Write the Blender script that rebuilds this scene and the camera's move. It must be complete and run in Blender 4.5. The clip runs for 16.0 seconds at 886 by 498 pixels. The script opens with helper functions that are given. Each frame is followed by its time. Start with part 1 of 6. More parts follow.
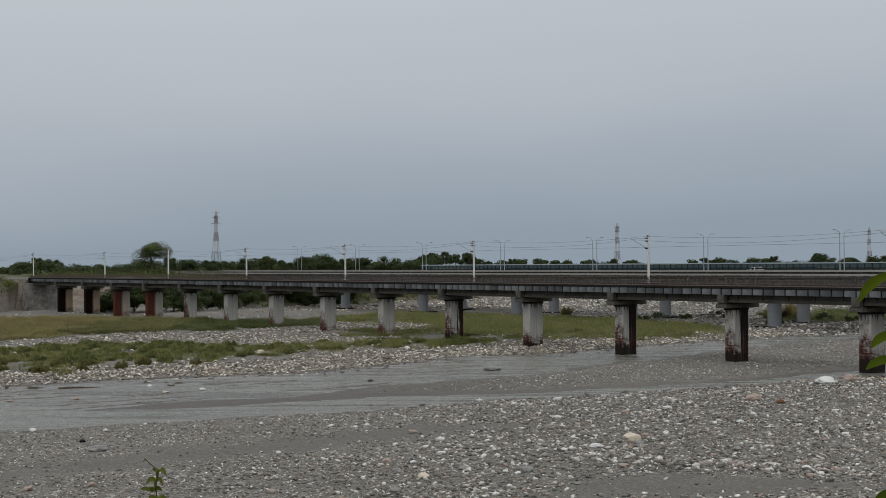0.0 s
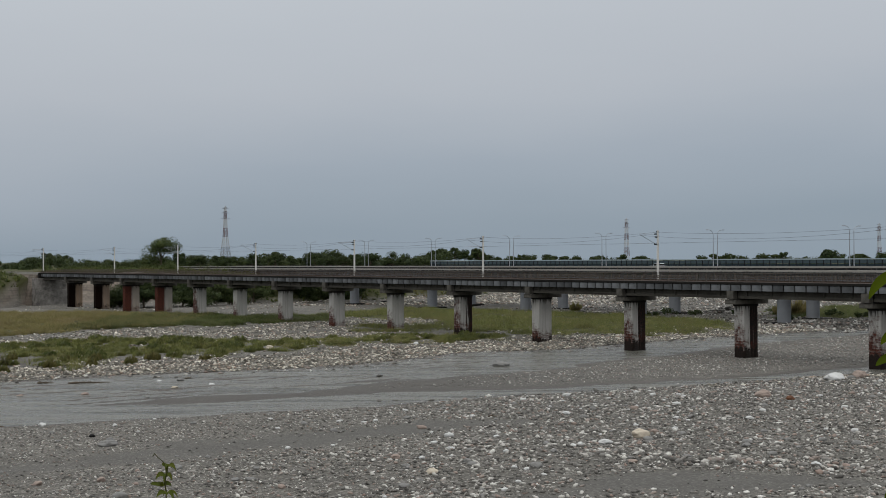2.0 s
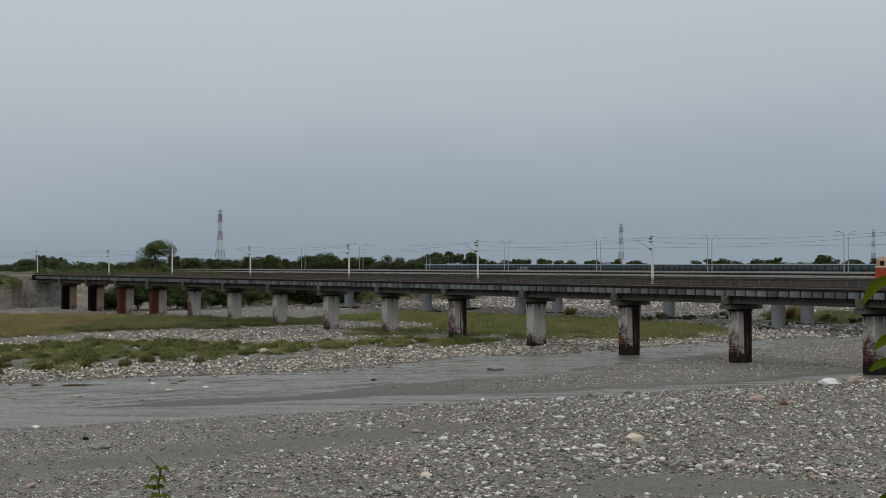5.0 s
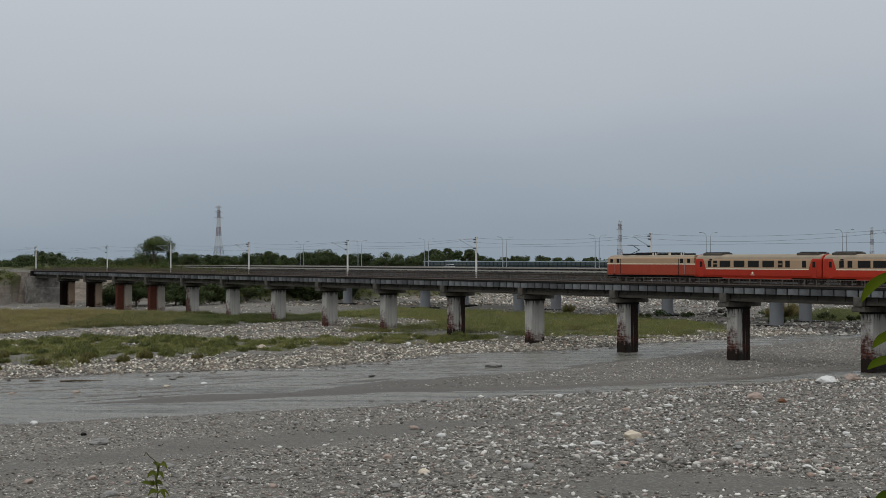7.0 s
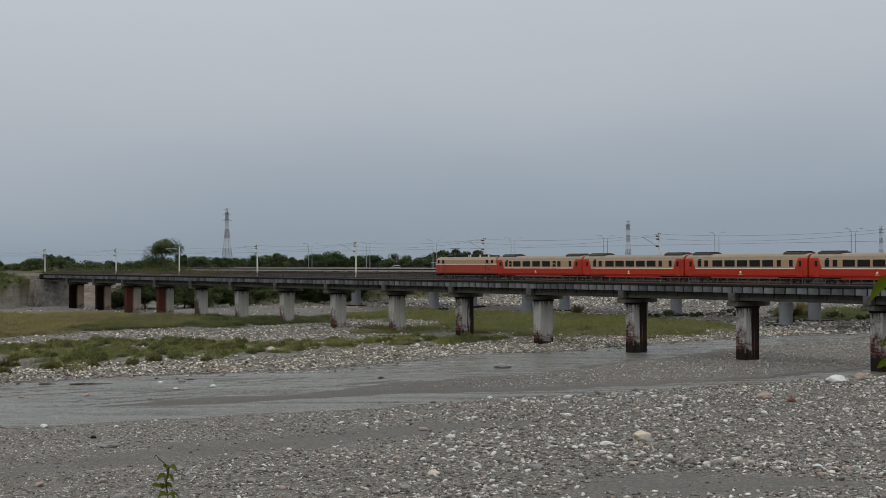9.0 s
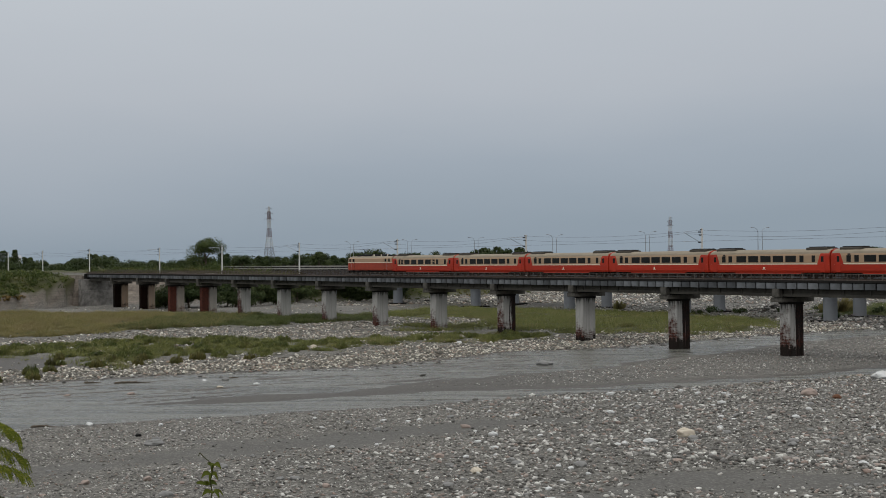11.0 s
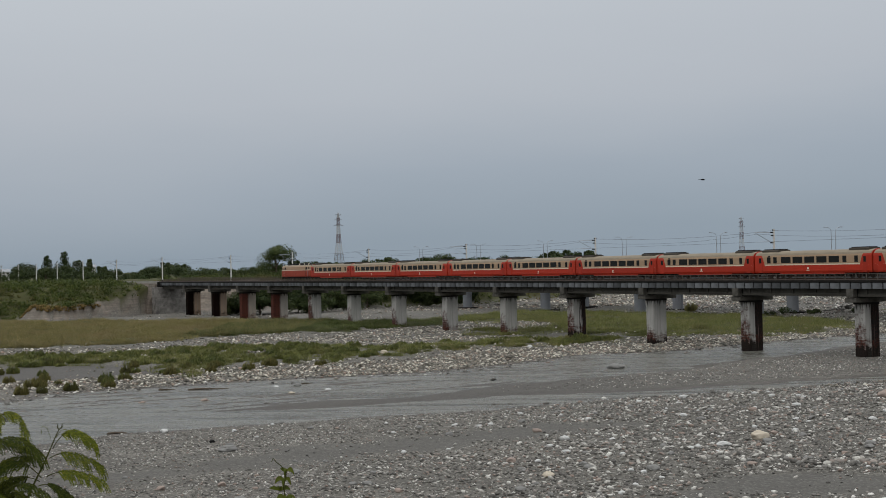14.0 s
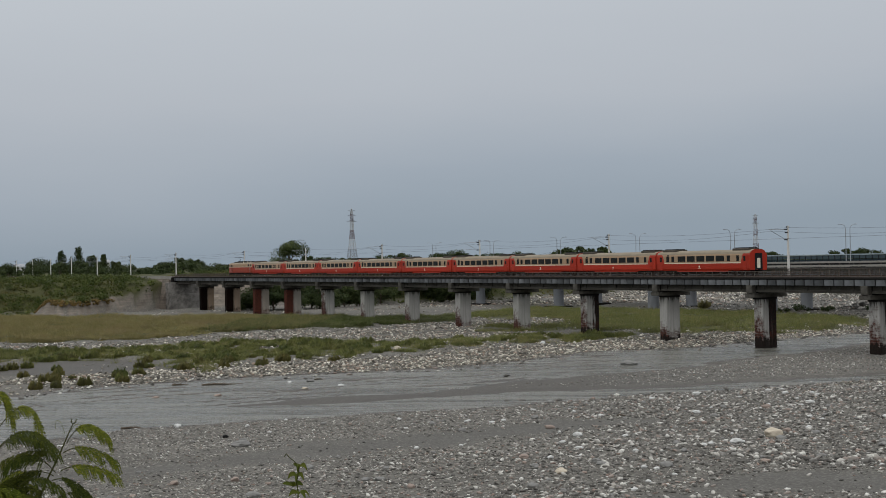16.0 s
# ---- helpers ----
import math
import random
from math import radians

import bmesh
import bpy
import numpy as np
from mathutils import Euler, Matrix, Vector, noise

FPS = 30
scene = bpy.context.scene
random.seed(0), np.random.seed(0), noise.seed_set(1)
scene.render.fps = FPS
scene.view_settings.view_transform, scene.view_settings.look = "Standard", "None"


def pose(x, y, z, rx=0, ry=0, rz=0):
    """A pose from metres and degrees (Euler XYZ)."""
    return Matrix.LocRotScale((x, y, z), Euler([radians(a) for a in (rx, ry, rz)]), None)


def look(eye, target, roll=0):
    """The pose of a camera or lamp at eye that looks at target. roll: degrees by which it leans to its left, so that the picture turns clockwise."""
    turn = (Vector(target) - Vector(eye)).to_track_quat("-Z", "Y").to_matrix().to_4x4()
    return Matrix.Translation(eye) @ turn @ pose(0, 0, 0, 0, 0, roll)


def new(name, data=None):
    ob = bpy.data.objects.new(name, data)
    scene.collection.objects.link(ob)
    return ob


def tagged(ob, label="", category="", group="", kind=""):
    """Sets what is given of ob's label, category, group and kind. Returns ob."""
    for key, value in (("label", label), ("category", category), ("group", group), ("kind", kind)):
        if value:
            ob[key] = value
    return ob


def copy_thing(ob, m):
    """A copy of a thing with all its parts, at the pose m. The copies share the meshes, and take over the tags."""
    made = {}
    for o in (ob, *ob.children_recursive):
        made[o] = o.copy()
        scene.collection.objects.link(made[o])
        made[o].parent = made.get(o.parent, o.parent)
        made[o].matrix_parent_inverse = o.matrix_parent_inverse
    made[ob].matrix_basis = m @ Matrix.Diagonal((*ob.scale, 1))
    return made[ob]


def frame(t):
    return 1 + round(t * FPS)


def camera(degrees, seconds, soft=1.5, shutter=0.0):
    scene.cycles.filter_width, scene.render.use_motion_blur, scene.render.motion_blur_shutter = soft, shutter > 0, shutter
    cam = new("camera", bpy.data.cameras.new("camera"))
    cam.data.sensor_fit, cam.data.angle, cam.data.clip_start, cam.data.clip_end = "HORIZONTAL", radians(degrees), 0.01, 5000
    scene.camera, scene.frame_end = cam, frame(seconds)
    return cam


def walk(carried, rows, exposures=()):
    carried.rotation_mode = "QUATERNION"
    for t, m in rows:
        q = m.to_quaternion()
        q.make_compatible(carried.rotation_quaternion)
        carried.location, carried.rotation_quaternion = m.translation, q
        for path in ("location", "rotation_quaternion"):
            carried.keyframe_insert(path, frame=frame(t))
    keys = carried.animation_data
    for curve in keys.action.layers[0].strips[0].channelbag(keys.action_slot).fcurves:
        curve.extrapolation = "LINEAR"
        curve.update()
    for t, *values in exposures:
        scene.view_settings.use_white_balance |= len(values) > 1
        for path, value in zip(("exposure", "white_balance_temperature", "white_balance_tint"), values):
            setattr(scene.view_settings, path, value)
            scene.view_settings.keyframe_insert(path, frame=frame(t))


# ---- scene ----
# camera: a phone held by hand on the river bank, panning slowly to the left
EYE = 12.3
cam = camera(35.5, 16.0, soft=0.88)
# seconds, yaw, pitch, roll
VIEW = [
    (0, -0.000, 0.600, -0.450),
    (0.5, -0.021, 0.652, -0.500),
    (1, 0.115, 0.662, -0.624),
    (1.5, 0.289, 0.583, -0.398),
    (2, 0.378, 0.424, -0.381),
    (2.5, 0.352, 0.440, -0.556),
    (3, 0.386, 0.372, -0.308),
    (3.5, 0.289, 0.480, -0.233),
    (4, 0.216, 0.587, -0.243),
    (6.5, 0.107, 0.520, 0.022),
    (7, 0.101, 0.447, 0.019),
    (7.5, 0.099, 0.450, -0.010),
    (8, 0.147, 0.504, -0.083),
    (8.5, 0.268, 0.510, -0.230),
    (10.8, 1.882, 0.399, -0.535),
    (11, 2.156, 0.406, -0.644),
    (11.5, 3.039, 0.422, -0.830),
    (12, 3.801, 0.445, -1.041),
    (12.5, 4.458, 0.483, -1.265),
    (13, 4.867, 0.611, -1.354),
    (13.5, 4.975, 0.707, -1.439),
    (14, 5.008, 0.637, -1.360),
    (14.5, 5.018, 0.494, -1.453),
    (15, 5.123, 0.408, -1.227),
    (15.5, 5.203, 0.500, -1.149),
    (16, 5.561, 0.487, -1.209),
]
walk(cam, [(t, pose(0, 0, EYE, 0, 0, yaw) @ pose(0, 0, 0, 90 + pitch, 0, 0) @ pose(0, 0, 0, 0, 0, roll)) for t, yaw, pitch, roll in VIEW],
     exposures=[(0.0, 0.0), (16.0, 0.0)])

# ---- light: a high overcast sky ----
world = bpy.data.worlds.new("overcast_sky")
scene.world = world
world.use_nodes = True
wt = world.node_tree
wt.nodes.clear()


def wnode(kind, **values):
    n = wt.nodes.new(kind)
    for k, v in values.items():
        n.inputs[k].default_value = v
    return n


w_out = wt.nodes.new("ShaderNodeOutputWorld")
w_bg = wnode("ShaderNodeBackground", Strength=1.0)
w_tc = wt.nodes.new("ShaderNodeTexCoord")
w_sep = wt.nodes.new("ShaderNodeSeparateXYZ")
w_ramp = wt.nodes.new("ShaderNodeValToRGB")
w_map = wt.nodes.new("ShaderNodeMapping")
w_map.inputs["Scale"].default_value = (2.2, 2.2, 9.0)
w_noise = wnode("ShaderNodeTexNoise", Scale=1.3, Detail=4.0, Roughness=0.5)
w_mul = wt.nodes.new("ShaderNodeMath")
w_mul.operation = "MULTIPLY_ADD"
w_mul.inputs[1].default_value = 0.05
wt.links.new(w_tc.outputs["Generated"], w_sep.inputs[0])
wt.links.new(w_tc.outputs["Generated"], w_map.inputs["Vector"])
wt.links.new(w_map.outputs[0], w_noise.inputs["Vector"])
wt.links.new(w_noise.outputs["Fac"], w_mul.inputs[0])
wt.links.new(w_sep.outputs["Z"], w_mul.inputs[2])
w_lean = wt.nodes.new("ShaderNodeMath")   # the cloud is thinner to the west
w_lean.operation = "MULTIPLY_ADD"
w_lean.inputs[1].default_value = -0.035
wt.links.new(w_sep.outputs["X"], w_lean.inputs[0])
wt.links.new(w_mul.outputs[0], w_lean.inputs[2])
wt.links.new(w_lean.outputs[0], w_ramp.inputs[0])
ramp = w_ramp.color_ramp
stops = [(0.0, (0.266, 0.325, 0.384)), (0.045, (0.268, 0.326, 0.388)), (0.09, (0.338, 0.388, 0.450)), (0.15, (0.452, 0.485, 0.532)),
         (0.24, (0.535, 0.570, 0.610)), (0.50, (0.95, 0.985, 1.02)), (1.0, (1.50, 1.53, 1.56))]
ramp.elements[0].position, ramp.elements[0].color = stops[0][0], (*stops[0][1], 1)
ramp.elements[1].position, ramp.elements[1].color = stops[-1][0], (*stops[-1][1], 1)
for at, colour in stops[1:-1]:
    ramp.elements.new(at).color = (*colour, 1)
w_sky = wt.nodes.new("ShaderNodeTexSky")
w_sky.sky_type = "NISHITA"
w_sky.sun_disc = False
w_sky.sun_elevation, w_sky.sun_rotation = radians(55), radians(200)
w_skyk = wt.nodes.new("ShaderNodeMix")
w_skyk.data_type = "RGBA"
w_skyk.inputs["Factor"].default_value = 0.03
wt.links.new(w_ramp.outputs[0], w_skyk.inputs["A"])
w_dim = wt.nodes.new("ShaderNodeVectorMath")
w_dim.operation = "SCALE"
w_dim.inputs["Scale"].default_value = 0.1
wt.links.new(w_sky.outputs[0], w_dim.inputs[0])
wt.links.new(w_dim.outputs[0], w_skyk.inputs["B"])
wt.links.new(w_skyk.outputs["Result"], w_bg.inputs["Color"])
wt.links.new(w_bg.outputs[0], w_out.inputs["Surface"])

sun = new("sun", bpy.data.lights.new("sun", "SUN"))
sun.data.energy, sun.data.angle, sun.data.color = 0.6, radians(25), (1.0, 0.97, 0.93)
sun.matrix_world = look((-40, -70, 160), (0, 60, 0))


# ---- materials ----
def material(name):
    m = bpy.data.materials.new(name)
    m.use_nodes = True
    t = m.node_tree
    return m, t, t.nodes["Principled BSDF"]


def put(t, kind, **values):
    n = t.nodes.new(kind)
    for k, v in values.items():
        n.inputs[k.replace("_", " ")].default_value = v
    return n


def coords(t, scale=(1, 1, 1), which="Object"):
    tc, mp = t.nodes.new("ShaderNodeTexCoord"), t.nodes.new("ShaderNodeMapping")
    mp.inputs["Scale"].default_value = scale
    t.links.new(tc.outputs[which], mp.inputs["Vector"])
    return mp.outputs[0]


def tex_noise(t, vec, scale, detail=4.0, rough=0.6):
    n = put(t, "ShaderNodeTexNoise", Scale=scale, Detail=detail, Roughness=rough)
    t.links.new(vec, n.inputs["Vector"])
    return n.outputs["Fac"]


def ramp_of(t, fac, stops):
    r = t.nodes.new("ShaderNodeValToRGB")
    e = r.color_ramp.elements
    e[0].position, e[0].color = stops[0][0], (*stops[0][1], 1)
    e[1].position, e[1].color = stops[-1][0], (*stops[-1][1], 1)
    for at, c in stops[1:-1]:
        e.new(at).color = (*c, 1)
    t.links.new(fac, r.inputs[0])
    return r.outputs[0]


def mix(t, fac, a, b, blend="MIX"):
    m = t.nodes.new("ShaderNodeMix")
    m.data_type, m.blend_type = "RGBA", blend
    for value, key in ((fac, "Factor"), (a, "A"), (b, "B")):
        if isinstance(value, (int, float)):
            m.inputs[key].default_value = value
        elif isinstance(value, tuple):
            m.inputs[key].default_value = (*value, 1)
        else:
            t.links.new(value, m.inputs[key])
    return m.outputs["Result"]


def math_of(t, op, a, b=0.0, clamp=False):
    m = t.nodes.new("ShaderNodeMath")
    m.operation, m.use_clamp = op, clamp
    for i, v in enumerate((a, b)):
        if isinstance(v, (int, float)):
            m.inputs[i].default_value = v
        else:
            t.links.new(v, m.inputs[i])
    return m.outputs[0]


def bump(t, bsdf, height, strength=0.3, distance=0.02):
    b = put(t, "ShaderNodeBump", Strength=strength, Distance=distance)
    t.links.new(height, b.inputs["Height"])
    t.links.new(b.outputs[0], bsdf.inputs["Normal"])


def worn(name, base, dark, rough=0.6, metal=0.0, scale=1.2, amount=0.5, grain=14.0, relief=0.15, spread=0.0):
    """A painted, cast or metal surface with grime at two scales; spread varies whole pieces."""
    m, t, b = material(name)
    v = coords(t)
    big = tex_noise(t, v, scale, 5)
    small = tex_noise(t, v, grain, 3)
    fac = math_of(t, "MULTIPLY", ramp_of(t, big, [(0.35, (0, 0, 0)), (0.75, (1, 1, 1))]), amount)
    col = mix(t, fac, base, dark)
    col = mix(t, 0.25, col, mix(t, small, dark, base), "MIX")
    if spread:
        info = t.nodes.new("ShaderNodeObjectInfo")
        k = ramp_of(t, info.outputs["Random"], [(0, (1 - spread,) * 3), (1, (1 + spread * 0.4,) * 3)])
        col = mix(t, 1.0, col, k, "MULTIPLY")
    t.links.new(col, b.inputs["Base Color"])
    b.inputs["Roughness"].default_value, b.inputs["Metallic"].default_value = rough, metal
    b.inputs["Specular IOR Level"].default_value = 0.05 if rough > 0.55 else 0.2
    bump(t, b, small, relief)
    return m


M_CONC = worn("weathered_concrete", (0.255, 0.2507, 0.238), (0.102, 0.09775, 0.08925), 0.9, scale=0.7, amount=0.8, grain=9)
# near-black: the shade under the decks is put into this concrete's colour
M_CONC_DARK = worn("shade_dark_concrete", (0.021, 0.0198, 0.0182), (0.0085, 0.0078, 0.0072), 0.92, scale=0.6, amount=0.9, grain=7)
M_PANEL = worn("kerb_panel_concrete", (0.150, 0.158, 0.165), (0.036, 0.036, 0.035), 0.9, scale=0.5, amount=0.95, grain=8, spread=0.5)
M_COLUMN = worn("smooth_grey_concrete", (0.218, 0.229, 0.243), (0.145, 0.149, 0.156), 0.85, scale=0.5, amount=0.6, grain=6)
M_RUST = worn("rusty_brown_railing", (0.090, 0.070, 0.060), (0.042, 0.031, 0.026), 0.85, scale=2.0, amount=0.7)
M_HANDRAIL = worn("weathered_grey_handrail", (0.125, 0.110, 0.097), (0.060, 0.048, 0.040), 0.8, scale=1.5, amount=0.7)
M_BALLAST = worn("brown_ballast", (0.075, 0.061, 0.053), (0.036, 0.029, 0.025), 0.95, scale=3, amount=0.7, grain=18, relief=0.6)
M_RAIL = worn("rail_steel", (0.108, 0.078, 0.06), (0.06, 0.042, 0.03), 0.5, 0.7)
M_SLEEPER = worn("concrete_sleeper", (0.168, 0.156, 0.144), (0.096, 0.084, 0.072), 0.9)
M_POLE = worn("pale_concrete_pole", (0.56, 0.55, 0.52), (0.40, 0.39, 0.36), 0.8, scale=0.8)
M_GALV = worn("galvanised_steel", (0.36, 0.38, 0.40), (0.24, 0.25, 0.26), 0.5, 0.6)
M_DARKMETAL = worn("dark_fittings", (0.024, 0.024, 0.026), (0.012, 0.012, 0.012), 0.6, 0.3)
M_WIRE = worn("wire", (0.10, 0.10, 0.10), (0.06, 0.06, 0.06), 0.6, 0.5)
M_ORANGE = worn("orange_red_paint", (0.385, 0.030, 0.012), (0.235, 0.017, 0.008), 0.45, scale=0.8, amount=0.45, relief=0.03, spread=0.16)
M_LOCO = worn("faded_orange_paint", (0.300, 0.046, 0.022), (0.16, 0.026, 0.015), 0.5, scale=0.7, amount=0.6, relief=0.04)
M_CREAM = worn("cream_paint", (0.345, 0.238, 0.150), (0.235, 0.158, 0.100), 0.45, scale=0.7, amount=0.4, relief=0.03)
M_ROOF = worn("dusty_roof_paint", (0.246, 0.206, 0.151), (0.156, 0.131, 0.0977), 0.6, scale=0.6, amount=0.7)
M_POD = worn("dark_dusty_cooler", (0.075, 0.066, 0.055), (0.04, 0.035, 0.03), 0.7, scale=0.8, amount=0.7)
M_STRIPE = worn("cream_stripe", (0.66, 0.60, 0.48), (0.54, 0.47, 0.37), 0.45, scale=1, amount=0.3)
M_UNDER = worn("black_underframe", (0.011, 0.0104, 0.010), (0.006, 0.0055, 0.0052), 0.7, 0.2)
M_WHEEL = worn("wheel_steel", (0.10, 0.085, 0.075), (0.05, 0.04, 0.035), 0.5, 0.6)
M_BLUE = worn("teal_barrier_panel", (0.030, 0.045, 0.052), (0.015, 0.022, 0.026), 0.6, scale=0.4, amount=0.6, spread=0.2)
M_BLUETOP = worn("pale_barrier_rail", (0.294, 0.35, 0.371), (0.224, 0.266, 0.28), 0.5)
M_PARAPET = worn("pale_road_parapet", (0.29, 0.277, 0.253), (0.155, 0.146, 0.132), 0.85, scale=0.5)
M_ASPHALT = worn("asphalt", (0.042, 0.042, 0.042), (0.028, 0.028, 0.028), 0.9, scale=0.3)
M_SLAT = worn("slate_barrier_slat", (0.060, 0.082, 0.092), (0.034, 0.046, 0.052), 0.6, scale=0.4)
# girder concrete darkened: part of the under-deck shade sits in its colour
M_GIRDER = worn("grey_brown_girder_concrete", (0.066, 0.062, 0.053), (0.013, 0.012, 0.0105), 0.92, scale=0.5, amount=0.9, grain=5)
M_SILVER = worn("silver_car_paint", (0.42, 0.44, 0.46), (0.34, 0.36, 0.38), 0.25, amount=0.2)
M_TOWER = worn("tower_steel_grey", (0.20, 0.205, 0.21), (0.14, 0.145, 0.15), 0.6, 0.3)
M_TOWER_RED = worn("tower_red_paint", (0.15, 0.10, 0.096), (0.10, 0.065, 0.062), 0.6)
M_TOWER_WHITE = worn("tower_white_paint", (0.42, 0.42, 0.42), (0.33, 0.33, 0.33), 0.6)
M_BARK = worn("bark", (0.10, 0.08, 0.06), (0.05, 0.04, 0.03), 0.95, scale=3, relief=0.5)


def glass_dark(name):
    m, t, b = material(name)
    b.inputs["Base Color"].default_value = (0.010, 0.010, 0.009, 1)
    b.inputs["Roughness"].default_value = 0.2
    b.inputs["Specular IOR Level"].default_value = 0.22
    return m


M_GLASS = glass_dark("dark_window_glass")


def leafy(name, a, b_, c, rough=0.6, soft=0.75, tan=None, reach=0.09):
    """Foliage that varies from leaf to leaf and from plant to plant; tan: withered patches, reach: their scale."""
    m, t, b = material(name)
    geo, info = t.nodes.new("ShaderNodeNewGeometry"), t.nodes.new("ShaderNodeObjectInfo")
    v = coords(t)
    col = ramp_of(t, geo.outputs["Random Per Island"], [(0.0, a), (0.55, b_), (1.0, c)])
    big = ramp_of(t, tex_noise(t, v, 0.22, 4), [(0.38, (0, 0, 0)), (0.62, (1, 1, 1))])
    col = mix(t, math_of(t, "MULTIPLY", big, 0.75), col, mix(t, 0.35, a, col))
    if tan:
        dry = ramp_of(t, tex_noise(t, v, reach, 5, 0.65), [(0.48, (0, 0, 0)), (0.66, (1, 1, 1))])
        col = mix(t, math_of(t, "MULTIPLY", dry, 0.65), col, tan)
    k = ramp_of(t, info.outputs["Random"], [(0, (0.72, 0.78, 0.72)), (1, (1.2, 1.12, 1.0))])
    col = mix(t, 1.0, col, k, "MULTIPLY")
    t.links.new(col, b.inputs["Base Color"])
    b.inputs["Roughness"].default_value = rough
    b.inputs["Specular IOR Level"].default_value = 0.06
    # thin leaves pass light on: shade them mostly by the way the whole plant faces
    up = t.nodes.new("ShaderNodeVectorMath")
    up.operation = "MULTIPLY_ADD"
    up.inputs[1].default_value, up.inputs[2].default_value = (soft, soft, soft), (0, 0, 1 - soft)
    t.links.new(geo.outputs["Normal"], up.inputs[0])
    t.links.new(up.outputs[0], b.inputs["Normal"])
    return m


M_LEAF = leafy("tree_leaves", (0.020, 0.031, 0.013), (0.036, 0.050, 0.019), (0.066, 0.082, 0.032), soft=0.8)
M_LEAF_PALE = leafy("pale_tree_leaves", (0.028, 0.044, 0.016), (0.052, 0.071, 0.025), (0.098, 0.114, 0.043), soft=0.8)
M_SHRUB = leafy("shrub_leaves", (0.028, 0.043, 0.012), (0.058, 0.075, 0.019), (0.120, 0.130, 0.038), soft=0.75, tan=(0.105, 0.080, 0.036), reach=0.07)
M_THICKET = leafy("thicket_leaves", (0.022, 0.036, 0.010), (0.048, 0.066, 0.017), (0.105, 0.120, 0.033), soft=0.75)
M_GRASS = leafy("river_grass", (0.056, 0.070, 0.021), (0.106, 0.124, 0.036), (0.195, 0.194, 0.074), soft=0.3, tan=(0.155, 0.140, 0.066), reach=0.16)
M_DRY = leafy("yellowing_tall_grass", (0.112, 0.105, 0.040), (0.172, 0.155, 0.064), (0.262, 0.226, 0.105), soft=0.3, tan=(0.185, 0.145, 0.078), reach=0.10)
M_TUFT = leafy("browning_tuft_grass", (0.066, 0.064, 0.022), (0.115, 0.112, 0.038), (0.185, 0.165, 0.070), soft=0.3)
M_DRYFRINGE = leafy("dry_orange_grass", (0.075, 0.060, 0.020), (0.15, 0.098, 0.040), (0.23, 0.165, 0.075))
M_WALL = worn("white_house_wall", (0.62, 0.61, 0.58), (0.45, 0.44, 0.42), 0.8)
M_TIN = worn("grey_tin_roof", (0.30, 0.31, 0.33), (0.2, 0.2, 0.21), 0.5)
M_STALK = worn("green_brown_stalk", (0.055, 0.06, 0.018), (0.035, 0.03, 0.012), 0.7, scale=20)
M_BROAD = leafy("broad_leaf", (0.034, 0.052, 0.001), (0.050, 0.072, 0.002), (0.072, 0.095, 0.003), 0.7)
M_WEED = leafy("weed_leaf", (0.04, 0.052, 0.009), (0.085, 0.098, 0.015), (0.17, 0.165, 0.035), 0.6)
# lower leaflets: deep green, darkened further to hold the shrub's own shade
M_LEAFLET_SHADE = leafy("deep_green_shaded_leaflets", (0.018, 0.025, 0.004), (0.044, 0.055, 0.007), (0.092, 0.100, 0.013), 0.7)
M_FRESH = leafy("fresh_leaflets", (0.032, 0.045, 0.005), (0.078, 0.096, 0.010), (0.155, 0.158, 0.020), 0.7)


def stones_material(name="river_stone", gain=(1.0, 1.0, 1.0)):
    m, t, b = material(name)
    geo = t.nodes.new("ShaderNodeNewGeometry")
    col = ramp_of(t, geo.outputs["Random Per Island"], [(0.0, (0.078, 0.074, 0.068)), (0.25, (0.135, 0.129, 0.120)), (0.55, (0.220, 0.211, 0.197)),
                                                        (0.66, (0.26, 0.195, 0.165)), (0.74, (0.36, 0.343, 0.315)), (0.90, (0.46, 0.446, 0.416)), (1.0, (0.64, 0.625, 0.592))])
    v = coords(t)
    n = tex_noise(t, v, 7.0, 4)
    col = mix(t, 1.0, col, ramp_of(t, n, [(0.3, (0.75, 0.74, 0.72)), (0.7, (1.12, 1.12, 1.1))]), "MULTIPLY")
    col = mix(t, 1.0, col, gain, "MULTIPLY")
    t.links.new(col, b.inputs["Base Color"])
    b.inputs["Roughness"].default_value = 0.9
    b.inputs["Specular IOR Level"].default_value = 0.15
    bump(t, b, n, 0.3, 0.03)
    return m


M_STONE = stones_material()
M_STONE_PALE = stones_material("dry_pale_stone", (1.13, 1.10, 1.02))


def boulder_material(name, base, dark):
    return worn(name, base, dark, 0.85, scale=1.5, amount=0.6, grain=6, relief=0.5)


M_BOULDER = boulder_material("pale_boulder", (0.50, 0.445, 0.36), (0.27, 0.22, 0.165))
M_BOULDER_WHITE = boulder_material("white_boulder", (0.518, 0.518, 0.504), (0.36, 0.353, 0.338))
M_BOULDER_PINK = boulder_material("pinkish_boulder", (0.302, 0.245, 0.209), (0.18, 0.137, 0.115))
M_BOULDER_DARK = boulder_material("black_stone", (0.022, 0.021, 0.020), (0.010, 0.010, 0.010))
M_BOULDER_RUST = boulder_material("rusty_stone", (0.15, 0.075, 0.045), (0.07, 0.035, 0.022))
M_BOULDER_GREY = boulder_material("grey_boulder", (0.216, 0.212, 0.202), (0.115, 0.112, 0.104))


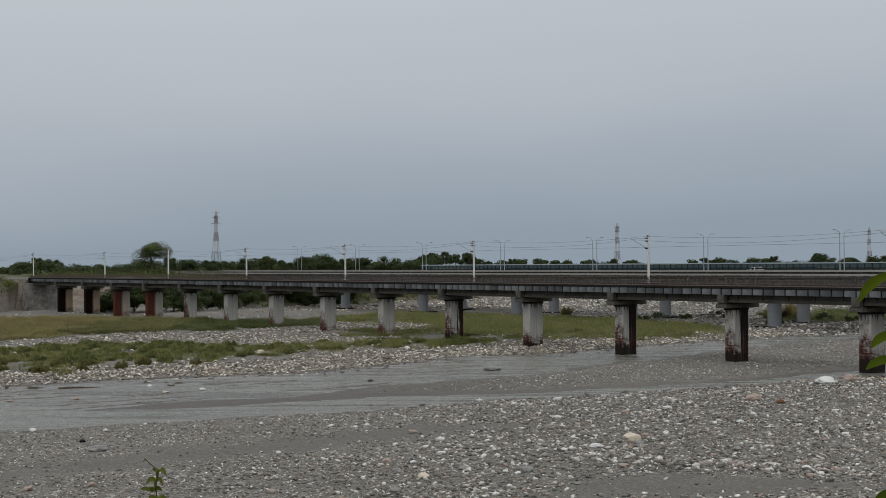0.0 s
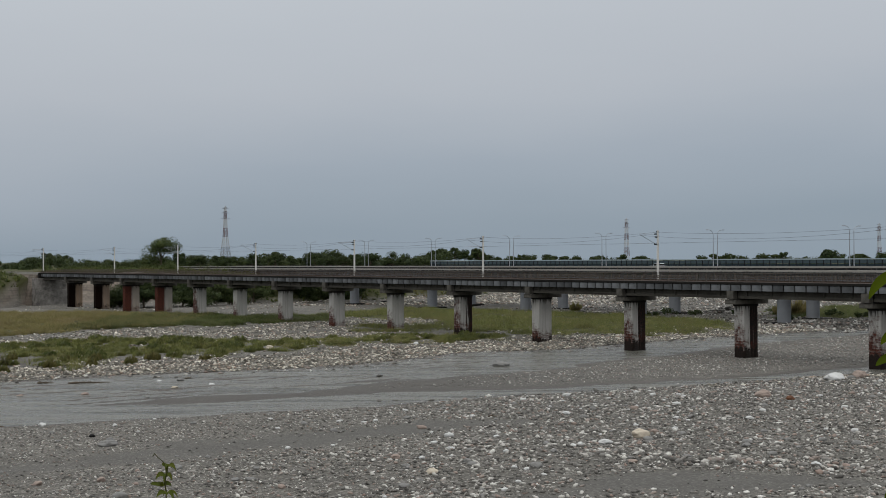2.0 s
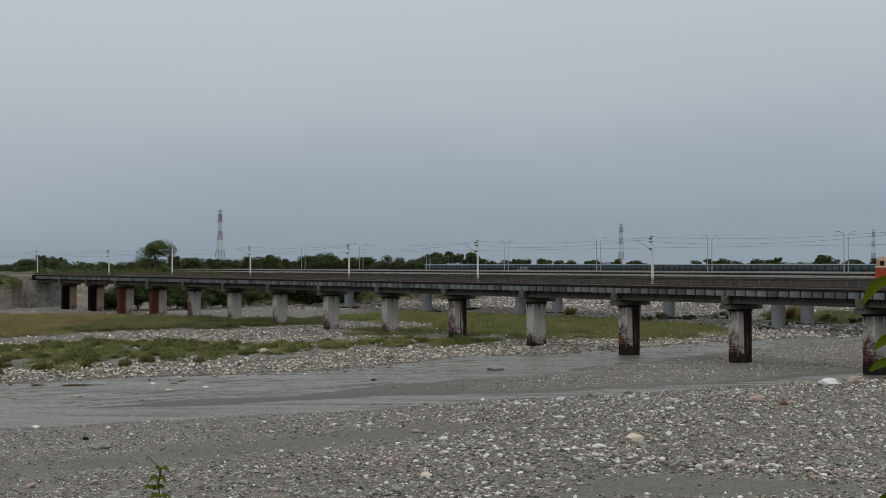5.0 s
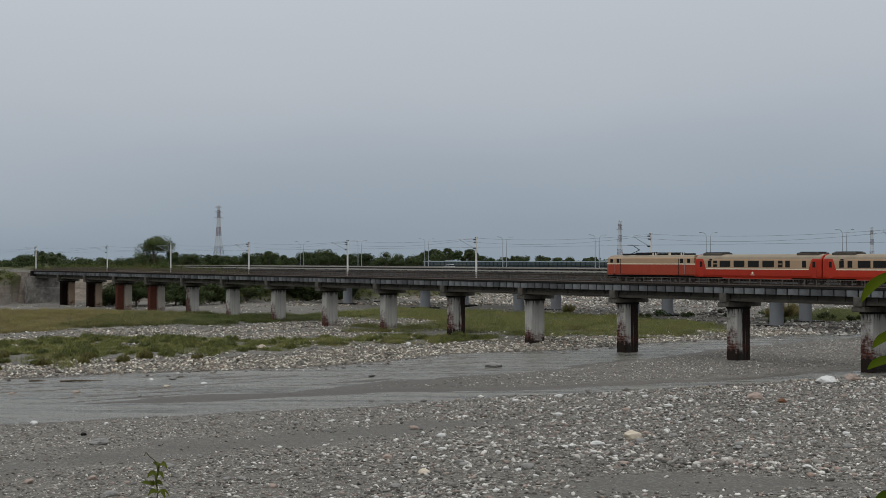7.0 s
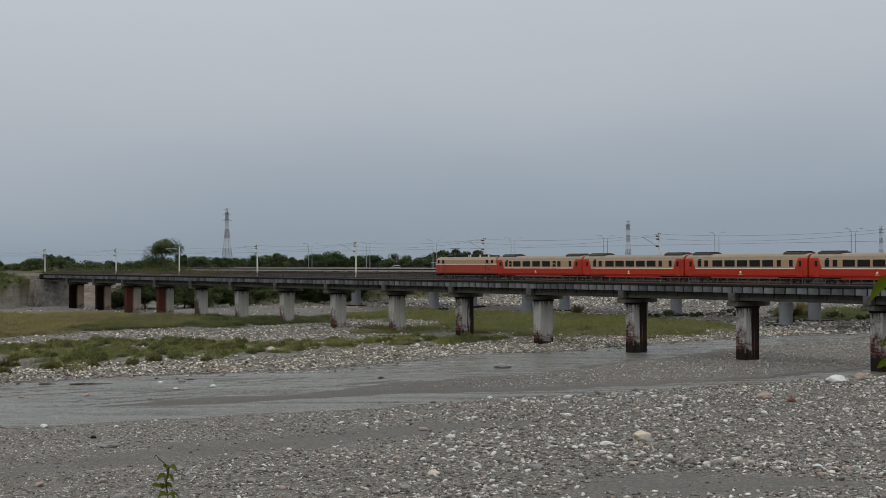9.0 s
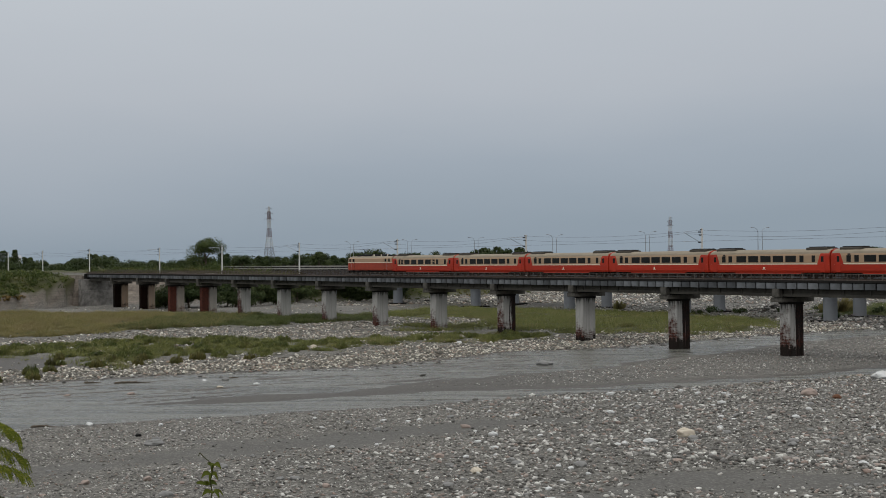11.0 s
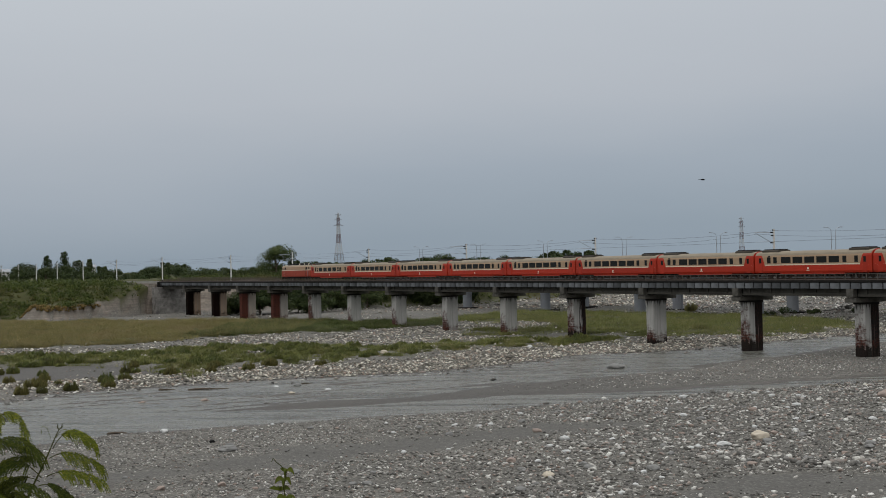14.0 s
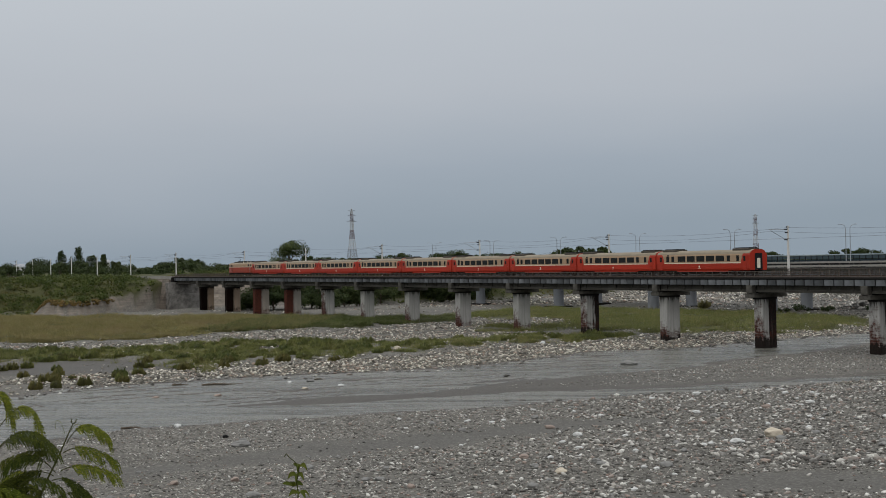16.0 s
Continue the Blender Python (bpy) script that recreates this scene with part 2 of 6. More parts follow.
def water_material():
    m, t, b = material("turbid_river_water")

    def along_flow(sx, sy):
        tc, mp = t.nodes.new("ShaderNodeTexCoord"), t.nodes.new("ShaderNodeMapping")
        mp.inputs["Rotation"].default_value = (0, 0, radians(-24))
        mp.inputs["Scale"].default_value = (sx, sy, 1)
        t.links.new(tc.outputs["Object"], mp.inputs["Vector"])
        return mp.outputs[0]
    flow = ramp_of(t, tex_noise(t, along_flow(0.045, 0.40), 1.0, 7, 0.68), [(0.36, (0, 0, 0)), (0.64, (1, 1, 1))])
    fine = tex_noise(t, along_flow(0.35, 1.3), 1.0, 5, 0.65)
    col = mix(t, flow, (0.060, 0.059, 0.049), (0.126, 0.122, 0.102))
    col = mix(t, math_of(t, "MULTIPLY", ramp_of(t, fine, [(0.5, (0, 0, 0)), (0.68, (1, 1, 1))]), 0.5), col, (0.165, 0.162, 0.142))
    t.links.new(col, b.inputs["Base Color"])
    t.links.new(math_of(t, "ADD", 0.12, math_of(t, "MULTIPLY", flow, 0.3)), b.inputs["Roughness"])
    b.inputs["IOR"].default_value = 1.33
    b.inputs["Specular IOR Level"].default_value = 0.48
    h = mix(t, 0.4, flow, fine)
    bump(t, b, h, 1.0, 0.5)
    return m


M_WATER = water_material()


def ground_material():
    """The bed and banks: layers laid down where the terrain carries them (grass, sand, bank)."""
    m, t, b = material("riverbed_and_banks")
    v = coords(t)

    def layer(name):
        a = t.nodes.new("ShaderNodeAttribute")
        a.attribute_name = name
        return a.outputs["Fac"]

    def cells(scale):
        c = put(t, "ShaderNodeTexVoronoi", Scale=scale)
        t.links.new(v, c.inputs["Vector"])
        return c
    c1, c2 = cells(3.6), cells(9.0)
    sep = t.nodes.new("ShaderNodeSeparateColor")
    t.links.new(c1.outputs["Color"], sep.inputs[0])
    sep2 = t.nodes.new("ShaderNodeSeparateColor")
    t.links.new(c2.outputs["Color"], sep2.inputs[0])
    stone = ramp_of(t, sep.outputs[0], [(0.0, (0.0726, 0.0686, 0.062)), (0.5, (0.125, 0.118, 0.106)), (0.8, (0.191, 0.18, 0.162)), (1.0, (0.363, 0.35, 0.323))])
    fine = ramp_of(t, sep2.outputs[0], [(0.0, (0.0759, 0.0713, 0.064)), (0.6, (0.125, 0.118, 0.106)), (0.85, (0.185, 0.174, 0.157)), (1.0, (0.277, 0.264, 0.241))])
    mud = mix(t, tex_noise(t, coords(t, (0.25, 1.2, 1)), 0.5, 6, 0.65), (0.050, 0.0475, 0.043), (0.094, 0.090, 0.081))
    mud = mix(t, 0.3, mud, fine)
    patch = ramp_of(t, tex_noise(t, coords(t, (0.05, 0.16, 1)), 1.0, 6, 0.65), [(0.42, (0, 0, 0)), (0.62, (1, 1, 1))])
    gravel = mix(t, ramp_of(t, c1.outputs["Distance"], [(0.30, (1, 1, 1)), (0.55, (0, 0, 0))]), fine, stone)
    gravel = mix(t, math_of(t, "MULTIPLY", patch, 0.5), gravel, mud)
    gravel = mix(t, 1.0, gravel, (0.88, 0.87, 0.845), "MULTIPLY")
    sandf = layer("sand")
    col = mix(t, math_of(t, "MULTIPLY", sandf, 0.9), gravel, mud)
    wet = layer("wet")
    col = mix(t, wet, col, mix(t, 1.0, col, (0.56, 0.52, 0.49), "MULTIPLY"))
    soil = mix(t, tex_noise(t, v, 0.6, 5), (0.030, 0.035, 0.012), (0.072, 0.069, 0.026))
    col = mix(t, layer("grass"), col, soil)
    strata = tex_noise(t, coords(t, (0.06, 0.06, 1.7)), 1.0, 6, 0.75)
    earth = mix(t, ramp_of(t, strata, [(0.35, (0, 0, 0)), (0.65, (1, 1, 1))]), (0.062, 0.054, 0.046), (0.235, 0.203, 0.172))
    gullies = tex_noise(t, coords(t, (0.7, 0.7, 0.25)), 1.0, 6, 0.7)
    earth = mix(t, ramp_of(t, gullies, [(0.42, (0, 0, 0)), (0.66, (1, 1, 1))]), earth, mix(t, 0.6, earth, (0.028, 0.026, 0.022)))
    earth = mix(t, math_of(t, "MULTIPLY", tex_noise(t, v, 0.12, 3), 0.5), earth, (0.245, 0.200, 0.160))
    col = mix(t, layer("bank"), col, earth)
    t.links.new(col, b.inputs["Base Color"])
    t.links.new(math_of(t, "SUBTRACT", 0.93, math_of(t, "MULTIPLY", wet, 0.35)), b.inputs["Roughness"])
    b.inputs["Specular IOR Level"].default_value = 0.15
    h = mix(t, 0.5, c1.outputs["Distance"], tex_noise(t, v, 6.0, 4))
    bump(t, b, h, 0.5, 0.08)
    return m


M_GROUND = ground_material()


# ---- building helpers ----
def box(bm, x0, x1, y0, y1, z0, z1, bevel=0.0):
    vs = [bm.verts.new(p) for p in ((x0, y0, z0), (x1, y0, z0), (x1, y1, z0), (x0, y1, z0), (x0, y0, z1), (x1, y0, z1), (x1, y1, z1), (x0, y1, z1))]
    fs = [bm.faces.new([vs[i] for i in q]) for q in ((3, 2, 1, 0), (4, 5, 6, 7), (0, 1, 5, 4), (1, 2, 6, 5), (2, 3, 7, 6), (3, 0, 4, 7))]
    if bevel:
        edges = list({e for f in fs for e in f.edges})
        bmesh.ops.bevel(bm, geom=edges, offset=bevel, segments=1, affect="EDGES")
    return bm


def tube(bm, a, b, r0, r1=None, sides=8, cap=True):
    """A round or tapered bar from a to b."""
    a, b = Vector(a), Vector(b)
    r1 = r0 if r1 is None else r1
    q = (b - a).to_track_quat("Z", "Y")
    rings = []
    for p, r in ((a, r0), (b, r1)):
        rings.append([bm.verts.new(p + q @ Vector((r * math.cos(k * math.tau / sides), r * math.sin(k * math.tau / sides), 0))) for k in range(sides)])
    for k in range(sides):
        bm.faces.new((rings[0][k], rings[0][(k + 1) % sides], rings[1][(k + 1) % sides], rings[1][k]))
    if cap:
        bm.faces.new(rings[0][::-1])
        bm.faces.new(rings[1])
    return bm


def loft(bm, profile, x0, x1, closed=True):
    """A profile of (y, z) points drawn out along x and closed at both ends."""
    a = [bm.verts.new((x0, y, z)) for y, z in profile]
    b = [bm.verts.new((x1, y, z)) for y, z in profile]
    n = len(profile)
    for k in range(n if closed else n - 1):
        bm.faces.new((a[k], a[(k + 1) % n], b[(k + 1) % n], b[k]))
    if closed:
        bm.faces.new(a[::-1])
        bm.faces.new(b)
    return bm


def finish(bm):
    bmesh.ops.recalc_face_normals(bm, faces=bm.faces)
    return bm


def mesh_of(name, bm, mat, smooth=False):
    finish(bm)
    me = bpy.data.meshes.new(name)
    bm.to_mesh(me)
    bm.free()
    me.materials.append(mat)
    if smooth:
        me.shade_smooth()
    return me


def part(name, bm, mat, parent, label="", smooth=False):
    """Links a bmesh as one mesh object under a thing or a part."""
    ob = new(name, mesh_of(name, bm, mat, smooth) if isinstance(bm, bmesh.types.BMesh) else bm)
    ob.parent = parent
    return tagged(ob, label)


def thing(name, m, label, category, group="", kind=""):
    ob = new(name)
    ob.empty_display_size = 0.3
    ob.matrix_basis = m
    return tagged(ob, label, category, group, kind)


def single(name, bm, mat, m, label, category, group="", kind="", smooth=False):
    ob = new(name, mesh_of(name, bm, mat, smooth))
    ob.matrix_basis = m
    return tagged(ob, label, category, group, kind)


def raw_mesh(name, verts, faces, mat, smooth=False):
    """A mesh from numpy arrays: verts (n, 3), faces (m, 3 or 4)."""
    me = bpy.data.meshes.new(name)
    n, k = faces.shape
    me.vertices.add(len(verts))
    me.vertices.foreach_set("co", np.ascontiguousarray(verts, dtype=np.float32).ravel())
    me.loops.add(n * k)
    me.loops.foreach_set("vertex_index", np.ascontiguousarray(faces, dtype=np.int32).ravel())
    me.polygons.add(n)
    me.polygons.foreach_set("loop_start", np.arange(0, n * k, k, dtype=np.int32))
    me.update(calc_edges=True)
    me.validate()
    me.materials.append(mat)
    if smooth:
        me.shade_smooth()
    return me


B_ = bmesh.new

# ---- plan ----
# the railway runs along a line 124.3 m off the eye; bridge space: x along it (away to the far bank), y towards the eye, z up
PHI = radians(34.4)
ALONG, ACROSS = Vector((-math.sin(PHI), math.cos(PHI), 0)), Vector((math.cos(PHI), math.sin(PHI), 0))
TRACK = 124.3
BR = pose(ACROSS.x * TRACK, ACROSS.y * TRACK, 0, 0, 0, 124.4)
RAIL_Z, DECK_Z = 9.50, 9.27
rng = np.random.default_rng(7)


def br(s, w=0.0, z=0.0):
    return BR @ Vector((s, w, z))


# outlines on the river bed, metres
WATER_OUT = [(-130, 60), (-39, 94.7), (-35, 100.8), (-27.4, 105.7), (-20.3, 109), (-12.3, 112.9), (-3.5, 117.5), (2.4, 121.7), (11.3, 127.2), (21.5, 132), (29.4, 136.8),
             (36, 141.4), (41.8, 142.9), (70, 156), (140, 190), (150, 290), (76, 240.3), (44.6, 216.4), (30.3, 203.4), (14.7, 187), (9.2, 184.6), (1.8, 182.1), (-5.1, 170.6),
             (-11.2, 162.1), (-17, 156.8), (-29.9, 151.1), (-38.3, 147.6), (-45.4, 141.9), (-51.9, 136.4), (-55.3, 127.7), (-150, 105)]
BAR = [(-30, 118.3), (-23.3, 125.3), (-13.8, 127.1), (-10.6, 133.5), (-6.8, 138.1), (-2.8, 141.6), (1.4, 146), (5.8, 148.5), (10.5, 151.8), (16.9, 162.7), (28.1, 174.8),
       (40.7, 194), (70.9, 224.2), (160, 280), (160, 205), (75, 172), (44.6, 153.1), (38, 149.1), (30.7, 142.6), (22.6, 138.7), (13.9, 134.4), (8.2, 130.8), (1.3, 129.7),
       (-6.3, 128.1), (-13.5, 124.5), (-23.7, 119.4)]
SAND_NEAR = [(-46, 66), (-36, 74), (-28.6, 81.5), (-25.3, 83.2), (-22.4, 86.7), (-19.5, 90.3), (-10, 97), (0.6, 104.5), (4.7, 102.5), (-3.3, 94.5), (-12, 88.5), (-18.1, 84), (-24.4, 80.1), (-27.4, 78), (-40, 66)]
SAND_FRONT = [(4.2, 72.5), (10, 77.6), (16.4, 77.9), (19.4, 77), (21.2, 75.6), (23.1, 73.4), (19.4, 73.3), (14.4, 72), (9.2, 70.5), (4, 69)]
GRASS_FAR = [(-160, 222), (-170, 345), (-140, 334), (-105, 321), (-64, 308), (-46.8, 292), (-23.9, 291), (-23.9, 267.6), (-36.3, 261), (-42.8, 250), (-54.7, 249.6), (-60.3, 245), (-65.8, 233), (-72.2, 220), (-92.4, 219.5)]
GRASS_MID = [(-120, 176), (-120, 204), (-82.6, 196), (-65, 197.8), (-60.6, 207.8), (-46.5, 212), (-28.2, 203), (-19.6, 210), (-10.3, 218), (-0.2, 219), (14, 214), (-0.2, 197), (-9.4, 196), (-17.4, 186), (-25.6, 182), (-29, 170),
             (-36.6, 174), (-40.9, 167), (-42.4, 155), (-44.9, 154), (-50.8, 166), (-57.2, 174), (-64.3, 171.7), (-72.6, 172)]
STONE_BELT = [(-95, 203), (-82, 201), (-65, 202), (-60, 212), (-46, 216), (-28, 208), (-19.6, 220), (-16, 246), (-19, 252), (-11.7, 245), (-2.2, 239), (-2.8, 262), (-12.7, 269), (-21, 281), (-25, 266), (-36, 259), (-43, 248), (-54.7, 247), (-60, 242),
              (-66, 230), (-72, 217), (-92, 216)]
SAND_LEFT = [(-80, 172), (-60, 173), (-52, 167), (-48, 160), (-51, 155), (-60, 152), (-80, 152)]
GRASS_BACK = [(76, 325), (66, 274), (80, 274), (110, 280), (125, 340)]
GRASS_RIGHT = [(-26.1, 300), (-12.3, 330), (15, 305), (36.6, 284.8), (49.8, 246.6), (43.5, 219.8), (18.6, 212.2), (4.1, 225.5), (-15.4, 228.3)]


def outline(points, x, y):
    """Signed distance to an outline, negative inside."""
    p = np.array(points, float)
    q = np.roll(p, -1, 0)
    best = np.full(x.shape, 1e9)
    inside = np.zeros(x.shape, bool)
    for (ax, ay), (bx, by) in zip(p, q):
        ex, ey = bx - ax, by - ay
        k = np.clip(((x - ax) * ex + (y - ay) * ey) / (ex * ex + ey * ey), 0, 1)
        best = np.minimum(best, np.hypot(x - ax - k * ex, y - ay - k * ey))
        if ay != by:
            inside ^= ((ay > y) != (by > y)) & (x < ex * (y - ay) / (by - ay) + ax)
    return np.where(inside, -best, best)


_waves = [(rng.uniform(-1, 1, 2), rng.uniform(0, math.tau)) for _ in range(60)]


def rough_noise(x, y, size, octaves=4, first=0):
    """Cheap smooth noise from summed waves, about -1 to 1."""
    out, amp, total = np.zeros(np.shape(x)), 1.0, 0.0
    k = math.tau / size
    for o in range(octaves):
        for j in range(4):
            (dx, dy), ph = _waves[(first + o * 4 + j) % len(_waves)]
            ln = math.hypot(dx, dy) + 1e-6
            kk = k * (0.7 + 0.6 * ((j * 37 + o * 11) % 10) / 10)
            out += amp * np.sin((x * dx / ln + y * dy / ln) * kk + ph + 1.7 * np.sin((y * dx - x * dy) / ln * kk * 0.6 + ph * 2))
        total += amp * 2.2
        amp *= 0.55
        k *= 2.1
    return out / total


def smooth(a, b, v):
    k = np.clip((v - a) / (b - a), 0, 1)
    return k * k * (3 - 2 * k)


BANK_X = [-2500, -700, -260, -200, -150, -128, -124, -121, -118, -112, -100, -88, -61, -24, -14, 12, 35, 60, 120, 400, 3000]
BANK_Y = [150, 250, 318, 345, 348, 338, 350, 366, 382, 394, 398, 398, 388, 412, 436, 478, 535, 640, 720, 900, 1400]


def bank_line(x):
    """Foot of the far bank."""
    return np.interp(x, BANK_X, BANK_Y) + rough_noise(x, 0 * x + 350, 30, 3, 33) * 3.0 + rough_noise(x, 0 * x + 350, 6, 4, 9) * 1.7


def terrain(x, y):
    """Height, and the layers water, sand, grass, bank and bare gravel at places of the plan."""
    wig = rough_noise(x, y, 9.0, 3, 5)
    wd = np.maximum(outline(WATER_OUT, x, y), -outline(BAR, x, y)) + wig * 0.9
    far = smooth(150, 260, y)
    bar = outline(BAR, x, y) < 3
    z = np.where(bar, 0.05, 0.03) + np.clip(wd * np.where(bar, 0.06, 0.03), -0.35, np.where(bar, 0.12, 0.22)) + rough_noise(x, y, 22, 4, 20) * np.where(bar, 0.03, 0.09 + 0.25 * far) * smooth(0.5, 8, np.abs(wd))
    # streaks of wet sand that break the shallow upper channel
    u, v = x * 0.78 + y * 0.62, y * 0.78 - x * 0.62
    streak = rough_noise(u * 0.13, v * 1.0 + 0.6 * np.sin(u * 0.09), 3.2, 3, 44)
    upper = (y > 119.5 + np.where(x > -30, (x + 30) * 0.83, (x + 30) * 0.35)) & (wd < 0.5) & (outline(BAR, x, y) > 1.0) & (y < 175)
    lift = smooth(0.24, 0.42, streak) * upper * smooth(14, 2, x)
    z = z + (0.05 - z) * lift
    # the low rise under the grass
    rise = smooth(8, -10, outline(GRASS_RIGHT, x, y)) * 0.5 + smooth(10, -12, outline(GRASS_FAR, x, y)) * 0.45 + smooth(6, -6, outline(GRASS_MID, x, y)) * 0.25
    z = z + rise
    # far bank
    yb = bank_line(x)
    db = y - yb
    cliff = smooth(-143, -136, x) * (1 - smooth(-84, -70, x))
    top = np.interp(x, [-400, -190, -140, -112, -97, -60, 100, 600], [8.0, 8.4, 8.2, 8.6, 9.0, 8.2, 6.5, 5.0])
    step = 3.5 * smooth(0, 4, db) + (top - 3.5) * smooth(5, 34, db)
    steep = top * smooth(0, 12, db)
    k = smooth(-125, -118, x)
    z = z + np.where(x < -84, cliff * (step * (1 - k) + steep * k) + (1 - cliff) * top * smooth(0, 30, db), top * smooth(0, 26, db)) + smooth(30, 200, db) * 0.6
    bare = np.interp(x, [-143, -139, -128, -122, -118, -112, -104], [2.0, 3.7, 3.7, 4.6, 6.6, 8.0, 9.0])
    # near bank, under the eye
    edge = 5.0 + rough_noise(x, 0 * y, 25, 2, 40) * 1.0 - np.clip(-x - 60, 0, 1e9) * 0.15
    nb = smooth(1.0, 0.0, (y - edge) / 16.0)
    z = z * (1 - nb) + nb * 10.6
    grass = np.maximum.reduce([smooth(1.5, -2.5, outline(g, x, y) + wig * 5) for g in (GRASS_FAR, GRASS_RIGHT, GRASS_BACK)])
    tuft = smooth(-0.12 - 0.1 * smooth(-2, -8, outline(GRASS_MID, x, y)), 0.2, rough_noise(x, y, 5.5, 3, 27))
    grass = np.maximum(grass, smooth(1.0, -3, outline(GRASS_MID, x, y) + wig * 4) * tuft)
    grass = grass * smooth(-1.5, 1.0, outline(STONE_BELT, x, y) + wig * 3)
    grass = np.maximum(grass, smooth(2, 8, db))
    grass = np.maximum(grass, smooth(0.02, 0.3, nb))
    bank = smooth(0.0, 1.5, db) * smooth(0.3, -0.5, z - bare + wig * 0.8) * cliff * (1 - smooth(14, 20, db))
    sand = np.maximum(smooth(2.0, -1.5, outline(SAND_NEAR, x, y) + wig * 2), smooth(1.5, -1.5, outline(SAND_FRONT, x, y) + wig * 1.5))
    sand = np.maximum(sand, np.where(bar, 1 - 0.8 * smooth(-2, 25, x), 0.0))
    sand = np.maximum(sand, smooth(30, 50, y - 265 - 0.4 * x) * (1 - smooth(85, 110, y - 265 - 0.4 * x)) * 0.5)
    # a grey sand flat between the tufts
    sand = np.maximum(sand, smooth(1.5, -2, outline(SAND_LEFT, x, y) + wig * 3) * 0.9)
    return z, wd, sand, grass * (1 - bank), bank, db


def make_ground():
    """One sheet: fine where the camera looks, coarse behind it, out to the horizon."""
    az = np.concatenate([np.arange(-180, -24, 4.0), np.arange(-24, 30, 0.15), np.arange(30, 180, 4.0)])
    r = np.concatenate([[1.0, 2.0], np.geomspace(3, 60, 50)[:-1], np.geomspace(60, 480, 330)[:-1], np.geomspace(480, 4600, 60)])
    a, rr = np.meshgrid(np.radians(az), r, indexing="ij")
    x, y = -np.sin(a) * rr, np.cos(a) * rr
    z, wd, sand, grass, bank, db = terrain(x, y)
    na, nr = x.shape
    verts = np.stack([x, y, z], -1).reshape(-1, 3)
    i, j = np.meshgrid(np.arange(na), np.arange(nr - 1), indexing="ij")
    i2 = (i + 1) % na
    faces = np.stack([i * nr + j, i * nr + j + 1, i2 * nr + j + 1, i2 * nr + j], -1).reshape(-1, 4)[:, ::-1]
    verts = np.vstack([verts, [[0, 0, 10.6]]])
    i1 = np.arange(na)
    fan = np.stack([i1 * nr, ((i1 + 1) % na) * nr, np.full(na, len(verts) - 1), np.full(na, len(verts) - 1)], -1)
    tri = np.concatenate([faces[:, [0, 1, 2]], faces[:, [0, 2, 3]], fan[:, [0, 2, 1]]])
    me = raw_mesh("ground", verts, tri, M_GROUND, True)
    for name, layer in (("sand", sand), ("grass", grass), ("bank", bank), ("wet", np.maximum.reduce([smooth(1.6, 0.2, wd), np.where(outline(BAR, x, y) < 1, 0.40 * (1 - smooth(-6, 14, x)), 0.0), 0.9 * smooth(2, -3, outline(SAND_LEFT, x, y))]))):
        at = me.attributes.new(name, "FLOAT", "POINT")
        at.data.foreach_set("value", np.append(layer.ravel(), 0).astype(np.float32))
    return tagged(new("ground", me), "grey gravel riverbed with sandy streaks, grassy patches and earth banks", "riverbed", kind="structure")


GROUND = make_ground()

bm = B_()
xs, ys = np.linspace(-150, 160, 32), np.linspace(55, 300, 26)
grid = [[bm.verts.new((x, y, 0.02)) for y in ys] for x in xs]
for i in range(31):
    for j in range(25):
        bm.faces.new((grid[i][j], grid[i + 1][j], grid[i + 1][j + 1], grid[i][j + 1]))
single("water", bm, M_WATER, pose(0, 0, 0), "shallow turbid grey river water in braided channels", "river", kind="structure")


# ---- railway bridge ----
SPAN = 20.0
PIERS = [98.6 + SPAN * k for k in range(-8, 14)]


